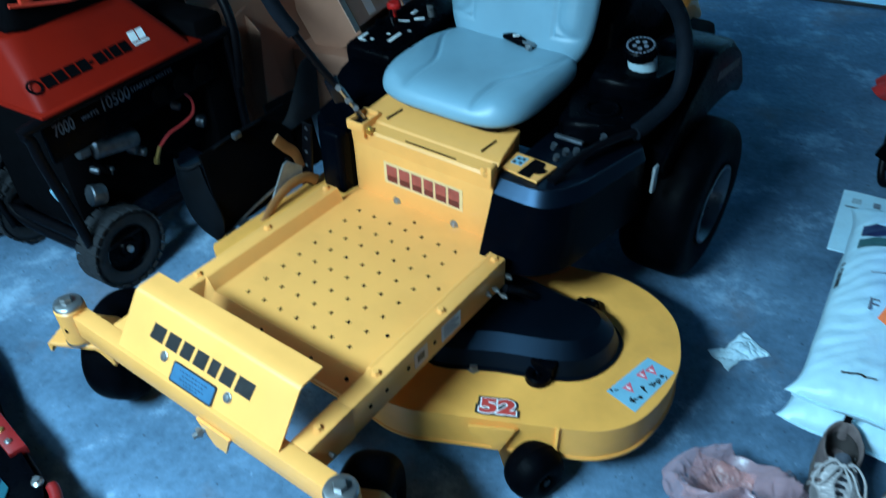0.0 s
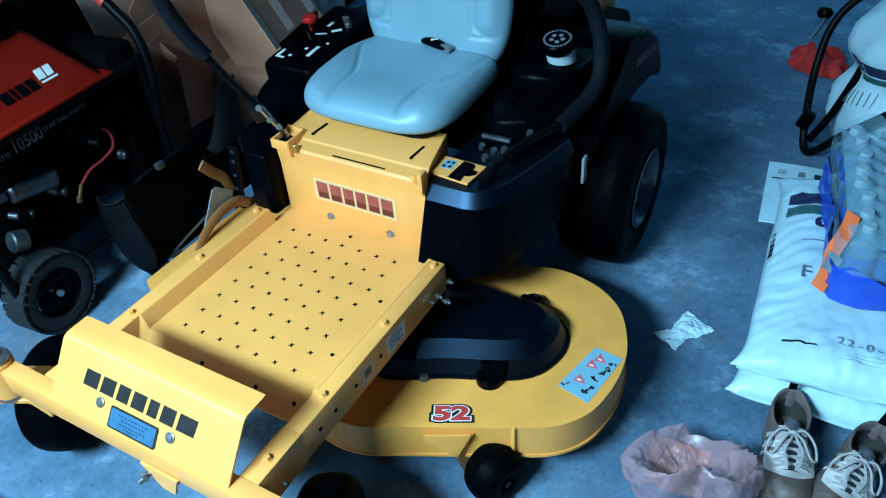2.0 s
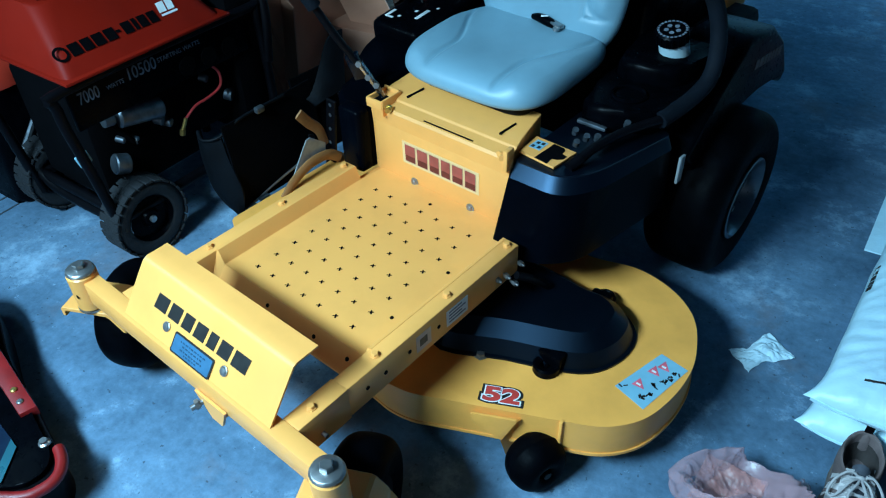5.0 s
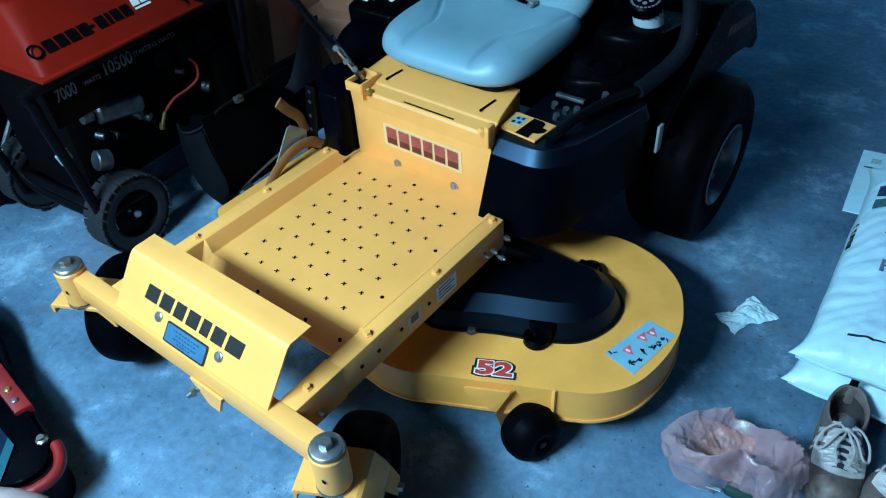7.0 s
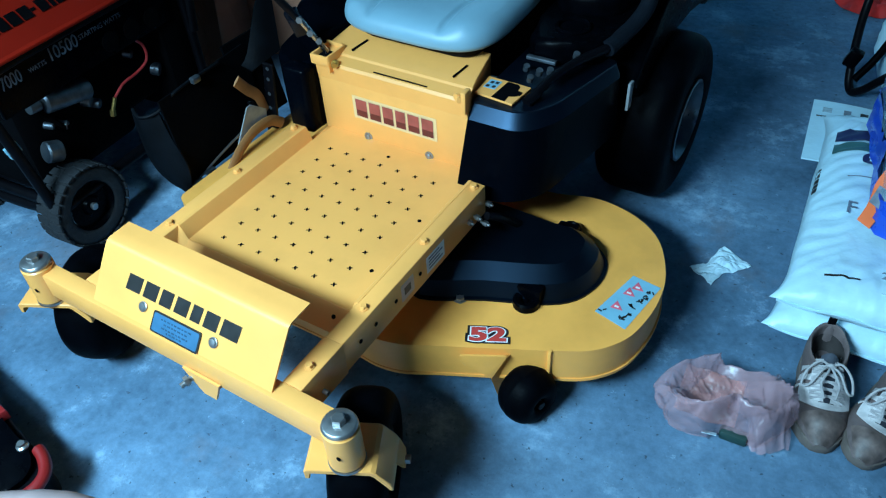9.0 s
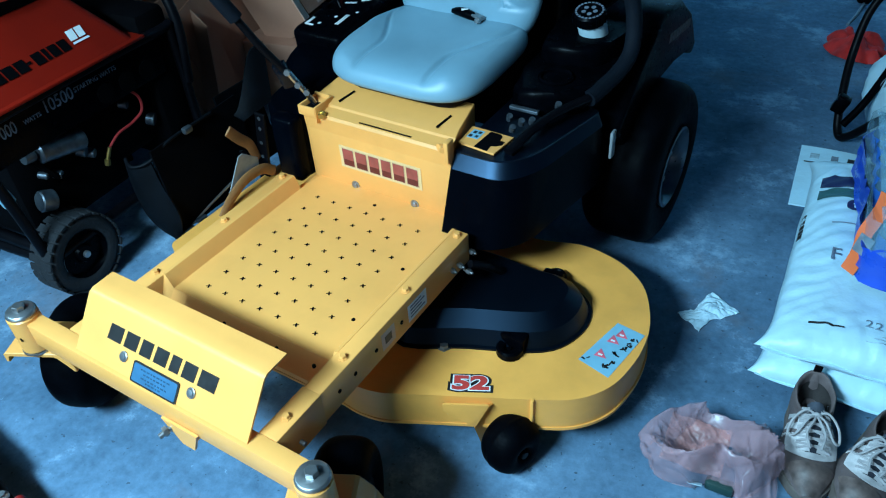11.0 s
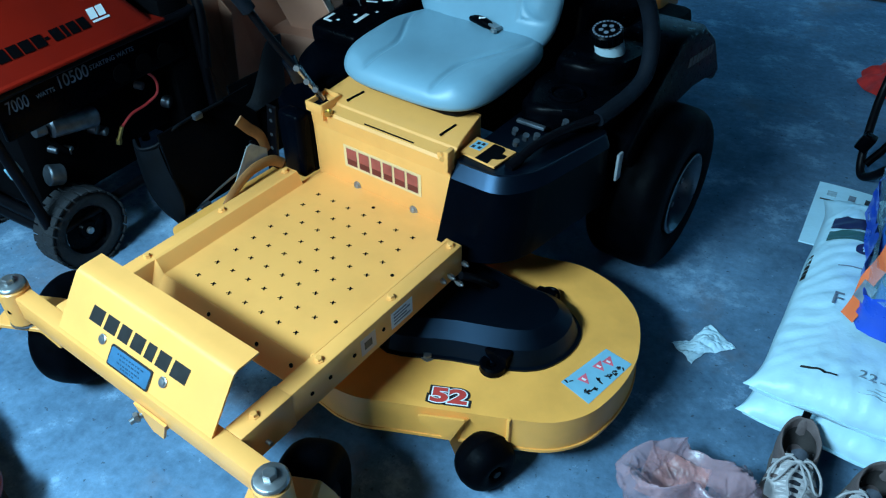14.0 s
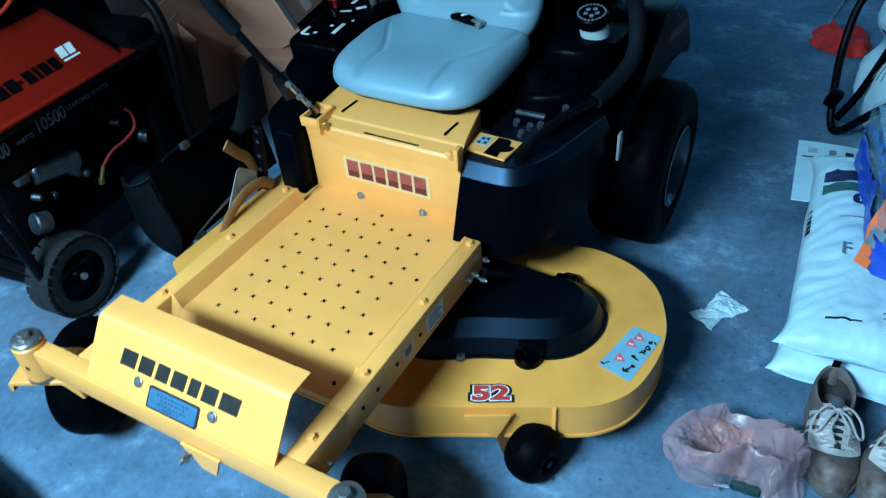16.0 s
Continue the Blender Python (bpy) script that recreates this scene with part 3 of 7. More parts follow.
# bent name plate over the front beam
def plate_at(u, v):
    prof = [(-0.768, 0.383), (-0.735, 0.4265), (-0.700, 0.4725), (-0.694, 0.4795), (-0.685, 0.4838), (-0.635, 0.4850)]
    k = v * (len(prof) - 1)
    i = min(int(k), len(prof) - 2)
    f = k - i
    y = prof[i][0] * (1 - f) + prof[i + 1][0] * f
    z = prof[i][1] * (1 - f) + prof[i + 1][1] * f
    return (-0.222 + u * 0.466, y, z)


bm = B()
sheet(bm, plate_at, 1, 10, 0.004)
name_plate = part("name_plate", bm, YELLOW, mower, "bent yellow sheet with black marks")
PLATE = facing((0.004, -0.7265, 0.4375), (1, 0, 0), (0, 0.56, 0.72))
x = -0.150
for i, w in enumerate((0.047, 0.044, 0.039, 0.042, 0.033, 0.042, 0.052)):
    bm = B()
    bars(bm, [w - 0.009], 0.032, 0, PLATE @ pose(x + w / 2, 0, 0.0), 0.0012, 0.12)
    part("maker_mark_block", bm, DECAL_BLACK, name_plate)
    x += w
bm = B()
PL2 = facing((0.004, -0.757, 0.399), (1, 0, 0), (0, 0.62, 0.78))
prism(bm, rounded([(-0.062, -0.021, 0.005), (0.062, -0.021, 0.005), (0.062, 0.021, 0.005), (-0.062, 0.021, 0.005)], 3), 0.0, 0.0018, m=PL2)
part("dealer_plaque_rim", bm, DECAL_BLACK, name_plate)
bm = B()
prism(bm, rounded([(-0.0585, -0.0175, 0.004), (0.0585, -0.0175, 0.004), (0.0585, 0.0175, 0.004), (-0.0585, 0.0175, 0.004)], 3), 0.0012, 0.0024, m=PL2)
plaque = part("dealer_plaque", bm, PLAQUE, name_plate, "slate blue dealer plaque")
for k, (y, n) in enumerate(((0.0095, 9), (0.002, 7), (-0.006, 8), (-0.012, 5))):
    bm = B()
    bars(bm, [0.004 + 0.002 * ((i * 7 + k) % 3) for i in range(n)], 0.0030, 0.003, PL2 @ pose(0, y, 0.0024), 0.0003)
    part("plaque_print", bm, PLAQUE_PRINT, plaque)
for s in (1, -1):
    bm = B()
    lathe(bm, [(0, 0), (0.0105, 0), (0.0105, 0.002), (0.0085, 0.003), (0.007, 0.005), (0, 0.006)], facing((0.004 + s * 0.092, -0.748, 0.411), (1, 0, 0), (0, 0.62, 0.78)), 16)
    part("bolt", bm, STEEL, name_plate)

# front tab with its bolt under the beam
bm = B()
prism(bm, [(0.020, 0.332), (0.115, 0.332), (0.092, 0.278), (0.060, 0.278)], -0.783, -0.777, m=Matrix(((1, 0, 0, 0), (0, 0, 1, 0), (0, 1, 0, 0), (0, 0, 0, 1))))
box(bm, 0.083, 0.088, -0.777, -0.73, 0.288, 0.322)
tab = part("front_tab", bm, YELLOW, mower)
bm = B()
cyl(bm, (0.040, -0.776, 0.312), (0.032, -0.806, 0.307), 0.006, seg=12)
cyl(bm, (0.036, -0.788, 0.310), (0.033, -0.796, 0.309), 0.011, seg=6)
part("hitch_bolt", bm, STEEL, tab)

# kick plate and seat box
bm = B()
box(bm, -0.238, 0.197, -0.004, 0.004, 0.340, 0.530, 0.002)
kick = part("kick_plate", bm, YELLOW, mower)
for x in (-0.101, 0.084):
    bm = B()
    lathe(bm, [(0, 0), (0.012, 0), (0.012, 0.002), (0.0085, 0.003), (0.008, 0.006), (0.005, 0.008), (0, 0.009)], facing((x, -0.0042, 0.349), (1, 0, 0), (0, 0, 1)), 16)
    part("bolt", bm, STEEL, kick)
RAP = facing((-0.013, -0.0045, 0.430), (1, 0, 0), (0, 0, 1))
bm = B()
box(bm, -0.124, 0.124, -0.032, 0.032, 0.0, 0.0006, m=RAP)
MODEL_RED = material("faded_red_print", (0.34, 0.060, 0.045), 0.35, vary=0.12, scale=30)
MODEL_DARK = material("dark_red_print", (0.13, 0.014, 0.012), 0.35, vary=0.12, scale=30)
MODEL_EDGE = material("pale_print_outline", (0.62, 0.36, 0.19), 0.4, vary=0.08, scale=30)
film = part("decal_film", bm, DECAL_CLEAR, kick, "pale clear decal")
x = -0.118
for i, w in enumerate((0.041, 0.041, 0.038, 0.036, 0.040, 0.040)):
    for nm, mat, wide, high, up, z in (("model_mark_outline", MODEL_EDGE, w - 0.003, 0.054, 0.0, 0.0007), ("model_mark_foot", MODEL_DARK, w - 0.008, 0.048, 0.0, 0.0011), ("model_mark_block", MODEL_RED, w - 0.008, 0.030, 0.009, 0.0015)):
        bm = B()
        bars(bm, [wide], high, 0, RAP @ pose(x + w / 2, up, z), 0.0003, 0.0)
        part(nm, bm, mat, film)
    x += w

PROFILE = Matrix(((0, 0, 1, 0), (1, 0, 0, 0), (0, 1, 0, 0), (0, 0, 0, 1)))
bm = B()
prism(bm, [(-0.006, 0.516), (-0.007, 0.529), (-0.002, 0.536), (0.030, 0.5415), (0.034, 0.5465), (0.060, 0.5535), (0.170, 0.562), (0.170, 0.36), (0.006, 0.36)], -0.238, 0.195, 0.0015, 1, m=PROFILE)
for v in bm.verts:
    if v.co.x > 0:
        v.co.x -= 0.20 * max(0.0, v.co.y - 0.01)
seat_box = part("seat_box", bm, YELLOW, mower, angle=20)
for x0, y0, x1, y1, z, w in ((-0.066, 0.004, 0.086, 0.004, 0.5375, 0.004), (-0.158, 0.046, -0.150, 0.10, 0.5545, 0.006), (0.132, 0.046, 0.138, 0.10, 0.5545, 0.006)):
    bm = B()
    tube(bm, [(x0, y0, z), (x1, y1, z + (0.0035 if y1 > y0 else 0))], w / 2, seg=6, smooth=0)
    part("slot", bm, BLACK_VOID, seat_box)
for s in (1, -1):
    ear = Matrix.Diagonal((s, 1, 1, 1))
    bm = B()
    if s < 0:
        box(bm, 0.184, 0.190, -0.018, 0.055, 0.515, 0.560, 0.002)
        box(bm, 0.190, 0.240, 0.048, 0.054, 0.528, 0.562, 0.002)
        box(bm, 0.234, 0.240, -0.014, 0.050, 0.528, 0.558, 0.002)
        box(bm, 0.186, 0.240, -0.020, -0.014, 0.532, 0.558, 0.002)
    else:
        box(bm, 0.186, 0.199, -0.016, 0.012, 0.505, 0.560, 0.003)
    e = part("lever_bracket", bm, YELLOW, mower, at=ear)
    if s < 0:
        bm = B()
        box(bm, 0.191, 0.233, -0.013, 0.047, 0.535, 0.545)
        part("bracket_hollow", bm, BLACK_VOID, e)
    bm = B()
    cyl(bm, (0.178, -0.006, 0.540), (0.168 if s < 0 else 0.186, -0.018, 0.540), 0.007, seg=12)
    cyl(bm, (0.174, -0.004, 0.540), (0.172, -0.010, 0.540), 0.010, seg=12)
    part("pivot_bolt", bm, BRASS if s < 0 else YELLOW, e)

# cutting deck
def smooth_outline(pts, n=5):
    p = [Vector((x, y, 0)) for x, y in pts]
    out = []
    m = len(p)
    for i in range(m):
        a, b, c, d = p[i - 1], p[i], p[(i + 1) % m], p[(i + 2) % m]
        for k in range(n):
            t = k / n
            q = 0.5 * (2 * b + (c - a) * t + (2 * a - 5 * b + 4 * c - d) * t * t + (3 * b - 3 * c + d - a) * t ** 3)
            out.append((q.x, q.y))
    return out


half = [(0.06, -0.440), (0.14, -0.440), (0.20, -0.444), (0.26, -0.433), (0.32, -0.404), (0.38, -0.375), (0.44, -0.346), (0.50, -0.317), (0.555, -0.290), (0.633, -0.246), (0.684, -0.181), (0.704, -0.099), (0.705, -0.017), (0.689, 0.057), (0.644, 0.147), (0.584, 0.201), (0.512, 0.230), (0.43, 0.236), (0.315, 0.205), (0.18, 0.22)]
deck_line = [(max(x, -0.565), y) for x, y in smooth_outline(half + [(-x, y) for x, y in half[::-1]])]
bm = B()
prism(bm, deck_line, 0.082, 0.177, 0.007, 3)
deck = part("cutting_deck", bm, YELLOW_DUSTY, mower, "yellow stamped steel cutting deck")

cover = [(0.20, -0.285), (0.36, -0.222), (0.511, -0.153), (0.560, -0.074), (0.555, 0.008), (0.512, 0.052), (0.46, 0.068), (0.40, 0.064), (0.243, 0.066), (0.16, 0.03), (0.14, -0.1)]
bm = B()
ring = smooth_outline(cover)
out_dir = []
for k in range(len(ring)):
    e = Vector(ring[(k + 1) % len(ring)]) - Vector(ring[k - 1])
    out_dir.append(Vector((e.y, -e.x)).normalized())
rows = []
for inset, z in ((-0.008, 0.1775), (-0.008, 0.1825), (0.0, 0.1840), (0.016, 0.2205), (0.019, 0.2232), (0.050, 0.2505), (0.066, 0.2518)):
    rows.append([bm.verts.new((x - d.x * inset, y - d.y * inset, z)) for (x, y), d in zip(ring, out_dir)])
for a, b in zip(rows, rows[1:]):
    for i in range(len(a)):
        bm.faces.new([a[i - 1], a[i], b[i], b[i - 1]])
bm.faces.new(rows[-1])
bmesh.ops.recalc_face_normals(bm, faces=bm.faces)
# highlights on rim and cover coloured blue by a tint put into their gloss
for mt in (RIM_GLOSS, COVER_BLACK):
    next(n for n in mt.node_tree.nodes if n.type == "BSDF_PRINCIPLED").inputs["Specular Tint"].default_value = (0.36, 0.64, 1.0, 1.0)
cov = part("belt_cover", bm, COVER_BLACK, mower, "black plastic belt cover", angle=20)

for (x, y), r in (((0.450, -0.192), 0.031), ((0.438, 0.078), 0.027)):
    bm = B()
    lathe(bm, [(0, 0), (r, 0), (r, 0.016), (r - 0.004, 0.021), (r - 0.008, 0.021), (0.013, 0.015), (0.012, 0.008), (0.005, 0.008), (0.004, 0.013), (0, 0.013)], pose(x, y, 0.178), 24)
    box(bm, -r, r, 0.006 if y < 0 else -0.050, 0.050 if y < 0 else -0.006, 0.001, 0.042, 0.008, m=pose(x, y, 0.178))
    part("cover_tab", bm, BLACK_PLASTIC, cov)
bm = B()
lathe(bm, [(0, 0), (0.016, 0), (0.016, 0.002), (0.011, 0.003), (0.010, 0.009), (0, 0.011)], pose(0.311, -0.251, 0.1775), 6)
part("bolt", bm, STEEL, deck)
# welded seam strip round the skirt
bm = B()
n = len(deck_line)
lip = [(x * 1.006, y * 1.006 + 0.0005) for x, y in deck_line]
prism(bm, lip, 0.078, 0.086, 0.001, 1)
part("skirt_lip", bm, YELLOW_DUSTY, deck)
bm = B()
box(bm, 0.553, 0.561, -0.296, -0.284, 0.084, 0.178, 0.002, m=pose(0, 0, 0))
part("skirt_seam", bm, YELLOW_DUSTY, deck)

# model number and safety decal on the deck
N52 = facing((0.419, -0.317, 0.1776), (0.084, 0.043, 0), (-0.43, 0.84, 0))
bm = B()
box(bm, -0.030, 0.030, -0.018, 0.018, 0, 0.0004, m=N52)
badge = part("size_badge", bm, DECAL_BLACK, deck, "red size number outlined in white and black")
for mat, z, bold in ((DECAL_BLACK, 0.0006, 0.0080), (DECAL_WHITE, 0.0013, 0.0044), (DECAL_RED, 0.0020, 0.0024)):
    lettering("size_number", "52", 0.052, mat, badge, N52 @ pose(0, 0, z), 0.0003, xscale=1.55, bold=bold)
corner = [(0.594, -0.138), (0.672, -0.157), (0.697, 0.000), (0.628, 0.009)]
bm = B()
prism(bm, corner, 0.1774, 0.1782)
decal = part("safety_decal", bm, DECAL_BLUE, deck, "pale blue safety decal with red triangles")
for x, y in ((0.632, -0.098), (0.641, -0.045), (0.652, -0.020)):
    bm = B()
    prism(bm, [(x - 0.013, y - 0.013), (x + 0.015, y - 0.010), (x - 0.006, y + 0.014)], 0.1783, 0.1787)
    t = part("warning_triangle", bm, PINK_DECAL, decal)
    bm = B()
    box(bm, x - 0.006, x + 0.004, y - 0.007, y - 0.002, 0.1788, 0.1791, m=Matrix())
    part("warning_sign", bm, DECAL_WHITE, t)
figures = random.Random(4)
for x, y, n in ((0.606, -0.126, 3), (0.653, -0.128, 6), (0.661, -0.112, 5), (0.660, -0.086, 7), (0.672, -0.062, 6), (0.677, -0.046, 5), (0.682, -0.024, 4)):
    bm = B()
    for _ in range(n):
        m = pose(x + figures.uniform(-0.006, 0.006), y + figures.uniform(-0.005, 0.005), 0.1783, 0, 0, figures.uniform(0, 180))
        box(bm, -0.0016, 0.0016, -0.0048, 0.0048, 0, 0.0004, m=m)
    part("decal_figure", bm, DECAL_BLACK, decal)

# anti-scalp wheel and its bracket
AX = Vector((0.89, 0.455, 0))
GW = facing((0.470, -0.348, 0), AX, (0, 0, 1))
bm = B()
prism(bm, rounded([(-0.090, 0.168, 0.004), (-0.088, 0.140, 0.014), (-0.052, 0.118, 0.02), (-0.022, 0.090, 0.01), (0.012, 0.168, 0.004)], 4), -0.005, 0.0, 0.0015, 2, m=GW)
fold = [GW @ Vector(p) for p in ((0.012, 0.166, -0.0005), (-0.022, 0.090, -0.0005), (-0.008, 0.028, -0.004), (0.020, 0.050, -0.030), (0.030, 0.150, -0.032))]
back = [p + Vector((-0.004, 0.004, 0)) for p in fold]
a, b = [bm.verts.new(p) for p in fold], [bm.verts.new(p) for p in back]
bm.faces.new(a)
bm.faces.new(b[::-1])
for i in range(5):
    bm.faces.new([a[i], b[i], b[i - 4], a[i - 4]])
bmesh.ops.recalc_face_normals(bm, faces=bm.faces)
g = part("wheel_bracket", bm, YELLOW_DUSTY, mower, angle=25)
bm = B()
ROLLER = Vector((0.530, -0.338, 0.067))
ROLL = Vector((0.94, -0.34, 0))
wheel(bm, ROLLER, ROLL, 0.0665, 0.092, 0.016, 64, 0.46)
part("anti_scalp_wheel", bm, RUBBER, g, "small black plastic roller wheel")
bm = B()
cyl(bm, ROLLER - 0.054 * ROLL, ROLLER + 0.046 * ROLL, 0.009, seg=12)
part("roller_axle", bm, BLACK_PAINT, g)

# labels and hanger bolts on the left rail
for y0, y1, mat, nm in ((-0.335, -0.265, DECAL_WHITE, "serial_label"), (-0.430, -0.385, material("pale_pink_decal", (0.62, 0.42, 0.34), 0.4), "flag_label")):
    bm = B()
    box(bm, 0.2847, 0.2855, y0, y1, 0.318, 0.362)
    lb = part(nm, bm, mat, mower, "small printed label")
    for i in range(4 if nm == "serial_label" else 1):
        bm = B()
        if nm == "serial_label":
            box(bm, 0.2856, 0.2860, y0 + 0.008, y1 - 0.008 - 0.012 * (i % 2), 0.326 + i * 0.009, 0.330 + i * 0.009)
        else:
            box(bm, 0.2856, 0.2860, y0 + 0.010, y1 - 0.012, 0.330, 0.350)
        part("print_line", bm, GREY_MARK if nm == "serial_label" else BROWN_MARK, lb)
for x, y, z in ((0.290, -0.158, 0.330), (0.312, -0.124, 0.310), (0.297, -0.135, 0.330), (0.296, -0.080, 0.330)):
    bm = B()
    cyl(bm, (x - 0.008, y, z), (x + 0.003, y - 0.002, z), 0.0070, seg=6)
    cyl(bm, (x - 0.016, y, z), (x + 0.009, y - 0.003, z), 0.0034, seg=10)
    part("hanger_bolt", bm, STEEL, mower)
bm = B()
tube(bm, [(0.36, 0.03, 0.19), (0.33, -0.08, 0.30), (0.31, -0.12, 0.33)], 0.010, seg=8)
part("lift_link", bm, BLACK_PAINT, mower)

# ---- seat ----
def smoothstep(a, b, x):
    t = min(1, max(0, (x - a) / (b - a)))
    return t * t * (3 - 2 * t)


def cushion_shape(x, y):
    a = abs(x)
    d = a - 0.46 - 0.36 * smoothstep(-0.40, 0.60, y)
    on = smoothstep(0.80, 0.35, y) * smoothstep(-1.0, -0.80, y)
    dish = -0.012 * math.exp(-((y - 0.25) / 0.6) ** 2) * (1 - smoothstep(0.2, 0.8, a))
    return on * (0.011 * smoothstep(0.0, 0.26, d) - 0.0065 * math.exp(-(d / 0.032) ** 2)) + dish


def back_shape(x, y):
    a = abs(x)
    e1, e2 = (a - 0.58 - 0.16 * max(0.0, y - 0.1) ** 2) * 0.20, (y + 0.46) * 0.222
    q = min(e1, e2)
    if 0 < e1 < 0.05 and 0 < e2 < 0.05:
        q = 0.05 - math.hypot(0.05 - e1, 0.05 - e2)
    on = smoothstep(0.86, 0.50, y) * smoothstep(0.98, 0.80, a)
    return on * (0.008 * smoothstep(0.0, 0.035, q) - 0.0045 * math.exp(-(q / 0.0085) ** 2)) - 0.008 * (1 - smoothstep(0.1, 0.7, a)) * (1 - smoothstep(0.4, 0.9, y))


bm = B()
pillow(bm, 0.223, 0.212, 0.046, 0.032, 3.8, cushion_shape, pose(-0.033, 0.286, 0.612, 3.0), 90, 288)
seat = part("seat_cushion", bm, VINYL, mower, "grey vinyl seat cushion with moulded bolsters", angle=70)
bm = B()
pillow(bm, 0.222, 0.226, 0.046, 0.030, 3.2, back_shape, pose(-0.027, 0.486, 0.797, 81), 90, 288)
part("seat_backrest", bm, VINYL, mower, "grey vinyl backrest with raised side lobes", angle=70)
bm = B()
prism(bm, rounded([(-0.195, 0.118, 0.05), (0.140, 0.118, 0.05), (0.140, 0.46, 0.05), (-0.195, 0.46, 0.05)]), 0.562, 0.590, 0.003)
part("seat_pan", bm, BLACK_PAINT, mower)
bm = B()
box(bm, -0.17, 0.115, 0.515, 0.545, 0.62, 0.92, 0.012)
part("seat_back_shell", bm, BLACK_PAINT, mower)
bm = B()
tube(bm, [(-0.050, 0.432, 0.664), (-0.02, 0.424, 0.668), (0.012, 0.416, 0.667), (0.034, 0.411, 0.664)], 0.012, seg=10, radii=lambda t: 0.008 + 0.005 * math.sin(math.pi * t))
buckle = part("belt_buckle", bm, BLACK_PLASTIC, mower, "black seat belt buckle")
bm = B()
box(bm, -0.013, 0.015, -0.010, 0.010, 0, 0.006, 0.002, m=pose(0.034, 0.412, 0.667, 0, 10, -12))
part("buckle_tongue", bm, STEEL, buckle)
bm = B()
box(bm, -0.009, 0.009, -0.003, 0.003, 0, 0.003, m=pose(-0.005, 0.417, 0.678, 0, 0, 25))
part("buckle_button", bm, DECAL_WHITE, buckle)
for s in (1, -1):
    bm = B()
    cyl(bm, (0.045, 0.407 + s * 0.010, 0.661), (0.045, 0.407 + s * 0.010, 0.668), 0.009, seg=14)
    part("buckle_ring", bm, STEEL, buckle)

# ---- left side pod, tank and control ----
POD_LOW = [(0.198, -0.074, 0.006), (0.324, -0.055, 0.045), (0.386, 0.015, 0.05), (0.440, 0.345, 0.02), (0.198, 0.345, 0.006)]
POD_MID = [(0.197, -0.008, 0.006), (0.334, -0.006, 0.055), (0.388, 0.072, 0.05), (0.438, 0.335, 0.02), (0.197, 0.335, 0.006)]
POD_TOP = [(0.198, 0.017, 0.006), (0.322, 0.018, 0.050), (0.370, 0.088, 0.05), (0.425, 0.335, 0.02), (0.198, 0.335, 0.006)]
bm = B()
prism(bm, rounded(POD_LOW, 8), 0.322, 0.490, 0.004, top=rounded(POD_MID, 8))
pod = part("left_pod", bm, BLACK_SHEEN, mower, "black plastic side pod")
bm = B()
prism(bm, rounded(POD_MID, 8), 0.4895, 0.5200, 0.004, 2, top=rounded(POD_TOP, 8))
prism(bm, rounded(POD_TOP, 8), 0.5195, 0.5250, 0.002, 2)
part("pod_rim", bm, RIM_GLOSS, pod, "rounded glossy rim")
bm = B()
prism(bm, [(0.190, 0.044), (0.290, 0.034), (0.297, 0.118), (0.184, 0.122)], 0.526, 0.532, 0.001, 1)
gate = part("lever_gate", bm, YELLOW, pod, "yellow lever gate plate")
bm = B()
prism(bm, [(x + 0.022, y - 0.026) for x, y in ((0.212, 0.0665), (0.248, 0.0625), (0.246, 0.086), (0.258, 0.090), (0.268, 0.100), (0.268, 0.114), (0.254, 0.116), (0.252, 0.132), (0.244, 0.140), (0.216, 0.142))], 0.5322, 0.5332)
part("gate_slot", bm, BLACK_VOID, gate)
bm = B()
box(bm, 0.196, 0.226, 0.072, 0.110, 0.5321, 0.5327)
lab = part("gate_label", bm, DECAL_BLUE, gate)
for i, (x, y) in enumerate(((0.203, 0.080), (0.218, 0.082), (0.206, 0.098), (0.218, 0.100))):
    bm = B()
    box(bm, x - 0.004, x + 0.004, y - 0.005, y + 0.005, 0.5328, 0.5332, m=Matrix())
    part("label_figure", bm, DECAL_BLACK, lab)
bm = B()
tube(bm, [(0.320, 0.070, 0.534), (0.332, 0.140, 0.549), (0.356, 0.228, 0.556), (0.40, 0.315, 0.564)], 0.011, seg=10)
tube(bm, [(0.316, 0.054, 0.531), (0.326, 0.088, 0.542)], 0.013, seg=10, smooth=0)
lever = part("left_lever", bm, BLACK_PAINT, mower, "folded-out steering lever")
bm = B()
tube(bm, [(0.398, 0.312, 0.561), (0.424, 0.415, 0.584), (0.434, 0.480, 0.622), (0.420, 0.515, 0.700), (0.392, 0.512, 0.785), (0.350, 0.485, 0.848), (0.300, 0.455, 0.905)], 0.020, seg=16, smooth=8)
part("foam_grip", bm, FOAM, lever, "charcoal foam grip")
bm = B()
box(bm, 0.228, 0.306, 0.224, 0.238, 0.536, 0.546, 0.003)
part("parking_lever", bm, DULL_STEEL, mower)
for x, y, z in ((0.297, 0.154, 0.556), (0.284, 0.134, 0.546), (0.317, 0.169, 0.556), (0.346, 0.25, 0.564), (0.247, 0.189, 0.538)):
    bm = B()
    cyl(bm, (x, y, z - 0.008), (x + 0.004, y - 0.004, z + 0.006), 0.008, seg=8)
    part("linkage_bolt", bm, DULL_STEEL, lever)
CAP_WHITE = material("pale_filler_plastic", (0.42, 0.56, 0.60), 0.45, vary=0.06, scale=30)
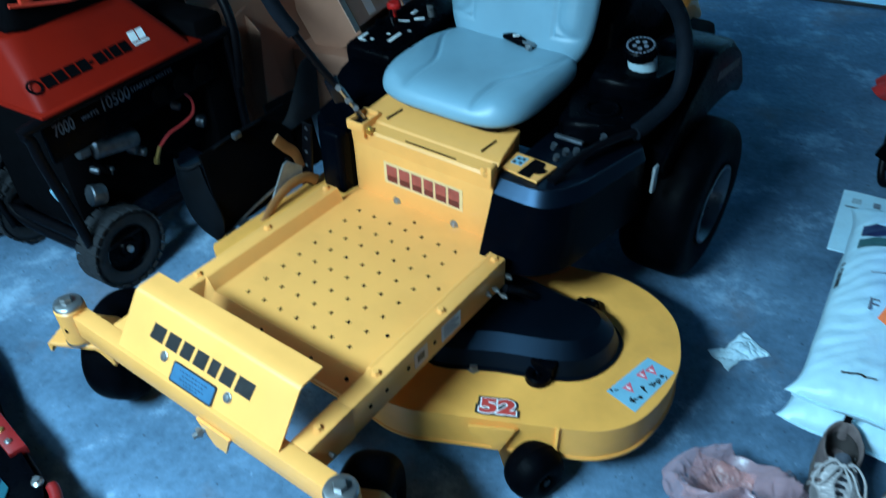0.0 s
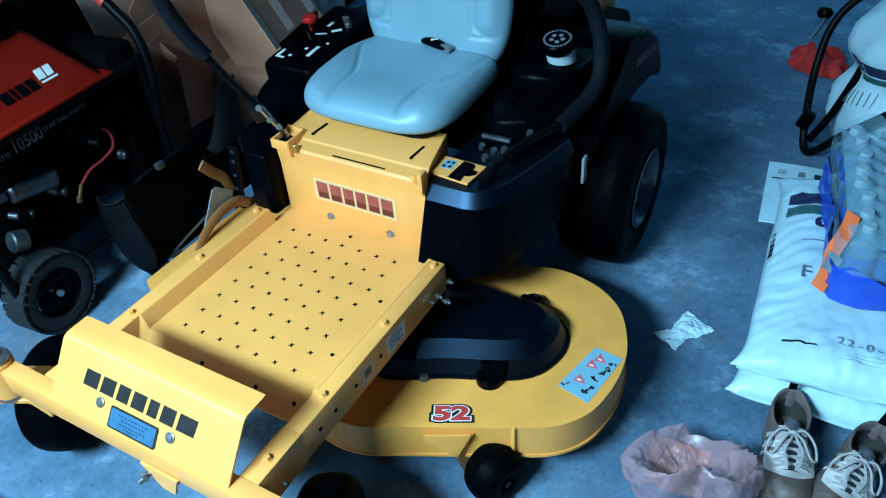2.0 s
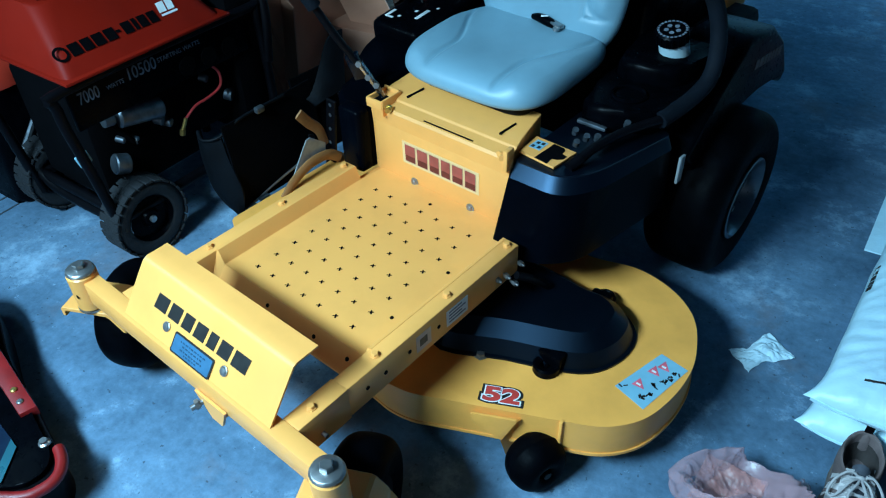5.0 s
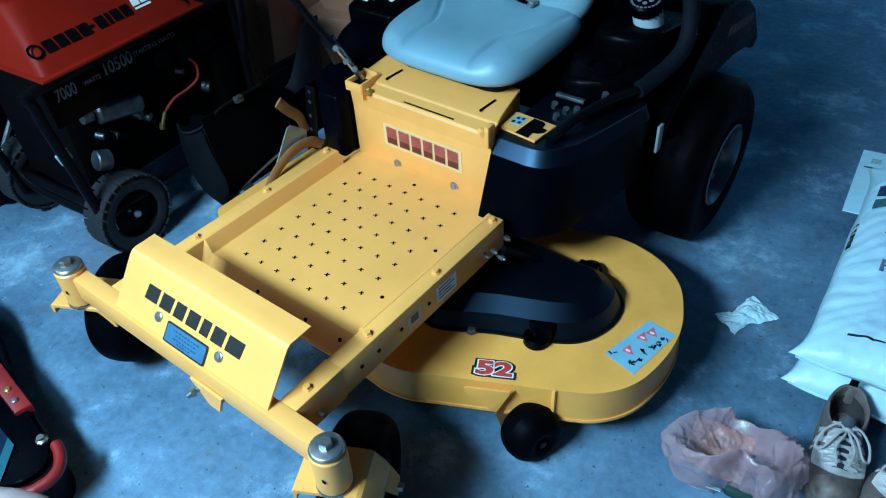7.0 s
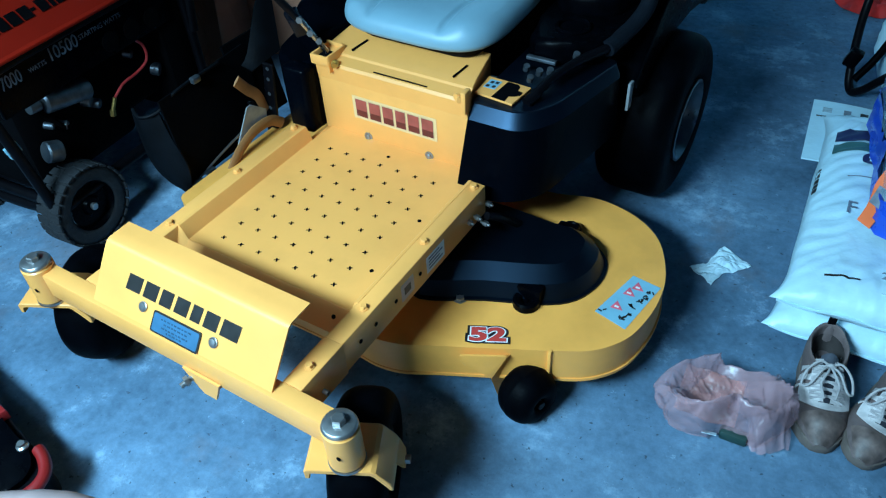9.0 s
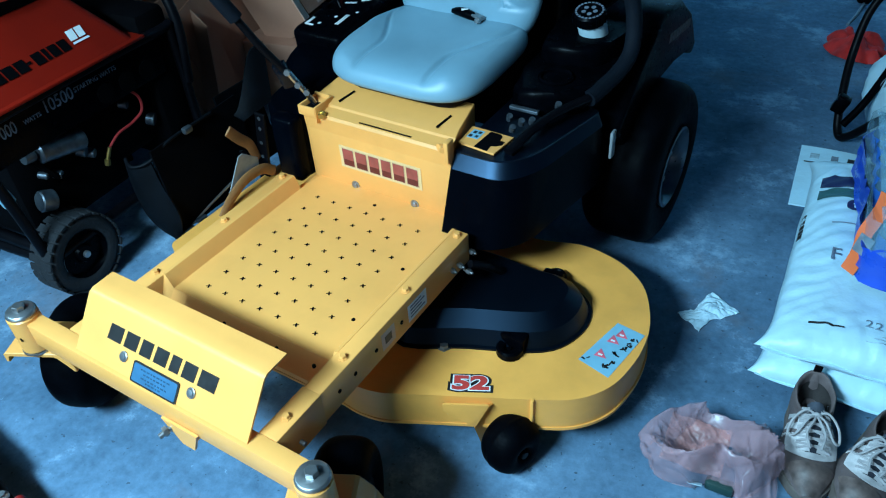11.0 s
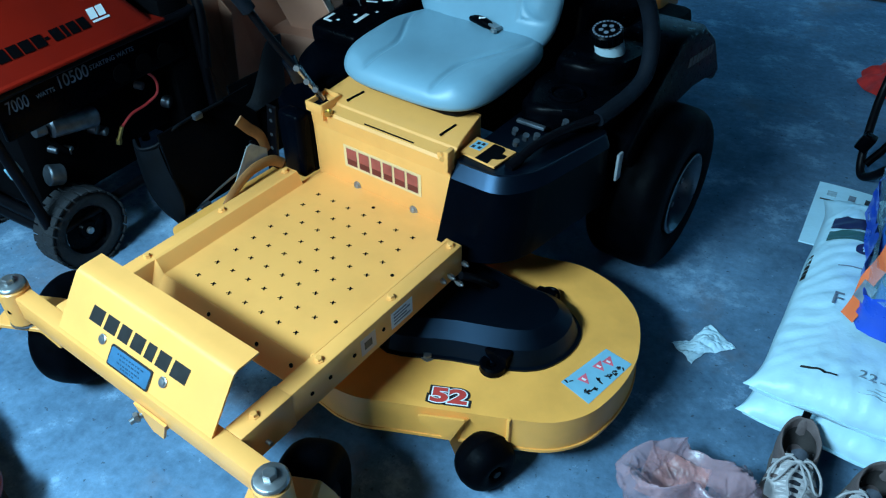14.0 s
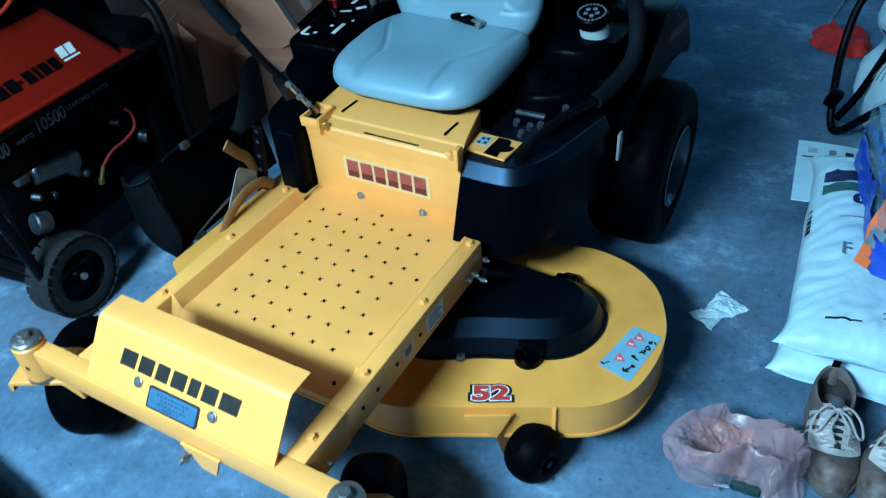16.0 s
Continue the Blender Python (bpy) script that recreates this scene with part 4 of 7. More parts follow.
# raised tank shoulder with cup holder and filler cap
bm = B()
prism(bm, smooth_outline([(0.215, 0.27), (0.36, 0.28), (0.40, 0.36), (0.41, 0.60), (0.36, 0.68), (0.215, 0.68)], 4), 0.49, 0.585, 0.02, 3)
prism(bm, smooth_outline([(0.215, 0.42), (0.35, 0.42), (0.39, 0.50), (0.39, 0.66), (0.215, 0.68)], 4), 0.57, 0.636, 0.02, 3, taper=0.95)
tank = part("fuel_tank", bm, BLACK_PLASTIC, mower, "black plastic fuel tank")
bm = B()
lathe(bm, [(0.036, 0), (0.044, 0), (0.045, 0.006), (0.040, 0.010), (0.036, 0.008), (0.034, -0.03), (0.0, -0.032)], pose(0.300, 0.335, 0.583), 28, close=False)
part("cup_holder", bm, BLACK_PLASTIC, tank)
bm = B()
cyl(bm, (0.322, 0.520, 0.610), (0.316, 0.502, 0.672), 0.037, seg=28)
part("filler_neck", bm, CAP_WHITE, tank, "white filler neck")
CAP = facing((0.314, 0.497, 0.672), (1, 0, 0), (0, 0.97, 0.22))
bm = B()
prof = [(0, 0), (0.039, 0), (0.041, 0.004), (0.041, 0.024), (0.037, 0.029), (0, 0.030)]
lathe(bm, prof, CAP, 36)
fcap = part("fuel_cap", bm, BLACK_PLASTIC, tank, "black ribbed fuel cap with pale print")
bm = B()
cyl(bm, (0.041, 0, 0.003), (0.041, 0, 0.025), 0.003, seg=6)
ME_RIB = mesh_of("grip_rib", bm, BLACK_PLASTIC)
for k in range(18):
    o = new("grip_rib", ME_RIB)
    o.parent = fcap
    o.matrix_local = CAP @ pose(0, 0, 0, 0, 0, 20 * k)
for k in range(22):
    a0 = 2 * math.pi * k / 22
    bm = B()
    box(bm, 0.031, 0.036, -0.0032, 0.0032, 0.030, 0.0306, m=CAP @ pose(0, 0, 0, 0, 0, math.degrees(a0)))
    part("cap_print", bm, GREY_MARK, fcap)
for k in range(5):
    bm = B()
    cyl(bm, CAP @ pose(0, 0, 0, 0, 0, 72 * k) @ Vector((0.015, 0, 0.030)), CAP @ pose(0, 0, 0, 0, 0, 72 * k) @ Vector((0.015, 0, 0.0307)), 0.006, seg=12)
    part("cap_print", bm, GREY_MARK, fcap)

# ---- right side pod and instrument panel ----
POD_R = [(-0.242, -0.012), (-0.30, -0.010), (-0.372, 0.004), (-0.398, 0.06), (-0.430, 0.20), (-0.465, 0.36), (-0.45, 0.60), (-0.242, 0.60)]
bm = B()
prism(bm, smooth_outline(POD_R, 4), 0.345, 0.515, 0.012, 3)
prism(bm, smooth_outline([(-0.245, 0.08), (-0.33, 0.07), (-0.40, 0.12), (-0.46, 0.28), (-0.47, 0.62), (-0.245, 0.62)], 4), 0.50, 0.570, 0.02, 3)
rpod = part("right_pod", bm, BLACK_SHEEN, mower, "black plastic side pod")
bm = B()
box(bm, -0.318, -0.240, -0.056, -0.006, 0.340, 0.525, 0.014, 3)
part("pod_edge", bm, BLACK_SHEEN, rpod)
PANEL = facing((-0.405, 0.44, 0.622), (1, 0.02, -0.02), (0, 1, 0.09))
bm = B()
box(bm, -0.090, 0.085, -0.185, 0.20, -0.09, 0.0, 0.022, 3, m=PANEL)
con = part("instrument_panel", bm, BLACK_PLASTIC, mower, "black console with white icons")
for cx, cy, w, h, a in ((-0.075, -0.155, 0.014, 0.060, 0), (-0.060, -0.180, 0.038, 0.012, 0), (0.035, -0.110, 0.018, 0.085, 0), (-0.012, 0.010, 0.050, 0.012, 20), (0.03, 0.05, 0.045, 0.020, 40), (-0.03, -0.16, 0.014, 0.014, 0), (0.000, -0.10, 0.014, 0.014, 0), (0.055, -0.045, 0.012, 0.012, 0), (-0.02, 0.085, 0.016, 0.040, 0)):
    bm = B()
    cx, cy, w, h = cx * 0.8, cy * 0.8, w * 0.7, h * 0.7
    box(bm, -w / 2, w / 2, -h / 2, h / 2, 0.0002, 0.0010, 0.0003, m=PANEL @ pose(cx, cy, 0, 0, 0, a))
    part("panel_icon", bm, DECAL_WHITE, con)
bm = B()
lathe(bm, [(0.006, 0), (0.006, 0.022), (0.014, 0.024), (0.022, 0.030), (0.022, 0.040), (0.016, 0.046), (0, 0.044)], PANEL @ pose(-0.052, 0.020, 0), 20)
part("choke_knob", bm, RED_PLASTIC, con, "red choke knob")
bm = B()
tube(bm, [PANEL @ Vector((-0.02, -0.03, 0.0)), PANEL @ Vector((-0.035, -0.02, 0.02)), PANEL @ Vector((-0.05, 0.0, 0.028))], 0.005, seg=8)
lathe(bm, [(0, 0), (0.011, 0), (0.012, 0.012), (0, 0.014)], PANEL @ pose(-0.062, -0.045, 0.0), 14)
part("throttle_lever", bm, BLACK_PLASTIC, con)
bm = B()
box(bm, -0.010, 0.010, -0.004, 0.004, 0.010, 0.040, 0.002, m=PANEL @ pose(0.045, 0.075, 0, 20, 0, 20))
cyl(bm, PANEL @ Vector((0.045, 0.075, 0)), PANEL @ Vector((0.045, 0.075, 0.012)), 0.012, seg=16)
part("ignition_key", bm, STEEL, con)
# right steering lever
bm = B()
tube(bm, [(-0.222, 0.025, 0.545), (-0.262, -0.012, 0.640)], 0.0075, seg=8, smooth=0)
tube(bm, [(-0.236, 0.035, 0.548), (-0.270, 0.000, 0.640)], 0.0045, seg=8, smooth=0)
rl = part("right_lever", bm, material("dark_chrome", (0.40, 0.40, 0.41), 0.25, 1.0, vary=0.1, scale=40), mower, "chrome lever rod")
bm = B()
box(bm, -0.022, 0.012, -0.010, 0.010, -0.03, 0.04, 0.004, m=facing((-0.268, -0.010, 0.635), (0.75, 0.5, 0.3), (-0.35, -0.3, 0.9)) @ pose(0, 0, 0, 90))
part("lever_clamp", bm, BLACK_GLOSS, rl)
bm = B()
tube(bm, [(-0.262, -0.010, 0.635), (-0.295, -0.042, 0.705), (-0.331, -0.073, 0.790)], 0.010, seg=10)
part("lever_tube", bm, BLACK_PAINT, rl)
bm = B()
tube(bm, [(-0.329, -0.071, 0.785), (-0.350, -0.098, 0.850), (-0.362, -0.122, 0.930), (-0.360, -0.130, 1.010), (-0.345, -0.110, 1.075), (-0.330, -0.09, 1.110)], 0.0180, seg=16, smooth=8)
part("foam_grip", bm, FOAM, rl, "charcoal foam grip")
for p in ((-0.248, 0.004, 0.600), (-0.258, -0.014, 0.640), (-0.238, 0.02, 0.575)):
    bm = B()
    cyl(bm, p, (p[0] + 0.010, p[1] - 0.012, p[2] + 0.004), 0.008, seg=6)
    part("lever_bolt", bm, STEEL, rl)

# ---- rear body, engine and wheels ----
bm = B()
prism(bm, [(0.36, 0.45), (0.50, 0.575), (0.64, 0.655), (0.80, 0.640), (0.91, 0.565), (1.00, 0.440), (0.97, 0.412), (0.88, 0.455), (0.78, 0.485), (0.66, 0.485), (0.54, 0.440), (0.45, 0.36)], 0.30, 0.462, 0.014, 3, m=PROFILE)
fen = part("left_fender", bm, BLACK_PLASTIC, mower, "black rear fender with faded side mark")
x0 = 0.0
FEN = facing((0.4625, 0.80, 0.555), (0, 0.80, -0.10), (0, 0.1, 1))
for i, w in enumerate((0.030, 0.030, 0.026, 0.028, 0.022, 0.026, 0.030)):
    bm = B()
    bars(bm, [w - 0.006], 0.026, 0, FEN @ pose(-0.10 + x0 + w / 2, 0, 0), 0.001, 0.0)
    part("side_mark_block", bm, BROWN_MARK, fen)
    x0 += w
bm = B()
prism(bm, [(0.36, 0.45), (0.50, 0.575), (0.64, 0.62), (0.80, 0.60), (0.93, 0.52), (1.04, 0.40), (0.78, 0.47), (0.54, 0.44)], -0.462, -0.30, 0.014, 3, m=PROFILE)
part("right_fender", bm, BLACK_PLASTIC, mower)
bm = B()
box(bm, 0.455, 0.463, 0.325, 0.350, 0.40, 0.475, 0.003)
part("side_reflector", bm, material("dull_grey_reflector", (0.25, 0.27, 0.28), 0.4), mower)
bm = B()
prism(bm, [(0.56, 0.40), (0.58, 0.70), (0.66, 0.775), (0.92, 0.795), (0.98, 0.76), (1.06, 0.62), (1.12, 0.50), (1.12, 0.40)], -0.26, 0.215, 0.03, 3, m=PROFILE)
part("engine_shroud", bm, BLACK_PLASTIC, mower, "black engine shroud")
bm = B()
box(bm, -0.30, 0.32, 0.56, 1.12, 0.24, 0.56, 0.03)
part("engine_base", bm, BLACK_VOID, mower)
bm = B()
prism(bm, [(1.00, 0.59), (1.04, 0.645), (1.10, 0.640), (1.19, 0.55), (1.19, 0.52), (1.03, 0.54)], -0.26, 0.240, 0.02, 3, m=PROFILE)
part("engine_guard", bm, GUARD_YELLOW, mower, "yellow rear engine guard")


def rear_wheel(s):
    c = Vector((s * 0.455, 0.610, 0.237))
    bm = B()
    wheel(bm, c, (s, 0, 0), 0.234, 0.196, 0.112, 56, 0.26)
    t = part("rear_tyre", bm, RUBBER, mower)
    bm = B()
    m, _ = axis_frame((0, 0, 0), (s, 0, 0))
    lathe(bm, [(0.113, 0.085), (0.118, 0.098), (0.112, 0.100), (0.104, 0.088), (0.098, 0.055), (0.070, 0.045), (0.040, 0.052), (0.030, 0.062), (0.0, 0.062)], Matrix.Translation(c) @ m, 40, close=False)
    r = part("rear_rim", bm, RIM_GREY, mower, "silver steel wheel rim")
    for k in range(5):
        a = 2 * math.pi * k / 5
        q = c + Vector((s * 0.055, 0.062 * math.cos(a), 0.062 * math.sin(a)))
        bm = B()
        cyl(bm, q, q + Vector((s * 0.014, 0, 0)), 0.009, seg=6)
        part("wheel_nut", bm, STEEL, r)


mirrored(rear_wheel)

# ---- raised discharge chute on the right of the deck ----
bm = B()
sheet(bm, lambda u, v: (-0.588 - 0.022 * v ** 2 - 0.01 * u, -0.222 + 0.33 * u, 0.165 + (0.262 + 0.01 * u) * v), 6, 8, 0.007)
chute = part("discharge_chute", bm, FLAP, mower, "black rubber discharge chute folded up")
OUTER = spline([(-0.704, -0.240, 0.388), (-0.711, -0.240, 0.300), (-0.696, -0.240, 0.212), (-0.652, -0.238, 0.168), (-0.592, -0.236, 0.154)], 6)
INNER = spline([(-0.632, -0.214, 0.384), (-0.609, -0.218, 0.322), (-0.584, -0.220, 0.272), (-0.570, -0.222, 0.225), (-0.588, -0.224, 0.156)], 6)


def skirt(u, v):
    k = min(int(v * 24 + 1e-6), 24)
    p = OUTER[k].lerp(INNER[k], u)
    return (p.x, p.y - 0.022 * math.sin(math.pi * min(1, u * 1.1)) * (1 - 0.6 * v), p.z - 0.012 * math.sin(math.pi * u) * (1 - v))


bm = B()
sheet(bm, skirt, 8, 24, 0.006)
part("chute_side", bm, DUSTY_FLAP, chute, "dusty grey-black side skirt")
bm = B()
tube(bm, [(-0.706, -0.240, 0.390), (-0.668, -0.252, 0.381), (-0.632, -0.222, 0.390), (-0.612, -0.170, 0.424), (-0.610, -0.104, 0.432), (-0.608, 0.00, 0.434)], 0.0045, seg=8)
part("chute_rim", bm, DUSTY_FLAP, chute, "worn pale rim")
bm = B()
sheet(bm, lambda u, v: (-0.575 - 0.03 * v + 0.02 * u, 0.085 + 0.105 * u - 0.01 * v + 0.05 * v * u, 0.375 + (0.015 + 0.150 * smoothstep(0, 0.75, u)) * v + 0.02 * u), 12, 6, 0.008)
part("chute_flap", bm, DUSTY_FLAP, chute)
bm = B()
sheet(bm, lambda u, v: (-0.590 - 0.05 * v, 0.05 + 0.16 * u, 0.20 + 0.25 * v), 3, 4, 0.007)
part("chute_rear", bm, FLAP, chute)
bm = B()
tube(bm, [(-0.590, -0.239, 0.155), (-0.592, -0.086, 0.190), (-0.592, 0.059, 0.217)], 0.0040, seg=8)
part("hinge_rod", bm, STEEL, chute)
for y, z in ((-0.22, 0.170), (-0.17, 0.176)):
    bm = B()
    box(bm, -0.60, -0.575, y, y + 0.035, z - 0.012, z, 0.003)
    part("hinge_bracket", bm, DULL_STEEL, chute)
bm = B()
box(bm, -0.610, -0.592, -0.110, -0.082, 0.424, 0.442, 0.004)
part("chute_clip", bm, DULL_STEEL, chute)
bm = B()
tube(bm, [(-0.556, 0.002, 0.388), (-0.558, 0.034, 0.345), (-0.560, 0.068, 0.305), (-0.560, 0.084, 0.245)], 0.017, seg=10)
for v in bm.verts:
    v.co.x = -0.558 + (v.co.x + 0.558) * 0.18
part("deflector_arm", bm, DIMMED_YELLOW, mower, "bent flat yellow arm")
bm = B()
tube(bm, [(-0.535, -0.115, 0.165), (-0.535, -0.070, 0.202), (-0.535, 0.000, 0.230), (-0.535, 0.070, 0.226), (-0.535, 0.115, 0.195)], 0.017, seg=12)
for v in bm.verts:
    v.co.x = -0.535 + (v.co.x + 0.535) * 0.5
part("discharge_ring", bm, DIMMED_YELLOW, mower, "dimmed yellow discharge edge")
bm = B()
prism(bm, [(-0.068, 0.204), (0.004, 0.304), (0.020, 0.306), (0.076, 0.262), (0.066, 0.204)], -0.548, -0.544, 0.001, 1, m=PROFILE)
plate = part("hinge_plate", bm, material("galvanized_plate", (0.33, 0.35, 0.37), 0.45, 0.4, vary=0.12, scale=30), mower, "pale galvanized hinge plate")
bm = B()
box(bm, -0.556, -0.549, 0.020, 0.046, 0.252, 0.276, 0.004)
tube(bm, [(-0.556, 0.034, 0.270), (-0.562, 0.046, 0.292), (-0.562, 0.030, 0.302)], 0.004, seg=8)
part("spring_hook", bm, BLACK_PAINT, plate)
bm = B()
prism(bm, [(-0.545, 0.40), (-0.507, 0.40), (-0.546, 0.15), (-0.590, 0.15)], 0.100, 0.110, 0.002, 1, m=Matrix(((1, 0, 0, 0), (0, 0, 1, 0), (0, 1, 0, 0), (0, 0, 0, 1))))
strap = part("link_strap", bm, BLACK_PAINT, mower)
for z in (0.20, 0.25, 0.30, 0.35, 0.385):
    bm = B()
    x = -0.526 - 0.168 * (0.40 - z)
    cyl(bm, (x, 0.0995, z), (x, 0.0985, z), 0.006, seg=10)
    part("strap_hole", bm, DULL_STEEL, strap)

# ---- portable generator: its panel side looks along local +x, local y along its length ----
GEN = pose(-1.075, -0.20, 0, 0, 0, 5)
gen = thing("generator", GEN, "black portable generator with red fuel tank and two wheels", "generator")
HX, Y0, Y1 = 0.215, -0.30, 0.30
for s in (1, -1):
    bm = B()
    tube(bm, [(s * HX, Y0, 0.10), (s * HX, Y0 - 0.030, 0.34), (s * HX, Y0 - 0.055, 0.545), (s * HX, Y0 - 0.015, 0.585), (s * HX, Y1 - 0.02, 0.585), (s * HX, Y1 + 0.035, 0.55), (s * HX, Y1 + 0.045, 0.14)], 0.0145, seg=12, smooth=5)
    part("frame_hoop", bm, BLACK_PAINT, gen)
    bm = B()
    tube(bm, [(s * HX, Y0, 0.16), (s * HX, Y1 + 0.04, 0.16)], 0.0165, seg=12, smooth=0)
    part("base_tube", bm, BLACK_PAINT, gen)
for y in (Y0 + 0.02, Y1):
    bm = B()
    tube(bm, [(-HX, y, 0.16), (HX, y, 0.16)], 0.0165, seg=12, smooth=0)
    part("cross_tube", bm, BLACK_PAINT, gen)
for s in (1, -1):
    bm = B()
    tube(bm, [(s * HX, Y1 + 0.045, 0.16), (s * HX, Y1 + 0.05, 0.0)], 0.016, seg=12, smooth=0)
    part("foot", bm, BLACK_PAINT, gen)
# fuel tank: a flat red tank with a slanted front and raised crown
bm = B()
prism(bm, rounded([(-0.232, -0.315, 0.03), (0.232, -0.315, 0.03), (0.232, 0.205, 0.03), (-0.232, 0.205, 0.03)]), 0.600, 0.752, 0.008, 2, top=rounded([(-0.10, -0.255, 0.05), (0.080, -0.255, 0.05), (0.080, 0.125, 0.05), (-0.10, 0.125, 0.05)]))
tank = part("fuel_tank", bm, RED_PAINT, gen, "red steel fuel tank")
bm = B()
box(bm, -0.240, 0.240, -0.322, 0.222, 0.598, 0.608, 0.004)
part("tank_flange", bm, RED_PAINT, tank)
SL = facing((0.1785, -0.085, 0.6555), (0, 1, 0), (-0.152, 0, 0.152))
x = -0.215
for i, w in enumerate((0.046, 0.036, 0.034, 0.036, 0.036, 0.018, 0.034, 0.018, 0.032, 0.032)):
    bm = B()
    if i == 0:
        lathe(bm, [(0.014, 0), (0.021, 0), (0.021, 0.001), (0.014, 0.001)], SL @ pose(x + w / 2, 0, 0.0005), 20, close=False)
    elif i == 5:
        box(bm, x, x + 0.012, -0.004, 0.004, 0, 0.001, m=SL)
    else:
        bars(bm, [w - 0.006], 0.034, 0, SL @ pose(x + w / 2, 0, 0.0004), 0.001, 0.0)
    part("maker_mark_block", bm, BLACK_VOID, tank)
    x += w
for i, (dx, w) in enumerate(((0.132, 0.024), (0.160, 0.022))):
    bm = B()
    bars(bm, [w], 0.030, 0, SL @ pose(dx, 0.016, 0.0004), 0.001, 0.2)
    part("series_mark_block", bm, DECAL_WHITE, tank, "white series mark")
bm = B()
box(bm, 0.118, 0.172, -0.010, -0.004, 0.0004, 0.0012, m=SL)
part("series_mark_bar", bm, DECAL_WHITE, tank)
bm = B()
lathe(bm, [(0, 0), (0.042, 0), (0.044, 0.008), (0.040, 0.026), (0, 0.028)], pose(-0.02, 0.06, 0.751), 24)
part("tank_cap", bm, BLACK_PLASTIC, tank)
# control panel with its rating
bm = B()
box(bm, 0.195, 0.213, -0.318, 0.285, 0.46, 0.598, 0.006)
panel = part("control_panel", bm, BLACK_PLASTIC, gen, "black panel with grey power rating")
PN = facing((0.2142, -0.062, 0.548), (0, 1, 0), (0, 0, 1))
lettering("rating_text", "7000", 0.048, RATING, panel, PN @ pose(-0.200, -0.004, 0), xscale=0.66)
lettering("rating_text", "WATTS", 0.017, RATING, panel, PN @ pose(-0.119, -0.006, 0), xscale=0.95)
lettering("rating_text", "10500", 0.050, RATING, panel, PN @ pose(-0.033, 0.002, 0), xscale=0.80)
lettering("rating_text", "STARTING WATTS", 0.019, RATING, panel, PN @ pose(0.097, 0.004, 0), xscale=0.95)
for y in (0.05, 0.13, 0.21):
    bm = B()
    lathe(bm, [(0, 0), (0.028, 0), (0.028, 0.004), (0, 0.005)], facing((0.2135, y, 0.50), (0, 1, 0), (0, 0, 1)), 20)
    part("socket_cover", bm, BLACK_VOID, panel)
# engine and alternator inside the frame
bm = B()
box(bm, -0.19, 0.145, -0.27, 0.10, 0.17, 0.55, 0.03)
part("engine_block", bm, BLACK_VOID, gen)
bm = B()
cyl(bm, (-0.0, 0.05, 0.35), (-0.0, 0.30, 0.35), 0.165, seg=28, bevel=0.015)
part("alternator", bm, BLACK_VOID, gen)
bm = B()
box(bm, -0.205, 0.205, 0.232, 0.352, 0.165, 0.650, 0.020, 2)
part("end_cover", bm, BLACK_VOID, gen, "flat black end cover")
bm = B()
cyl(bm, (0.165, -0.185, 0.425), (0.175, -0.045, 0.400), 0.030, seg=24, bevel=0.006)
cyl(bm, (0.165, -0.195, 0.427), (0.165, -0.225, 0.432), 0.016, seg=16)
part("starter_motor", bm, DULL_STEEL, gen, "grey starter motor can")
bm = B()
cyl(bm, (0.172, -0.240, 0.305), (0.180, -0.200, 0.290), 0.030, seg=22, bevel=0.004)
part("oil_filter", bm, DULL_STEEL, gen)
bm = B()
box(bm, 0.186, 0.197, -0.245, -0.207, 0.425, 0.462, 0.003, m=pose(0, 0, 0, 14))
part("rating_sticker", bm, DECAL_BLUE, gen, "pale blue sticker")
bm = B()
tube(bm, [(0.185, 0.135, 0.470), (0.195, 0.165, 0.430), (0.195, 0.160, 0.385), (0.19, 0.115, 0.365), (0.19, 0.060, 0.360), (0.185, 0.020, 0.335)], 0.0042, seg=8)
part("red_wire", bm, WIRE_RED, gen, "red wire")
bm = B()
cyl(bm, (0.185, 0.018, 0.335), (0.18, 0.000, 0.300), 0.006, seg=10)
cyl(bm, (0.18, 0.000, 0.302), (0.178, -0.004, 0.285), 0.009, seg=6)
part("drain_valve", bm, BRASS, gen)
for y, z, r in ((-0.065, 0.365, 0.016), (-0.04, 0.345, 0.014), (-0.16, 0.345, 0.012), (-0.20, 0.365, 0.010), (0.20, 0.33, 0.020), (0.12, 0.42, 0.012)):
    bm = B()
    cyl(bm, (0.155, y, z), (0.178, y + 0.012, z - 0.006), r, seg=12, bevel=0.002)
    part("engine_fitting", bm, DULL_STEEL, gen)
bm = B()
tube(bm, [(0.16, -0.20, 0.415), (0.175, -0.175, 0.36), (0.17, -0.15, 0.335), (0.15, -0.12, 0.33)], 0.009, seg=8)
part("fuel_hose", bm, BLACK_VOID, gen)
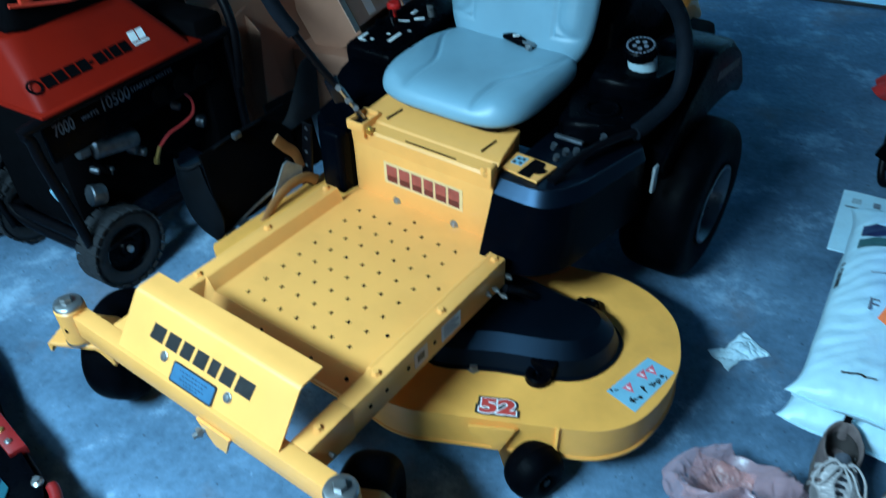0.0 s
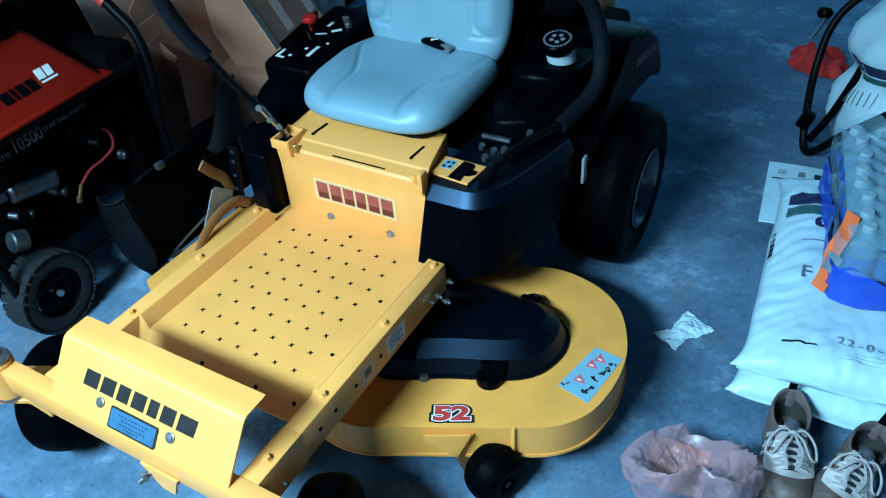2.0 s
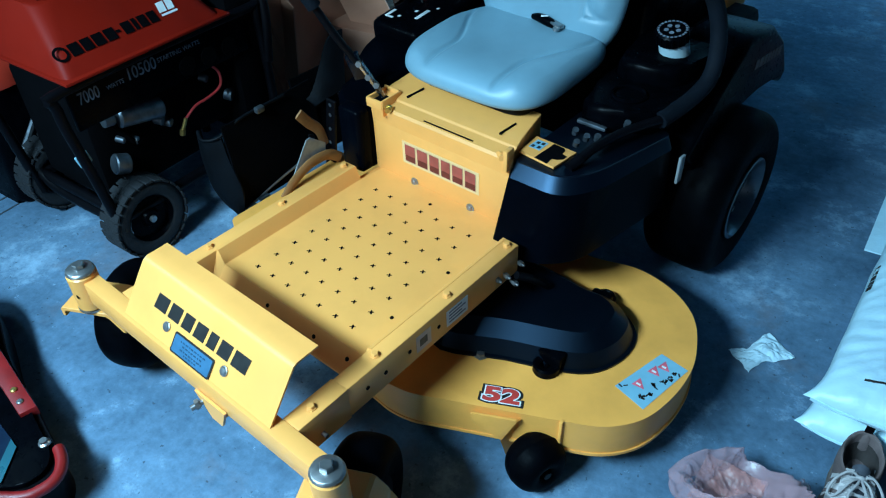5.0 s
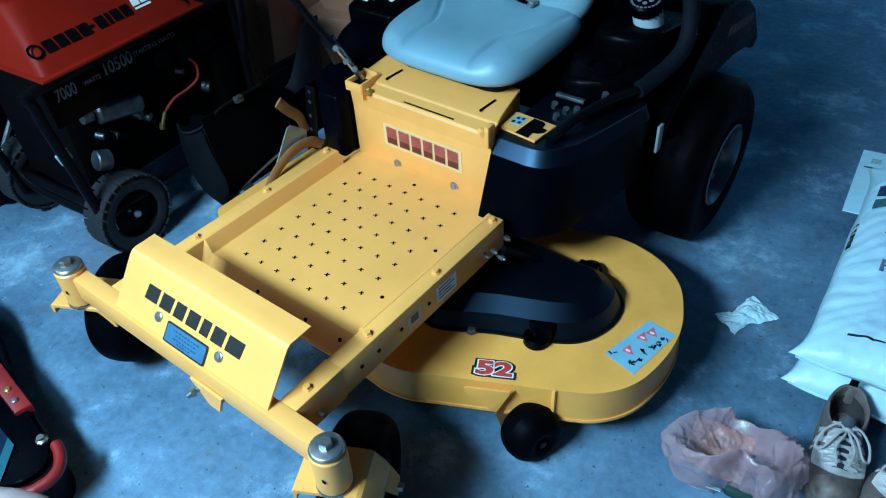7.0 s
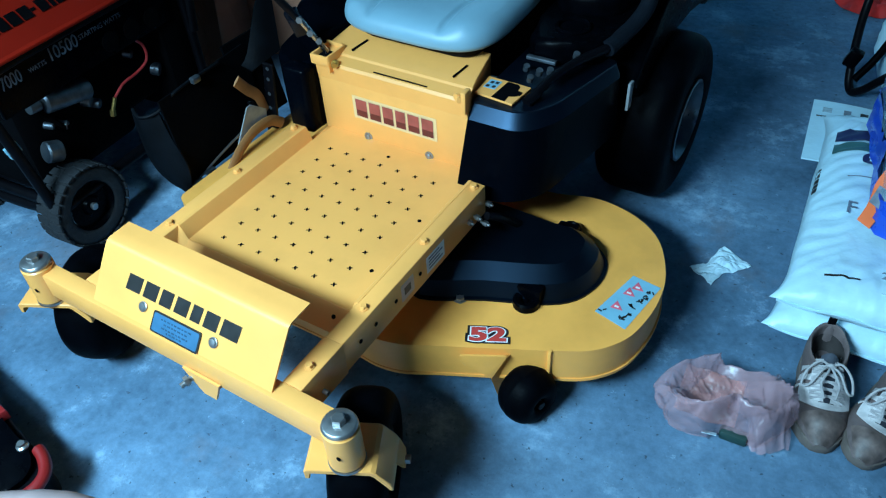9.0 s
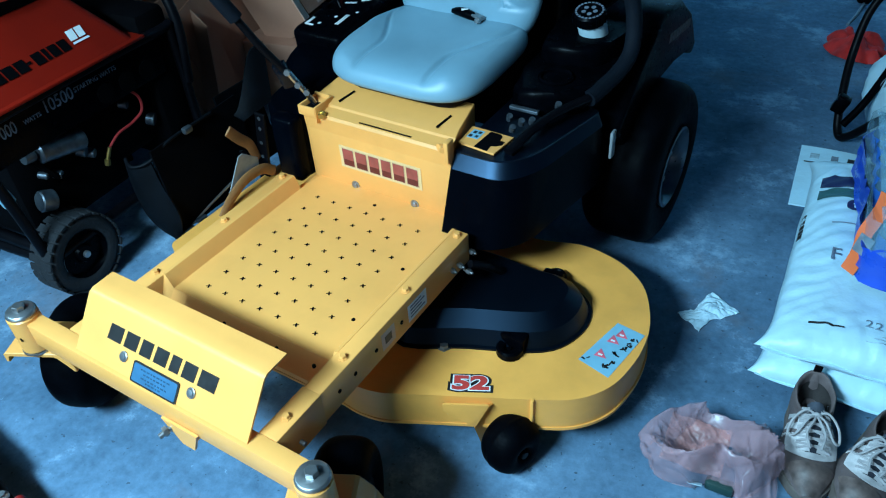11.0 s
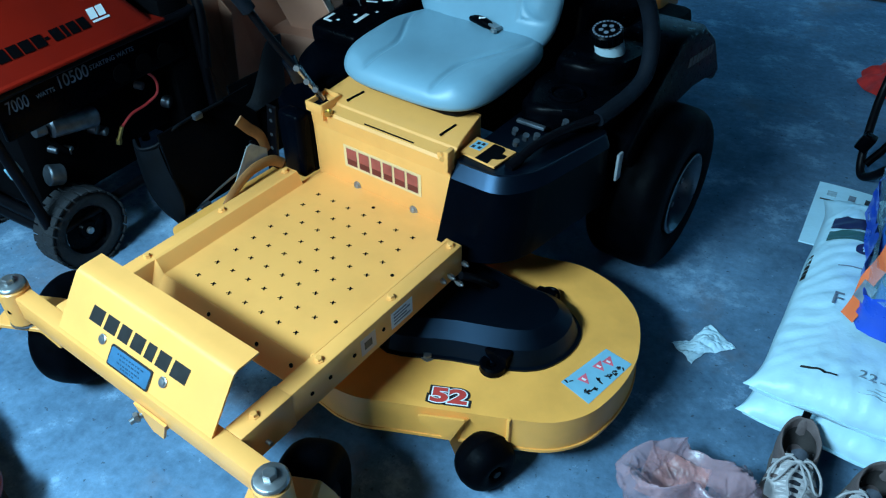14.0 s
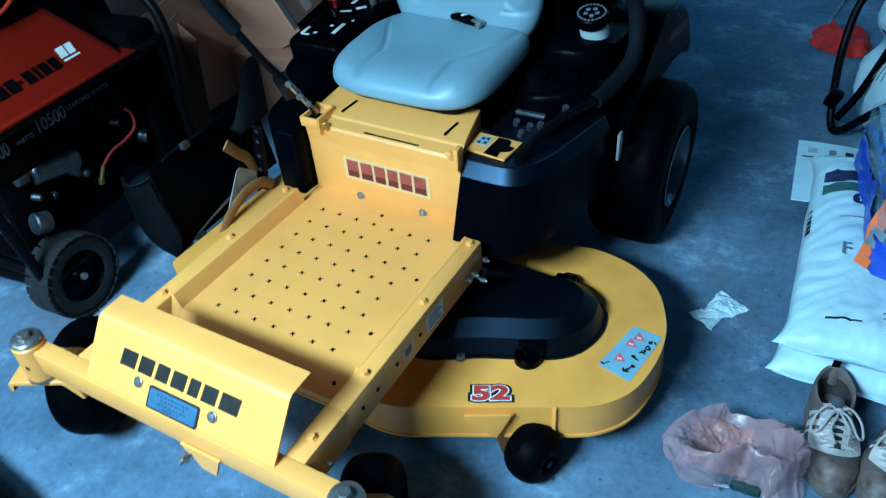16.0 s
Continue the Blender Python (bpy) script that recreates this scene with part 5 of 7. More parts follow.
# wheels at the near end and the carrying handles at the other
bm = B()
box(bm, -0.0205, 0.0205, -0.0115, 0.0115, -0.004, 0.0028, 0.0012, 1)
ME_TREAD = mesh_of("tread_block", bm, DUSTY_RUBBER)
for s in (1, -1):
    cx = 0.205 if s > 0 else -0.245
    c = (cx, -0.218, 0.126)
    bm = B()
    wheel(bm, c, (s, 0, 0), 0.1215, 0.080, 0.072, 48, 0.30)
    w = part("wheel", bm, DUSTY_RUBBER, gen, "dusty black tyre")
    bm = B()
    m, _ = axis_frame((0, 0, 0), (s, 0, 0))
    lathe(bm, [(0.073, 0.036), (0.066, 0.020), (0.030, 0.024), (0.024, 0.034), (0, 0.034)], Matrix.Translation(c) @ m, 28, close=False)
    part("wheel_hub", bm, BLACK_PLASTIC, w)
    for k in range(26):
        for side in (1, -1):
            o = new("tread_block", ME_TREAD)
            o.parent = w
            o.matrix_local = Matrix.Translation(c) @ Matrix.Rotation(2 * math.pi * (k + 0.25 * side) / 26, 4, "X") @ Matrix.Translation((side * 0.022, 0, 0.1198))
    bm = B()
    cyl(bm, (c[0] + s * 0.030, c[1], c[2]), (c[0] + s * 0.044, c[1], c[2]), 0.0105, seg=14, bevel=0.002)
    part("hub_cap", bm, STEEL, w)
bm = B()
tube(bm, [(-0.20, -0.218, 0.126), (0.20, -0.218, 0.126)], 0.010, seg=10, smooth=0)
part("axle", bm, BLACK_PAINT, gen)
bm = B()
tube(bm, [(0.205, -0.285, 0.17), (0.10, -0.290, 0.135), (-0.12, -0.290, 0.135), (-0.22, -0.285, 0.17)], 0.016, seg=10)
part("axle_guard", bm, BLACK_PAINT, gen)
bm = B()
tube(bm, [(0.222, 0.345, 0.40), (0.228, 0.36, 0.56), (0.20, 0.37, 0.66), (0.15, 0.372, 0.715), (0.115, 0.372, 0.750)], 0.016, seg=12)
h = part("handle_bar", bm, BLACK_PAINT, gen)
bm = B()
tube(bm, [(0.125, 0.372, 0.740), (0.09, 0.372, 0.768), (0.03, 0.370, 0.795), (-0.02, 0.368, 0.800)], 0.021, seg=14)
part("handle_grip", bm, material("red_rubber_grip", (0.62, 0.05, 0.035), 0.5), h, "red rubber grip")

# ---- orange-red tool on top of the generator ----
tool = thing("hand_tool", GEN @ pose(-0.01, -0.02, 0.785), "black power tool case with orange-red frame on the generator tank", "power tool")
bm = B()
prism(bm, rounded([(-0.130, -0.205, 0.03), (0.092, -0.205, 0.03), (0.092, 0.120, 0.03), (-0.130, 0.120, 0.03)], 5), -0.0325, 0.145, 0.016, 3, taper=0.95)
body = part("tool_body", bm, BLACK_VOID, tool)
bm = B()
tube(bm, [(0.100, -0.190, 0.188), (0.104, -0.08, 0.176), (0.102, 0.05, 0.160), (0.094, 0.145, 0.142)], 0.011, seg=10)
box(bm, 0.085, 0.100, -0.150, -0.120, 0.100, 0.180, 0.004)
box(bm, 0.085, 0.100, 0.060, 0.085, 0.100, 0.160, 0.004)
part("handle", bm, ORANGE_RED, tool, "orange-red carrying bar")
for y0, y1, z0, z1 in ((-0.165, -0.115, 0.030, 0.128), (0.052, 0.108, 0.050, 0.118)):
    bm = B()
    prism(bm, rounded([(y0, z0, 0.008), (y1, z0 + 0.012, 0.008), (y1 - 0.008, z1, 0.012), (y0 + 0.008, z1, 0.012)], 4), 0.086, 0.104, 0.003, 2, m=PROFILE)
    part("corner_guard", bm, ORANGE_RED, tool)
bm = B()
tube(bm, [(0.098, -0.195, 0.040), (0.104, -0.10, 0.020), (0.104, -0.01, 0.006), (0.098, 0.06, 0.030)], 0.005, seg=8)
part("pull_cord", bm, ORANGE_RED, tool)
bm = B()
box(bm, 0.087, 0.0915, -0.085, 0.018, 0.108, 0.128, 0.001)
part("name_strip", bm, GREY_MARK, tool, "pale grey printed strip")
bm = B()
cyl(bm, (0.075, 0.128, 0.085), (0.100, 0.150, 0.088), 0.012, seg=14, bevel=0.003)
part("filler_cap", bm, STEEL, tool)
bm = B()
prism(bm, rounded([(-0.10, -0.16, 0.03), (0.05, -0.16, 0.03), (0.05, 0.06, 0.03), (-0.10, 0.06, 0.03)], 4), 0.144, 0.178, 0.010, 2, taper=0.8)
part("top_cover", bm, BLACK_PLASTIC, tool)

# ---- dark garden machine in the gap behind the generator ----
gm = thing("garden_machine", pose(-1.53, -0.33, 0, 0, 0, 6), "dark garden machine with orange panel standing behind the generator", "machine")
bm = B()
prism(bm, rounded([(-0.15, -0.24, 0.05), (0.13, -0.24, 0.05), (0.13, 0.22, 0.05), (-0.15, 0.22, 0.05)], 5), 0.0, 0.60, 0.03, 3, taper=0.90)
part("machine_body", bm, BLACK_PLASTIC, gm)
bm = B()
prism(bm, rounded([(-0.13, -0.19, 0.05), (0.06, -0.19, 0.05), (0.06, 0.20, 0.05), (-0.13, 0.20, 0.05)], 5), 0.598, 0.85, 0.03, 3, taper=0.82)
part("machine_hood", bm, BLACK_VOID, gm, "dull black hood")
bm = B()
box(bm, 0.122, 0.134, -0.17, -0.02, 0.40, 0.50, 0.005)
part("orange_panel", bm, ORANGE_RED, gm, "orange-red side panel")
bm = B()
box(bm, 0.118, 0.130, -0.16, -0.05, 0.515, 0.570, 0.004)
part("machine_label", bm, DECAL_BLUE, gm, "pale blue label")
bm = B()
tube(bm, [(0.145, -0.18, 0.20), (0.155, -0.10, 0.30), (0.150, -0.03, 0.36)], 0.010, seg=8)
part("hose", bm, DULL_STEEL, gm, "grey hose")

# ---- leaning flattened cartons beside the generator ----
big = thing("cardboard_sheet", pose(-1.265, 0.72, 0.0, 0, -2, 2), "large flattened brown carton leaning upright beside the generator", "cardboard")


def leaf(name, mat, x, y0, y1, h0, h1, label="", lean=0.0, wave=0.0, skew=0.13):
    """One upright leaf of the carton, its near edge slanting to the floor."""
    bm = B()
    sheet(bm, lambda u, v: (x + lean * v + 0.010 * math.sin(4 * u + 9 * x) * v, y0 + (y1 - y0) * u + skew * (1 - v) * (1 - 0.5 * u), 0.004 + (h0 + (h1 - h0) * u + wave * math.sin(math.pi * u) + 0.3 * wave * math.sin(9 * u)) * v), 16, 8, 0.006)
    return part(name, bm, mat, big, label)


leaf("panel", CARD_PALE, 0.0, -0.45, 0.39, 0.752, 0.752)
leaf("torn_panel", CARD, 0.028, -0.28, 0.38, 0.58, 0.66, "torn brown inner panel", wave=0.075)
leaf("front_panel", CARD, 0.052, -0.40, 0.30, 0.52, 0.63, lean=0.01)
leaf("fold", CARD, 0.085, -0.34, -0.16, 0.46, 0.50, lean=-0.01)
bm = B()
sheet(bm, lambda u, v: (0.060 + 0.14 * u, -0.29 - 0.06 * u + 0.06 * v, 0.004 + 0.46 * v - 0.03 * u), 4, 6, 0.005)
part("side_flap", bm, CARD, big)

carton = thing("carton", pose(-1.045, 0.955, 0.270, 0, 0, 12), "small open brown carton tipped on its side", "carton")
TIP = pose(0, 0, 0, 0, -28, 0)
for nm, args, mat in (("bottom", (-0.13, -0.124, -0.15, 0.20, 0, 0.32), CARD), ("wall", (-0.13, 0.10, -0.156, -0.15, 0, 0.32), CARD), ("wall", (-0.13, 0.10, 0.20, 0.206, 0, 0.32), CARD), ("wall", (-0.13, 0.10, -0.15, 0.20, 0.0, 0.006), CARD_DARK), ("wall", (-0.13, 0.10, -0.15, 0.20, 0.314, 0.32), CARD)):
    bm = B()
    box(bm, *args, m=TIP)
    part(nm, bm, mat, carton)
bm = B()
box(bm, 0.10, 0.104, -0.15, 0.20, 0.05, 0.32, m=TIP)
part("flap", bm, CARD_DARK, carton)
for y0 in (-0.06, 0.13):
    bm = B()
    box(bm, 0.1045, 0.1055, y0, y0 + 0.055, 0.06, 0.325, m=TIP)
    part("tape", bm, PACK_TAPE, carton, "pale packing tape")
bm = B()
sheet(bm, lambda u, v: (0.10 + 0.02 * u, -0.156 - 0.06 * u, 0.04 + 0.28 * v), 3, 3, 0.004, TIP)
part("flap", bm, CARD_PALE, carton)
bm = B()
box(bm, 0.106, 0.110, -0.160, 0.208, 0.262, 0.332, 0.001, m=TIP)
part("top_flap", bm, CARD, carton, "folded-down brown top flap")
bm = B()
box(bm, -0.20, 0.10, -0.25, 0.28, 0.0, 0.260, 0.004)
solid("carton", bm, CARD, pose(-1.06, 0.98, 0, 0, 0, 12), "closed brown cardboard carton standing on the floor", "carton")

# ---- orange jug on a lidded bucket, and other things by the wall ----
bucket = thing("bucket", pose(-1.47, 1.70, 0), "white bucket with a blue lid", "bucket")
bm = B()
lathe(bm, [(0, 0), (0.125, 0), (0.145, 0.24), (0.148, 0.26), (0, 0.26)], None, 32)
part("pail", bm, material("white_pail", (0.55, 0.60, 0.63), 0.5), bucket)
bm = B()
lathe(bm, [(0, 0.262), (0.155, 0.262), (0.158, 0.270), (0.158, 0.312), (0.150, 0.320), (0, 0.322)], None, 32)
part("lid", bm, BLUE_PLASTIC, bucket, "blue snap-on lid")
for a in range(0, 360, 40):
    bm = B()
    box(bm, 0.142, 0.156, -0.018, 0.018, 0.17, 0.245, 0.003, m=pose(0, 0, 0, 0, 0, a))
    part("lid_tab", bm, DECAL_WHITE, bucket)
jug = thing("jug", pose(-1.45, 1.69, 0.323, 0, 0, -30), "orange plastic funnel jug standing on the bucket lid", "jug")
bm = B()
prism(bm, smooth_outline([(-0.13, -0.10), (0.13, -0.10), (0.15, 0.0), (0.13, 0.10), (-0.13, 0.10), (-0.15, 0)], 8), 0.0, 0.13, 0.015, 3)
prism(bm, smooth_outline([(-0.125, -0.095), (0.125, -0.095), (0.14, 0.0), (0.125, 0.095), (-0.125, 0.095), (-0.14, 0)], 8), 0.12, 0.30, 0.02, 3, top=smooth_outline([(-0.06, -0.045), (0.04, -0.045), (0.05, 0.0), (0.04, 0.05), (-0.06, 0.05), (-0.07, 0)], 8))
part("jug_body", bm, ORANGE, jug)
bm = B()
tube(bm, [(0.0, -0.070, 0.17), (0.0, -0.085, 0.22), (0.0, -0.065, 0.275), (-0.01, -0.02, 0.295)], 0.018, seg=12)
part("jug_handle", bm, ORANGE, jug)

can = thing("fuel_can", pose(-1.20, 2.08, 0, 0, 0, 20), "dark red plastic fuel can by the wall", "fuel can")
bm = B()
prism(bm, smooth_outline([(-0.13, -0.09), (0.13, -0.09), (0.13, 0.09), (-0.13, 0.09)], 4), 0.0, 0.30, 0.03, 3)
part("can_body", bm, material("dark_red_plastic", (0.26, 0.012, 0.014), 0.45), can)
bm = B()
tube(bm, [(-0.10, 0, 0.29), (-0.09, 0, 0.37), (0.04, 0, 0.38), (0.07, 0, 0.29)], 0.016, seg=10)
part("can_handle", bm, material("dark_red_plastic_grip", (0.26, 0.012, 0.014), 0.45), can)
bm = B()
lathe(bm, [(0, 0), (0.035, 0), (0.035, 0.03), (0.02, 0.04), (0.018, 0.12), (0, 0.12)], pose(0.09, 0, 0.29, 0, 20, 0), 18)
part("can_spout", bm, material("yellow_spout", (0.65, 0.42, 0.03), 0.5), can, "yellow spout")
bm = B()
lathe(bm, [(0.022, -0.006), (0.038, -0.006), (0.038, 0.006), (0.022, 0.006), (0.022, -0.006)], pose(-0.16, -0.06, 0.36, 80, 0, 20), 20, close=False)
part("can_cap_ring", bm, DECAL_WHITE, can)

sill = thing("long_tool_case", pose(-1.66, 0.55, 0, 0, 0, 8), "black case with a dusty yellow strip by the block wall", "tool case")
bm = B()
box(bm, -0.16, 0.16, -0.60, 0.50, 0.0, 0.70, 0.02)
part("case_body", bm, BLACK_VOID, sill)
bm = B()
box(bm, 0.00, 0.10, -0.20, 0.16, 0.7002, 0.730, 0.006)
part("yellow_bar", bm, material("dusty_yellow_plastic", (0.80, 0.46, 0.12), 0.6), sill, "dusty yellow bar")
bm = B()
tube(bm, [(0.02, -0.44, 0.71), (0.04, -0.39, 0.755), (0.05, -0.33, 0.715)], 0.022, seg=12)
part("yellow_cap", bm, material("dusty_yellow_cloth", (0.80, 0.46, 0.12), 0.8), sill)
shelf = thing("tool_rack", pose(-1.62, 1.62, 0, 0, 0, 8), "dark metal rack with loose tools against the block wall", "rack")
bm = B()
box(bm, -0.14, 0.14, -0.45, 0.9, 0.0, 0.42, 0.01)
part("rack_box", bm, BLACK_VOID, shelf)
for y, z, a in ((-0.25, 0.48, 20), (-0.1, 0.52, -15), (0.35, 0.55, 30), (0.6, 0.50, -20)):
    bm = B()
    box(bm, -0.02, 0.02, -0.16, 0.16, -0.012, 0.012, 0.004, m=pose(0.06, y, z, a, 0, a))
    part("loose_tool", bm, DULL_STEEL, shelf)
bm = B()
lathe(bm, [(0, 0), (0.036, 0), (0.036, 0.13), (0.018, 0.155), (0.018, 0.18), (0, 0.18)], pose(0, 0, 0), 18)
solid("spray_can", bm, material("red_spray_can", (0.45, 0.02, 0.02), 0.35), pose(-1.62, 1.05, 0.70), "red cylindrical can on the black case", "can")

# ---- fertilizer sacks and the things round them ----
def sack_face(x, y, h, seed, lumps):
    """Height of a filled sack's face; x and y run from -1 to 1. Slanting wrinkles come in from the long edges."""
    e = max(0.0, 1 - abs(x) ** 4.5) ** 0.5 * max(0.0, 1 - abs(y) ** 6) ** 0.6
    n = noise.noise(Vector((x * 1.7 + seed, y * 2.1, seed * 1.7))) * lumps * 1.1
    w = noise.noise(Vector((x * 2.3, y * 2.3, 5.1 + seed)))
    slant = y + 0.42 * abs(x)
    side = smoothstep(0.30, 0.80, abs(x)) * (1 - 0.7 * smoothstep(0.70, 0.98, abs(y)))
    n += side * lumps * (0.42 * math.sin(26 * slant + 5 * w) ** 2 + 0.18 * math.sin(57 * slant + 9 * w) ** 2) * (0.8 + 0.9 * w)
    n += lumps * 0.20 * noise.noise(Vector((x * 7, y * 10, seed + 3)))
    n += lumps * 1.2 * smoothstep(0.58, 0.90, abs(y)) * abs(noise.noise(Vector((x * 7 + seed + y * 2, y * 9 - x * 3, seed + 9))))
    return (h / 2 + n) * e


def sack(bm, hw, hl, h, seed, m, lumps=0.010, nx=34, ny=44):
    """A filled flat sack: rounded, wrinkled faces that meet in a flat sealed edge."""
    def face(sign):
        g = []
        for i in range(nx + 1):
            row = []
            for j in range(ny + 1):
                x, y = 2 * i / nx - 1, 2 * j / ny - 1
                pinch = 1 - 0.095 * (1 - abs(y) ** 9)
                wob = 0.007 * noise.noise(Vector((x * 3, y * 3, seed + 4)))
                z = sack_face(x, y, h, seed, lumps)
                row.append(bm.verts.new(m @ Vector((hw * x * pinch + wob, hl * y + wob * 0.6, z if sign > 0 else -0.98 * sack_face(x, y, h, seed, 0.0)))))
            g.append(row)
        return g
    a, b = face(1), face(-1)
    for i in range(nx):
        for j in range(ny):
            bm.faces.new([a[i][j], a[i + 1][j], a[i + 1][j + 1], a[i][j + 1]])
            bm.faces.new([b[i][j + 1], b[i + 1][j + 1], b[i + 1][j], b[i][j]])
    bmesh.ops.remove_doubles(bm, verts=bm.verts, dist=0.0006)
    return bm


SACK_TOP = pose(1.152, 0.490, 0.182, 1.0, -1.5, 3.5)
sacks = []
for i, (m, seed) in enumerate(((pose(1.160, 0.552, 0.062, 0, 0, 2.5), 2.3), (SACK_TOP, 7.9))):
    t = thing("fertilizer_sack", m, "filled white plastic fertilizer sack lying on " + ("the floor" if i == 0 else "another sack"), "sack", "stacked sacks")
    bm = B()
    half, mid = (0.420, 0.0) if i == 0 else (0.3975, 0.0225)
    sack(bm, 0.262, half, 0.135, seed, Matrix.Translation((0, mid, 0)), 0.015, 60, 92)
    part("sack_body", bm, BAG_WHITE, t, angle=70)
    for y in (mid - half + 0.004, mid + half - 0.004):
        bm = B()
        sheet(bm, lambda u, v: (-0.245 + 0.49 * u, y + (v - 0.5) * 0.018, 0.004 * math.sin(17 * u + y * 9)), 24, 2, 0.002)
        part("sealed_hem", bm, BAG_WHITE, t)
    sacks.append(t)
top = sacks[1]


def sack_height(x, y):
    """Height of the upper sack's face at local (x, y), for print that follows it."""
    v = (y - 0.0225) / 0.3975
    u = x / (0.262 * (1 - 0.095 * (1 - abs(v) ** 9)))
    return sack_face(max(-1, min(1, u)), max(-1, min(1, v)), 0.135, 7.9, 0.015)


def patch(name, x0, x1, y0, y1, mat, label="", bow=0.0, n=30):
    bm = B()
    sheet(bm, lambda u, v: (x0 + (x1 - x0) * u, y0 + (y1 - y0) * v + bow * math.sin(math.pi * u), sack_height(x0 + (x1 - x0) * u, y0 + (y1 - y0) * v + bow * math.sin(math.pi * u)) + 0.0042), n, 10, 0.0010)
    return part(name, bm, mat, top, label)


patch("navy_band", -0.212, 0.19, 0.222, 0.275, NAVY, "navy printed band", 0.006)
patch("green_band", -0.212, 0.19, 0.166, 0.210, GREEN_PRINT, "dark green printed band", 0.006)
bm = B()
sheet(bm, lambda u, v: (-0.118 + 0.024 * v * math.cos(6.2832 * u), 0.134 + 0.024 * v * math.sin(6.2832 * u), sack_height(-0.118 + 0.024 * v * math.cos(6.2832 * u), 0.134 + 0.024 * v * math.sin(6.2832 * u)) + 0.0040), 24, 4, 0.0008)
badge = part("badge", bm, NAVY, top, "round navy badge")
for dx, dy, w in ((-0.004, 0.006, 0.012), (-0.002, -0.007, 0.010)):
    bm = B()
    box(bm, -0.118 + dx - w / 2, -0.118 + dx + w / 2, 0.134 + dy - 0.004, 0.134 + dy + 0.004, 0.0, 0.0012, m=Matrix.Translation((0, 0, sack_height(-0.118, 0.134) + 0.0058)))
    part("badge_print", bm, BAG_WHITE, badge)
patch("print_rule", -0.166, -0.055, 0.050, 0.0532, GREY_MARK)
patch("print_rule", -0.166, -0.096, -0.312, -0.3075, DECAL_BLACK)
patch("print_rule", 0.11, 0.20, -0.300, -0.294, DECAL_BLACK)
for i in range(5):
    patch("side_print", -0.234, -0.226, 0.004 + 0.022 * i, 0.020 + 0.022 * i, DECAL_BLACK, n=6)
for i in range(3):
    patch("small_print", -0.050 + 0.014 * i, 0.03 + 0.014 * i, -0.330 + 0.009 * i, -0.3290 + 0.009 * i, FAINT_MARK)


def sack_text(text, x, y, size, mat, xs=1.0):
    return lettering("sack_text", text, size, mat, top, pose(x, y, sack_height(x, y) + 0.004, -4 * y, 0, 0), 0.0006, xscale=xs)


sack_text("F", -0.143, -0.084, 0.066, GREY_MARK, 0.85)
patch("print_stroke", -0.110, -0.104, -0.106, -0.062, GREY_MARK, n=4)
for k, ch in enumerate("22-0-4"):
    sack_text(ch, -0.050 + 0.019 * k, -0.284 - 0.002 * k, 0.032, WORN_MARK)

# flat printed end of an empty sack behind the stack
flap = thing("empty_sack", pose(0.842, 0.94, 0.0, 0, 0, 4), "flat white empty sack with printed marks behind the full sacks", "empty sack")


def flap_z(x, y):
    return 0.112 + 0.006 * math.sin(11 * x + 3 * y) - 0.10 * max(0.0, y - 0.05) ** 2


bm = B()
sheet(bm, lambda u, v: (0.42 * u - 0.010 * v, -0.170 + 0.335 * v, flap_z(0.42 * u, -0.170 + 0.335 * v)), 18, 14, 0.005)
part("flap_sheet", bm, BAG_WHITE, flap)
bm = B()
box(bm, 0.05, 0.40, 0.0, 0.145, 0.0, 0.100, 0.02)
part("folded_bulk", bm, BAG_WHITE, flap)


def flap_mark(name, x0, x1, y0, y1, mat):
    bm = B()
    sheet(bm, lambda u, v: (x0 + (x1 - x0) * u, y0 + (y1 - y0) * v, flap_z(x0 + (x1 - x0) * u, y0 + (y1 - y0) * v) + 0.0016), 6, 2, 0.001)
    part(name, bm, mat, flap)


for x, w, mat in ((0.022, 0.026, FAINT_MARK), (0.082, 0.020, GREY_MARK), (0.128, 0.022, DECAL_BLACK), (0.160, 0.014, DECAL_BLACK), (0.184, 0.022, DECAL_BLACK), (0.214, 0.016, DECAL_BLACK), (0.238, 0.022, DECAL_BLACK)):
    flap_mark("print_block", x, x + w, 0.092, 0.122, mat)
flap_mark("print_rule", 0.008, 0.110, 0.066, 0.072, DECAL_BLACK)

# ---- shrink-wrapped water bottles standing on the sacks ----
PACK = pose(1.080, 0.320, 0.258, 0, 0, 9)
pack = thing("water_bottle_pack", PACK, "shrink-wrapped pack of small water bottles in blue film", "bottle pack")


def clear(name, color, rough=0.08, alpha=0.35):
    mt = material(name, color, rough, vary=0.04, scale=12, bump=0.2, bump_scale=50, alpha=alpha)
    return mt


BOTTLE = clear("clear_bottle_plastic", (0.26, 0.50, 0.64), 0.08, 0.34)
CAPM = clear("pale_bottle_cap", (0.40, 0.60, 0.70), 0.25, 0.60)
FILM = clear("clear_shrink_film", (0.30, 0.55, 0.68), 0.07, 0.30)
LABEL = material("blue_bottle_label", (0.03, 0.16, 0.55), 0.35, vary=0.1, scale=20)
bm = B()
lathe(bm, [(0, 0), (0.028, 0), (0.031, 0.006), (0.031, 0.050), (0.029, 0.055), (0.031, 0.060), (0.031, 0.110), (0.026, 0.130), (0.013, 0.158), (0.012, 0.170), (0, 0.170)], None, 18)
ME_BOTTLE = mesh_of("bottle", bm, BOTTLE)
bm = B()
lathe(bm, [(0, 0.165), (0.0145, 0.165), (0.015, 0.168), (0.015, 0.182), (0.0135, 0.184), (0, 0.184)], None, 18)
ME_CAP = mesh_of("bottle_cap", bm, CAPM)
bm = B()
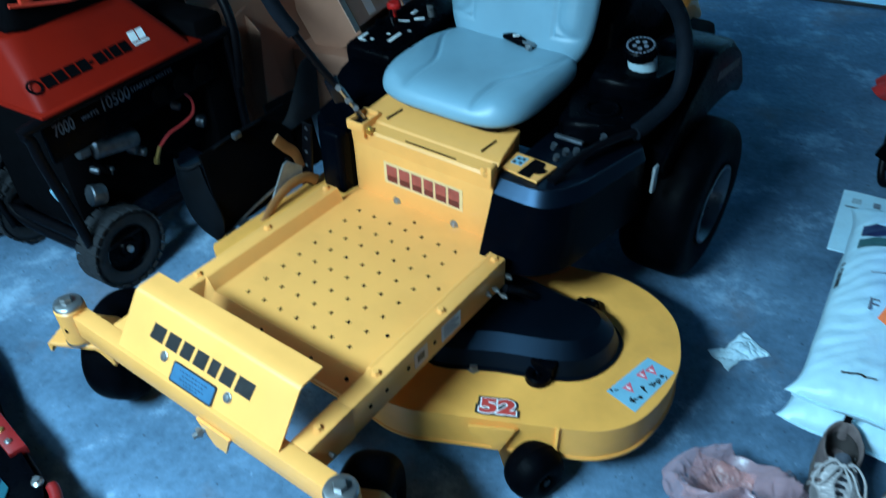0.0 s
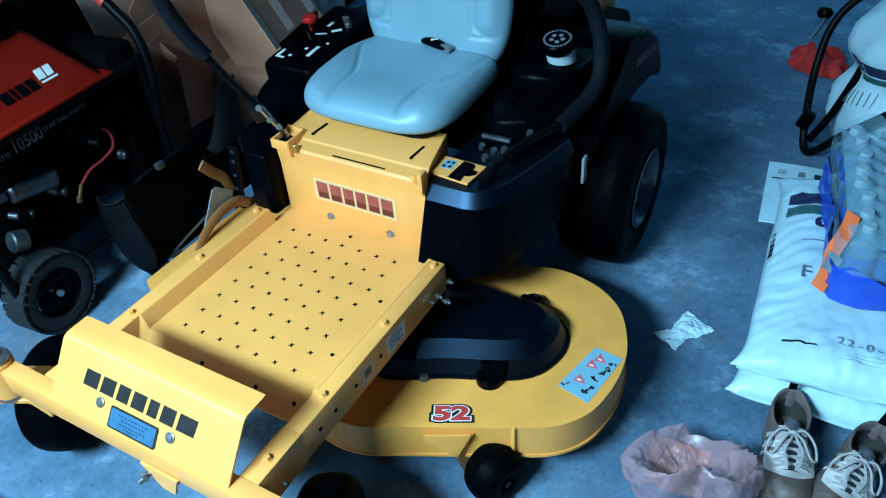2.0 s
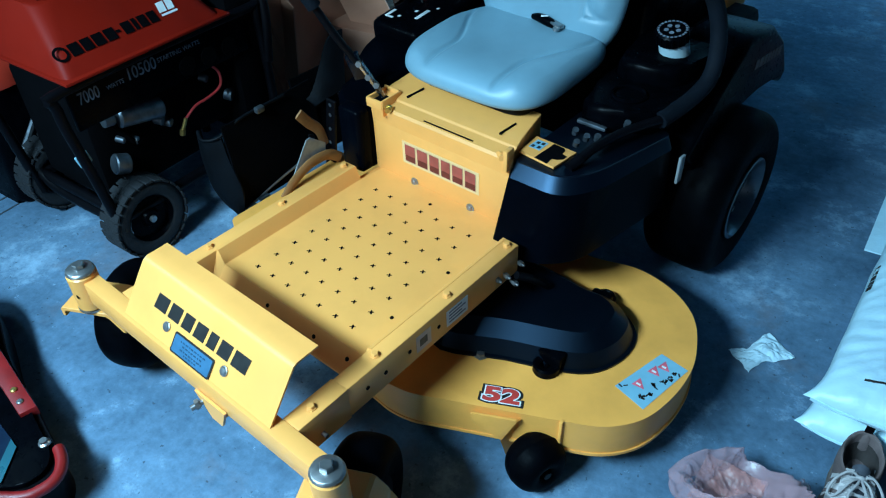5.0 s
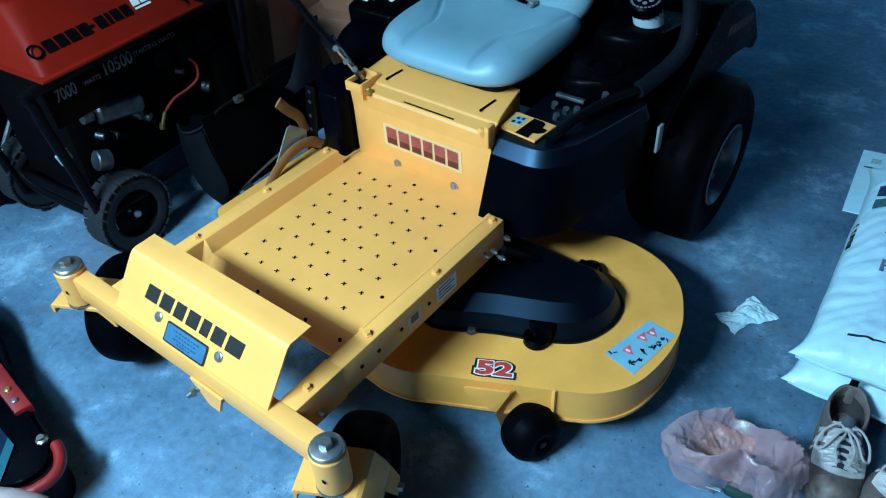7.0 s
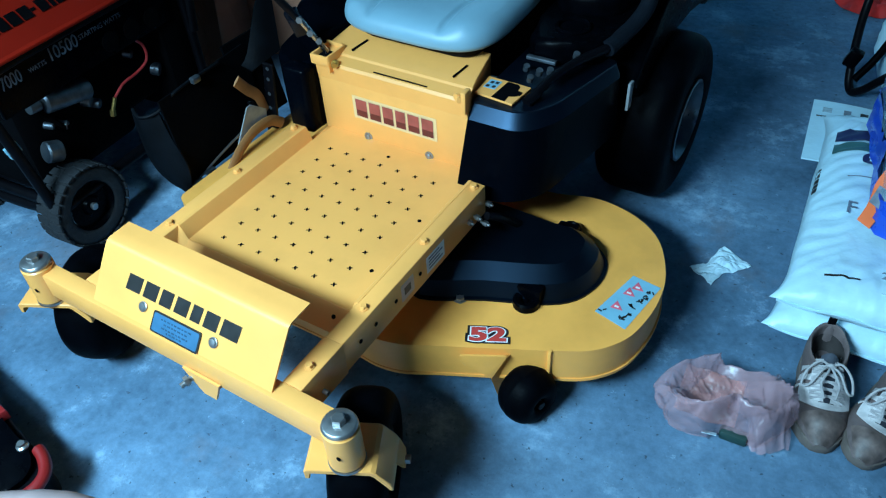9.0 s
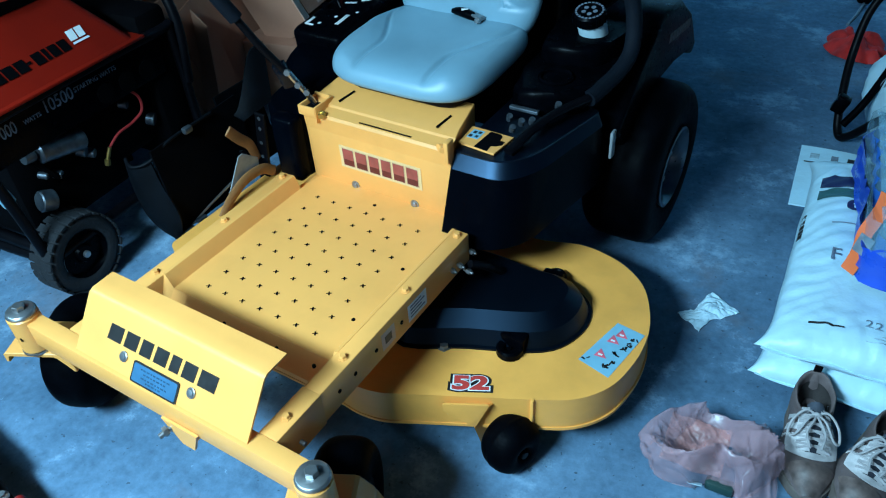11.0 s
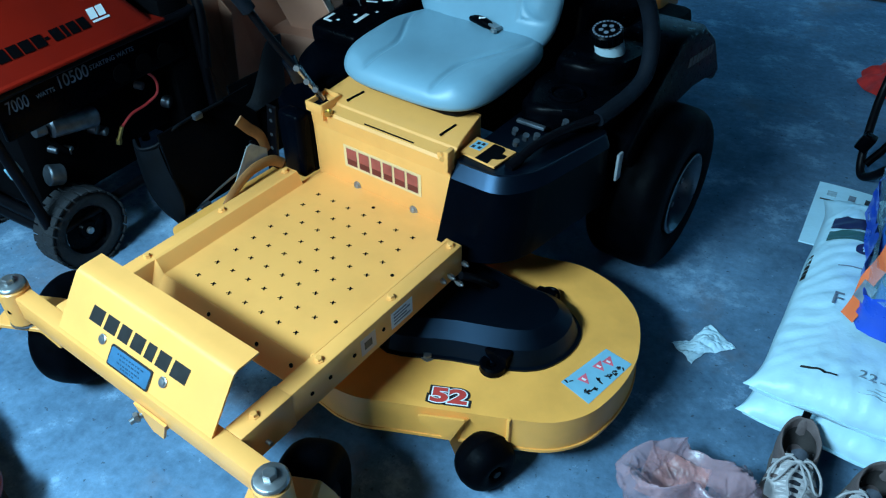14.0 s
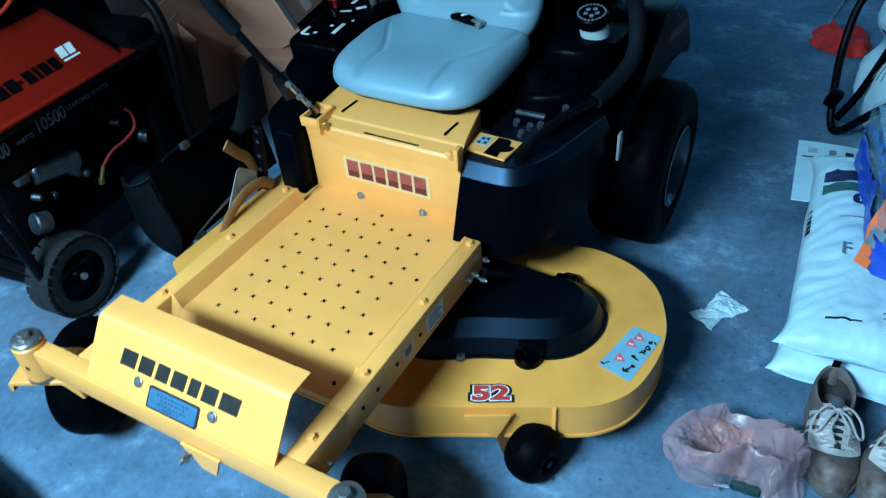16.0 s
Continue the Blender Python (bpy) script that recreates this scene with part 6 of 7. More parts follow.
lathe(bm, [(0.0315, 0.062), (0.0318, 0.062), (0.0318, 0.108), (0.0315, 0.108)], None, 18, close=False)
ME_LABEL = mesh_of("bottle_label", bm, LABEL)
for i in range(6):
    for j in range(8):
        b = new("bottle", ME_BOTTLE)
        b.parent = pack
        b.location = (0.036 + 0.0645 * i, 0.036 + 0.0645 * j, 0.0)
        b.rotation_euler = (radians(random.uniform(-3, 3)), radians(random.uniform(-3, 3)), random.uniform(0, 6))
        for nm, me in (("bottle_cap", ME_CAP), ("bottle_label", ME_LABEL)):
            c = new(nm, me)
            c.parent = b
W, L = 6 * 0.0645 + 0.008, 8 * 0.0645 + 0.008


def wrap(z0, z1, bulge, mat, name, label, out):
    bm = B()
    pts = smooth_outline([(-out, -out), (W * 0.5, -out - 0.004), (W + out, -out), (W + out + 0.004, L * 0.5), (W + out, L + out), (W * 0.5, L + out + 0.004), (-out, L + out), (-out - 0.004, L * 0.5)], 6)
    n = len(pts)
    rows = 7
    grid = [[bm.verts.new((x + bulge * noise.noise(Vector((x * 14, y * 14, k))), y + bulge * noise.noise(Vector((y * 14, x * 14, k + 5))), z0 + (z1 - z0) * k / rows + (0.022 * math.sin(6.3 * i / n * 9) + 0.03 * noise.noise(Vector((x * 9, y * 9, 4)))) * (k == rows))) for i, (x, y) in enumerate(pts)] for k in range(rows + 1)]
    for k in range(rows):
        for i in range(n):
            bm.faces.new([grid[k][i], grid[k][(i + 1) % n], grid[k + 1][(i + 1) % n], grid[k + 1][i]])
    return part(name, bm, mat, pack, label, angle=60)


wrap(0.0, 0.092, 0.014, BLUE_PLASTIC, "blue_film", "deep blue printed film", 0.006)
wrap(0.085, 0.165, 0.012, FILM, "clear_film", "clear film", 0.004)


def film_top(u, v):
    x, y = (W + 0.004) * u, (L + 0.004) * v
    dome = 0.5 + 0.5 * math.cos(2 * math.pi * (x - 0.036) / 0.0645) * math.cos(2 * math.pi * (y - 0.036) / 0.0645)
    edge = min(1.0, 9 * min(u, 1 - u), 12 * min(v, 1 - v))
    return (x, y, 0.152 + 0.036 * edge * (0.45 + 0.55 * dome) + 0.008 * noise.noise(Vector((x * 22, y * 22, 1))))


bm = B()
sheet(bm, film_top, 48, 64, 0.0006)
part("top_film", bm, FILM, pack, "clear film stretched over the bottle caps", angle=60)
bm = B()
sheet(bm, lambda u, v: (-0.046 + 0.036 * v + 0.026 * u + 0.004 * math.sin(9 * v), 0.030 + 0.070 * v - 0.026 * u, 0.004 + 0.170 * v + 0.006 * math.sin(7 * v)), 5, 12, 0.0012)
part("orange_label", bm, material("orange_film_print", (0.95, 0.17, 0.05), 0.35, vary=0.08), pack, "orange printed patch")
bm = B()
sheet(bm, lambda u, v: (-0.036 + 0.012 * v + 0.026 * u, 0.036 + 0.020 * v - 0.028 * u, 0.055 + 0.035 * v), 3, 3, 0.001)
part("label_print", bm, GREY_MARK, pack)
bm = B()
sheet(bm, lambda u, v: (0.17 + 0.14 * u, 0.08 + 0.20 * v, 0.190 + 0.012 * math.sin(5 * u + 4 * v)), 8, 8, 0.001)
part("top_print", bm, BLUE_PLASTIC, pack, "blue printed film on top")
bm = B()
sheet(bm, lambda u, v: (0.16 + 0.15 * u, 0.05 + 0.035 * v, 0.192 + 0.010 * math.sin(5 * u)), 8, 3, 0.001)
part("top_print", bm, bpy.data.materials["orange_film_print"], pack)

# ---- tall sack with a knotted neck, black hose loop and a red cloth behind it ----
tall = thing("tall_sack", pose(1.235, 1.56, 0, 0, 0, 10), "upright white plastic sack with navy and green print", "sack")
bm = B()
def tall_r(z, a):
    prof = ((0.0, 0.230), (0.10, 0.258), (0.20, 0.252), (0.275, 0.220), (0.300, 0.224), (0.36, 0.258), (0.42, 0.250), (0.50, 0.205), (0.56, 0.135), (0.60, 0.085), (0.64, 0.090))
    k = next((a[1] + (b[1] - a[1]) * (z - a[0]) / (b[0] - a[0]) for a, b in zip(prof, prof[1:]) if z <= b[0] + 1e-9), 0.07)
    return k * (1 + 0.09 * noise.noise(Vector((2.5 * math.cos(a), 2.5 * math.sin(a), 6 * z))) + 0.04 * noise.noise(Vector((6 * math.cos(a), 6 * math.sin(a), 14 * z))))
rings = []
for k in range(25):
    z = 0.64 * k / 24
    rings.append([bm.verts.new((tall_r(z, a) * math.cos(a) * 1.15, tall_r(z, a) * math.sin(a) * 0.85, z + 0.01)) for a in (2 * math.pi * i / 56 for i in range(56))])
for a, b in zip(rings, rings[1:]):
    for i in range(56):
        bm.faces.new([a[i], a[(i + 1) % 56], b[(i + 1) % 56], b[i]])
bm.faces.new(rings[0][::-1])
bm.faces.new(rings[-1])
part("sack_body", bm, BAG_WHITE, tall, angle=70)
for z0, z1, mat, a0, a1 in ((0.312, 0.352, NAVY, 192, 290), (0.284, 0.304, GREEN_PRINT, 205, 290)):
    bm = B()
    sheet(bm, lambda u, v: (1.012 * tall_r(z0 + (z1 - z0) * v, radians(a0 + (a1 - a0) * u)) * math.cos(radians(a0 + (a1 - a0) * u)) * 1.15, 1.012 * tall_r(z0 + (z1 - z0) * v, radians(a0 + (a1 - a0) * u)) * math.sin(radians(a0 + (a1 - a0) * u)) * 0.85, z0 + (z1 - z0) * v + 0.01), 12, 4, 0.002)
    part("printed_band", bm, mat, tall)
for k in range(9):
    bm = B()
    a = radians(188 + 4.5 * k)
    z = 0.185 + 0.003 * k
    sheet(bm, lambda u, v: (1.012 * tall_r(z + 0.05 * v, a + 0.014 * u) * math.cos(a + 0.014 * u) * 1.15, 1.012 * tall_r(z + 0.05 * v, a + 0.014 * u) * math.sin(a + 0.014 * u) * 0.85, z + 0.05 * v + 0.01), 2, 4, 0.0015)
    part("print_stroke", bm, GREY_MARK, tall)

loop = thing("black_hose", pose(0, 0, 0), "black rubber hose looped beside the upright sack", "hose")
bm = B()
tube(bm, [(1.30, 1.24, 0.42), (1.16, 1.27, 0.30), (1.02, 1.30, 0.16), (0.930, 1.36, 0.035), (0.895, 1.40, 0.03), (0.875, 1.46, 0.12), (0.862, 1.56, 0.24), (0.875, 1.62, 0.38), (0.93, 1.66, 0.47), (1.02, 1.68, 0.52)], 0.014, seg=10, smooth=8)
part("hose", bm, BLACK_PAINT, loop)
bm = B()
tube(bm, [(0.905, 1.385, 0.06), (0.95, 1.43, 0.14), (1.00, 1.46, 0.30), (1.02, 1.50, 0.40)], 0.013, seg=10, smooth=6)
part("strap", bm, RUBBER, loop)
bm = B()
box(bm, -0.022, 0.022, -0.022, 0.022, -0.03, 0.03, 0.006, m=pose(0.880, 1.43, 0.115, 0, 20, 0))
part("clamp", bm, BLACK_PLASTIC, loop)
pack_b = thing("backpack", pose(1.22, 1.95, 0, 0, 0, 20), "black backpack standing behind the upright sack", "backpack")
bm = B()
pillow(bm, 0.20, 0.34, 0.10, 0.12, 3.2, lambda x, y: 0.012 * math.sin(7 * x) * math.sin(5 * y), pose(0, 0, 0.34, 82), 18, 60)
part("pack_body", bm, material("black_nylon", (0.018, 0.02, 0.022), 0.7, vary=0.2, scale=30, bump=0.3, bump_scale=200), pack_b)
bm = B()
tube(bm, [(-0.08, -0.11, 0.62), (-0.10, -0.16, 0.5), (-0.09, -0.15, 0.30), (-0.07, -0.11, 0.16)], 0.016, seg=8)
part("pack_strap", bm, BLACK_PAINT, pack_b)

bm = B()
def rag_at(u, v):
    a = 2 * math.pi * u
    edge = 0.112 + 0.009 * math.sin(9 * a) + 0.007 * math.sin(4 * a + 1)
    r = edge * v
    return (r * math.cos(a), r * math.sin(a) * 1.25, 0.006 + 0.075 * (1 - v ** 3) * (0.6 + 0.7 * noise.noise(Vector((r * 20 * math.cos(a), r * 20 * math.sin(a), 2)))) + 0.006 * math.sin(9 * a) * v)
sheet(bm, rag_at, 56, 8, 0.003)
solid("red_cloth", bm, material("red_cloth", (0.60, 0.02, 0.015), 0.7, vary=0.15, scale=25, bump=0.3, bump_scale=60), pose(0.835, 2.16, 0.0, 0, 0, 30), "crumpled scalloped red cloth lying on the floor", "cloth")

# ---- thin stake with a black knob on the floor before the door ----
stake = thing("stake", pose(0.79, 2.66, 0, 0, 0, -5.5), "thin pale stake with a black knob lying on the floor", "stake")
bm = B()
tube(bm, [(0, 0.0, 0.012), (0.004, -0.13, 0.008), (0, -0.26, 0.006)], 0.006, seg=8)
part("rod", bm, GREY_MARK, stake)
bm = B()
lathe(bm, [(0, -0.03), (0.022, -0.022), (0.030, 0), (0.022, 0.022), (0, 0.03)], pose(-0.008, 0.03, 0.028) @ Matrix.Diagonal((1.3, 1, 0.9, 1)), 16)
part("knob", bm, BLACK_PLASTIC, stake)

# ---- crumpled tissue on the floor ----
bm = B()
def tissue(u, v):
    x, y = 0.138 * (u - 0.5), (0.048 + 0.058 * abs(u - 0.36)) * (v - 0.5) * 1.15
    x += 0.006 * noise.noise(Vector((u * 4, v * 4, 2)))
    y += 0.006 * noise.noise(Vector((u * 4, v * 4, 5)))
    crease = 0.011 * abs(noise.noise(Vector((u * 3.4 + v, v * 2.4, 8)))) + 0.005 * abs(noise.noise(Vector((u * 9, v * 7 + u * 3, 3)))) + 0.0012 * abs(noise.noise(Vector((u * 19, v * 14, 6)))) + 0.007 * math.exp(-((u - 0.36) / 0.10) ** 2) * (1 - abs(2 * v - 1))
    return (x, y, 0.002 + crease + 0.010 * math.sin(math.pi * u) * math.sin(math.pi * v))
sheet(bm, tissue, 64, 30, 0.0010)
solid("tissue", bm, PAPER, pose(0.768, 0.330, 0.0, 0, 0, 62), "crumpled white paper tissue on the concrete floor", "tissue", angle=20)

# ---- pair of worn sneakers ----
LEATHER = material("scuffed_white_leather", (0.62, 0.57, 0.56), 0.6, vary=0.2, scale=25, bump=0.15, bump_scale=150, stain=0.6, stain_scale=18)
SUEDE = material("worn_grey_brown_mesh", (0.13, 0.092, 0.088), 0.85, vary=0.2, scale=30, bump=0.35, bump_scale=260, stain=0.35, stain_scale=15)
SOLE = material("dirty_rubber_sole", (0.13, 0.10, 0.085), 0.7, vary=0.2, scale=20, bump=0.2, bump_scale=120, stain=0.4, stain_scale=20)
TONGUE = material("slate_tongue_fabric", (0.055, 0.062, 0.080), 0.85, vary=0.25, scale=30, bump=0.3, bump_scale=220)
LACE = material("grey_white_lace", (0.40, 0.37, 0.37), 0.8, vary=0.1, scale=50)
EYELET = material("navy_black_tongue", (0.012, 0.014, 0.022), 0.8, vary=0.2, scale=30, bump=0.2, bump_scale=200)
LINING = material("dark_grey_lining", (0.030, 0.022, 0.020), 0.9, vary=0.2, scale=30, bump=0.3, bump_scale=200)
TOECAP = material("scuffed_brown_toe", (0.12, 0.082, 0.072), 0.55, vary=0.6, scale=26, bump=0.15, bump_scale=120, dark=(0.045, 0.030, 0.026), stain=0.6, stain_scale=24)



def half_width(t):
    return 0.042 + 0.012 * smoothstep(0.30, 0.66, t) - 0.013 * smoothstep(0.74, 1.0, t) - 0.004 * math.sin(math.pi * smoothstep(0.1, 0.6, t))


def foot_outline(scale, n=36):
    pts = []
    for k in range(n):
        a = 2 * math.pi * k / n
        t = 0.5 - 0.5 * math.cos(a)
        e = (abs(math.sin(a))) ** 0.62 * (1 if math.sin(a) >= 0 else -1)
        pts.append((scale * half_width(t) * e, 0.288 * t))
    return pts


def upper_height(t):
    return (0.090 - 0.018 * smoothstep(0.05, 0.35, t) - 0.032 * smoothstep(0.35, 0.74, t)) * max(0.02, 1 - smoothstep(0.78, 1.0, t) ** 2) ** 0.6


def shoe(m, label):
    """Heel at the local origin, toe along +y."""
    s = thing("sneaker", m, label, "shoe", "pair of sneakers")
    bm = B()
    prism(bm, foot_outline(1.08), 0.0, 0.026, 0.005, 2)
    part("sole", bm, SOLE, s)

    def skin(u, v, grow=0.0):
        t = 0.02 + 0.979 * u
        w = (half_width(t) + grow) * (math.sin(math.pi * min(1, max(0.02, t * 0.985 + 0.0075))) ** 0.38)
        a = math.pi * v
        h = upper_height(t) + grow
        return Vector((-w * math.cos(a) * (1 - 0.18 * math.sin(a)), 0.288 * t, 0.022 + h * math.sin(a) ** 0.75))

    def hole(p, t):
        k = (1 - smoothstep(0.34, 0.46, t)) * smoothstep(0.03, 0.09, t)
        inside = 1 - smoothstep(0.60, 0.85, abs(p.x) / (half_width(t)))
        return k * inside

    def body(u, v):
        p = skin(u, v)
        t = p.y / 0.288
        k = hole(p, t)
        p.z = p.z * (1 - k) + min(p.z, 0.055) * k
        return p

    bm = B()
    sheet(bm, body, 44, 30, 0.002)
    part("upper", bm, SUEDE, s, "grey-brown mesh upper", angle=60)
    bm = B()
    sheet(bm, lambda u, v: skin(0.46 + 0.30 * u - 0.10 * (2 * v - 1) ** 2 * u, 0.14 + 0.72 * v, 0.0022), 10, 16, 0.002)
    part("vamp", bm, LEATHER, s, "scuffed white leather panel")
    for a, b in ((0.06, 0.20), (0.80, 0.94)):
        bm = B()
        sheet(bm, lambda u, v: skin(0.22 + 0.30 * u, a + (b - a) * v, 0.0024) , 10, 10, 0.002)
        part("quarter", bm, LEATHER, s)
    for a, b in ((0.08, 0.30), (0.70, 0.92)):
        for k in range(3):
            bm = B()
            sheet(bm, lambda u, v: skin(0.26 + 0.105 * k + 0.030 * u + (0.06 * v if a < 0.5 else 0.06 * (1 - v)), a + (b - a) * v, 0.0046), 3, 8, 0.0015)
            part("side_stripe", bm, SUEDE, s, "grey-brown overlay stripe")
    bm = B()
    sheet(bm, lambda u, v: skin(0.78 + 0.22 * u, 0.10 + 0.80 * v, 0.0024), 10, 14, 0.002)
    part("toe_cap", bm, TOECAP, s, "scuffed brown toe")
    for a, b in ((0.27, 0.40), (0.60, 0.73)):
        bm = B()
        sheet(bm, lambda u, v: skin(0.42 + 0.28 * u, a + (b - a) * v + (0.06 if a < 0.5 else -0.06) * u, 0.0058), 10, 4, 0.002)
        stay = part("eyestay", bm, LEATHER, s, "white eyelet strip")
        for k in range(6):
            p = skin(0.36 + 0.057 * k, (0.375 if a < 0.5 else 0.625) + (0.05 if a < 0.5 else -0.05) * k / 6, 0.0066)
            bm = B()
            lathe(bm, [(0, 0), (0.0036, 0), (0.0036, 0.0012), (0, 0.0014)], Matrix.Translation(p), 8)
            part("eyelet", bm, EYELET, stay)
    bm = B()
    sheet(bm, lambda u, v: skin(0.34 + 0.36 * u, 0.40 + 0.20 * v, 0.0022 + 0.0045 * (1 - u)), 10, 6, 0.003)
    part("tongue", bm, EYELET, s)
    bm = B()
    lathe(bm, [(0, 0.0), (0.6, 0.0), (0.95, 0.02), (1.0, 0.034)], pose(0, 0.070, 0.056) @ Matrix.Diagonal((0.030, 0.055, 1, 1)), 24, close=False)
    part("lining", bm, LINING, s, "dark lining")
    bm = B()
    PAD = [(1.17, -0.048), (1.20, -0.026), (1.17, -0.010), (1.12, 0.002), (1.05, 0.005), (0.97, 0.002), (0.91, -0.010), (0.86, -0.045)]

    def pad(u, v):
        a = 2 * math.pi * u
        k = v * (len(PAD) - 1)
        i = min(int(k), len(PAD) - 2)
        g, h = (PAD[i][j] * (1 - k + i) + PAD[i + 1][j] * (k - i) for j in (0, 1))
        dip = 0.024 * max(0, math.sin(a)) + 0.012 * abs(math.cos(a)) ** 2
        w = 0.0015 * noise.noise(Vector((math.cos(a) * 3, math.sin(a) * 3, v * 3)))
        return (0.0335 * g * math.cos(a) + w, 0.066 + 0.058 * g * math.sin(a) + w, 0.110 + h - dip)

    sheet(bm, pad, 40, 14, 0.0)
    part("collar", bm, SUEDE, s)
    bm = B()
    sheet(bm, lambda u, v: (-0.0075 + 0.015 * u, 0.004 + 0.004 * v, 0.085 + 0.068 * v), 2, 6, 0.003)
    part("heel_tab", bm, BLACK_PAINT, s, "black pull tab")
    bm = B()
    sheet(bm, lambda u, v: skin(0.33 + 0.12 * u, 0.38 + 0.24 * v, 0.003) + Vector((0, 0, 0.012 * (1 - u) - 0.008 * (2 * v - 1) ** 2)), 6, 10, 0.004)
    part("tongue_top", bm, TONGUE, s, "padded slate tongue")
    for i in range(6):
        t = 0.36 + 0.055 * i
        for sg in (1, -1):
            bm = B()
            p = [skin(t + 0.045 * f, 0.5 + sg * (0.20 - 0.40 * f), 0.0095) for f in (0, 0.5, 1)]
            tube(bm, p, 0.0028, seg=6, smooth=4)
            part("lace", bm, LACE, s)
    c = skin(0.44, 0.5, 0.014)
    for sg in (1, -1):
        bm = B()
        tube(bm, [c, c + Vector((sg * 0.020, -0.004, 0.006)), c + Vector((sg * 0.040, 0.014, -0.010)), c + Vector((sg * 0.046, 0.038, -0.030)), c + Vector((sg * 0.034, 0.044, -0.022)), c + Vector((sg * 0.016, 0.018, 0.002)), c], 0.0026, seg=6, smooth=6)
        part("lace_loop", bm, LACE, s)
        bm = B()
        tube(bm, [c, c + Vector((sg * 0.006, 0.022, 0.003)), c + Vector((sg * 0.016, 0.048, -0.006)), c + Vector((sg * 0.010, 0.082, -0.014))], 0.0026, seg=6, smooth=6)
        part("lace_end", bm, LACE, s)
    bm = B()
    tube(bm, [c + Vector((-0.007, 0, -0.001)), c + Vector((0, 0.002, 0.004)), c + Vector((0.007, 0, -0.001))], 0.0048, seg=8)
    part("lace_knot", bm, LACE, s)
    return s


shoe(pose(1.053, 0.137, 0.0, 0, 0, 192) @ Matrix.Diagonal((1.10, 0.96, 1.08, 1)), "worn white and grey-brown sneaker with grey laces on the floor")
shoe(pose(1.222, 0.124, 0.006, 0, -9, 171) @ Matrix.Diagonal((1.07, 0.90, 1.0, 1)), "worn sneaker with scuffed brown toe and loose laces")

# ---- thin pink plastic bag ----
PINK = material("thin_pink_plastic", (0.58, 0.36, 0.40), 0.24, vary=0.10, scale=14, bump=0.45, bump_scale=45, stain=0.2, stain_scale=9, alpha=0.28)
PINK_DEEP = material("deep_pink_plastic", (0.60, 0.27, 0.25), 0.42, vary=0.25, scale=22, bump=0.5, bump_scale=45, alpha=0.42)
pink = thing("plastic_bag", pose(0.903, -0.140, 0, 0, 0, 4), "crumpled pink plastic carrier bag with an open mouth", "plastic bag")


def bag_at(u, v):
    a = 2 * math.pi * u
    notch = 1 - 0.42 * math.exp(-((a - radians(283)) / 0.30) ** 2)
    rx = 0.117 * (1 + 0.11 * math.sin(2 * a + 0.6) + 0.02 * math.sin(5 * a))
    ry = 0.084 * notch * (1 + 0.14 * math.sin(3 * a + 2) + 0.012 * math.sin(7 * a))
    f = 1.0 if v < 0.62 else 1.0 - 0.40 * smoothstep(0.62, 1.0, v)
    up = smoothstep(0.0, 0.62, v)
    h = 0.105 * (1 + 0.30 * math.sin(a + 2.4) + 0.11 * math.sin(3 * a + 0.4))
    z = 0.004 + h * up - (0.5 * h) * smoothstep(0.66, 1.0, v)
    n = 0.016 * noise.noise(Vector((math.cos(a) * 1.9, math.sin(a) * 1.9, v * 2.5))) + 0.009 * noise.noise(Vector((math.cos(a) * 2.8 + v * 3, math.sin(a) * 2.8, v * 5 + 6))) + 0.003 * abs(noise.noise(Vector((math.cos(a) * 6, math.sin(a) * 8, v * 5)))) 
    warp = noise.noise(Vector((math.cos(a) * 2, math.sin(a) * 2, v * 3 + 3)))
    n += 0.0040 * (1 - abs(math.sin(11 * a + 5 * warp + 2 * v))) ** 2 + 0.002 * (1 - abs(math.sin(9 * v + 4 * warp + 3 * a))) ** 2
    n *= 1 - 0.45 * smoothstep(0.45, 1.0, v)
    bulge = 1 + 0.12 * math.sin(math.pi * min(1, v / 0.62))
    return (rx * f * bulge * math.cos(a) + n, ry * f * bulge * math.sin(a) + n * 0.8, max(0.003, z + n * up))


bm = B()
sheet(bm, bag_at, 220, 60, 0.0010)
part("bag_skin", bm, PINK, pink, angle=60)
bm = B()
def inner_at(u, v):
    """Crumpled far wall of the bag seen through its mouth."""
    crease = abs(math.sin(9 * u + 4 * v + 3 * noise.noise(Vector((u * 3, v * 3, 2)))))
    z = 0.016 + 0.046 * v ** 0.7 + 0.008 * noise.noise(Vector((u * 4, v * 4, 1.5))) + 0.004 * (1 - crease) ** 2 + 0.003 * abs(noise.noise(Vector((u * 11, v * 9, 3))))
    return (-0.092 + 0.130 * u, -0.036 + 0.098 * v, z)


sheet(bm, inner_at, 64, 48, 0.0010)
part("inner_fold", bm, PINK_DEEP, pink, "salmon pink inner fold", angle=60)


def lobe_at(u, v):
    """Loose side of the bag that folds over and hangs to the floor."""
    w = noise.noise(Vector((u * 3, v * 3, 7)))
    ridge = (1 - abs(math.sin(8 * u + 2.5 * v + 3 * w))) ** 2
    z = 0.008 + 0.088 * (1 - v ** 2.4) * smoothstep(-0.25, 0.22, v) * (1 - 0.55 * (2 * u - 1) ** 2) + 0.008 * ridge + 0.008 * w
    return (0.026 + 0.052 * v + (0.088 - 0.014 * v) * u + 0.006 * w, 0.096 - 0.160 * v + 0.022 * u - 0.010 * math.sin(5 * u), max(0.003, z))


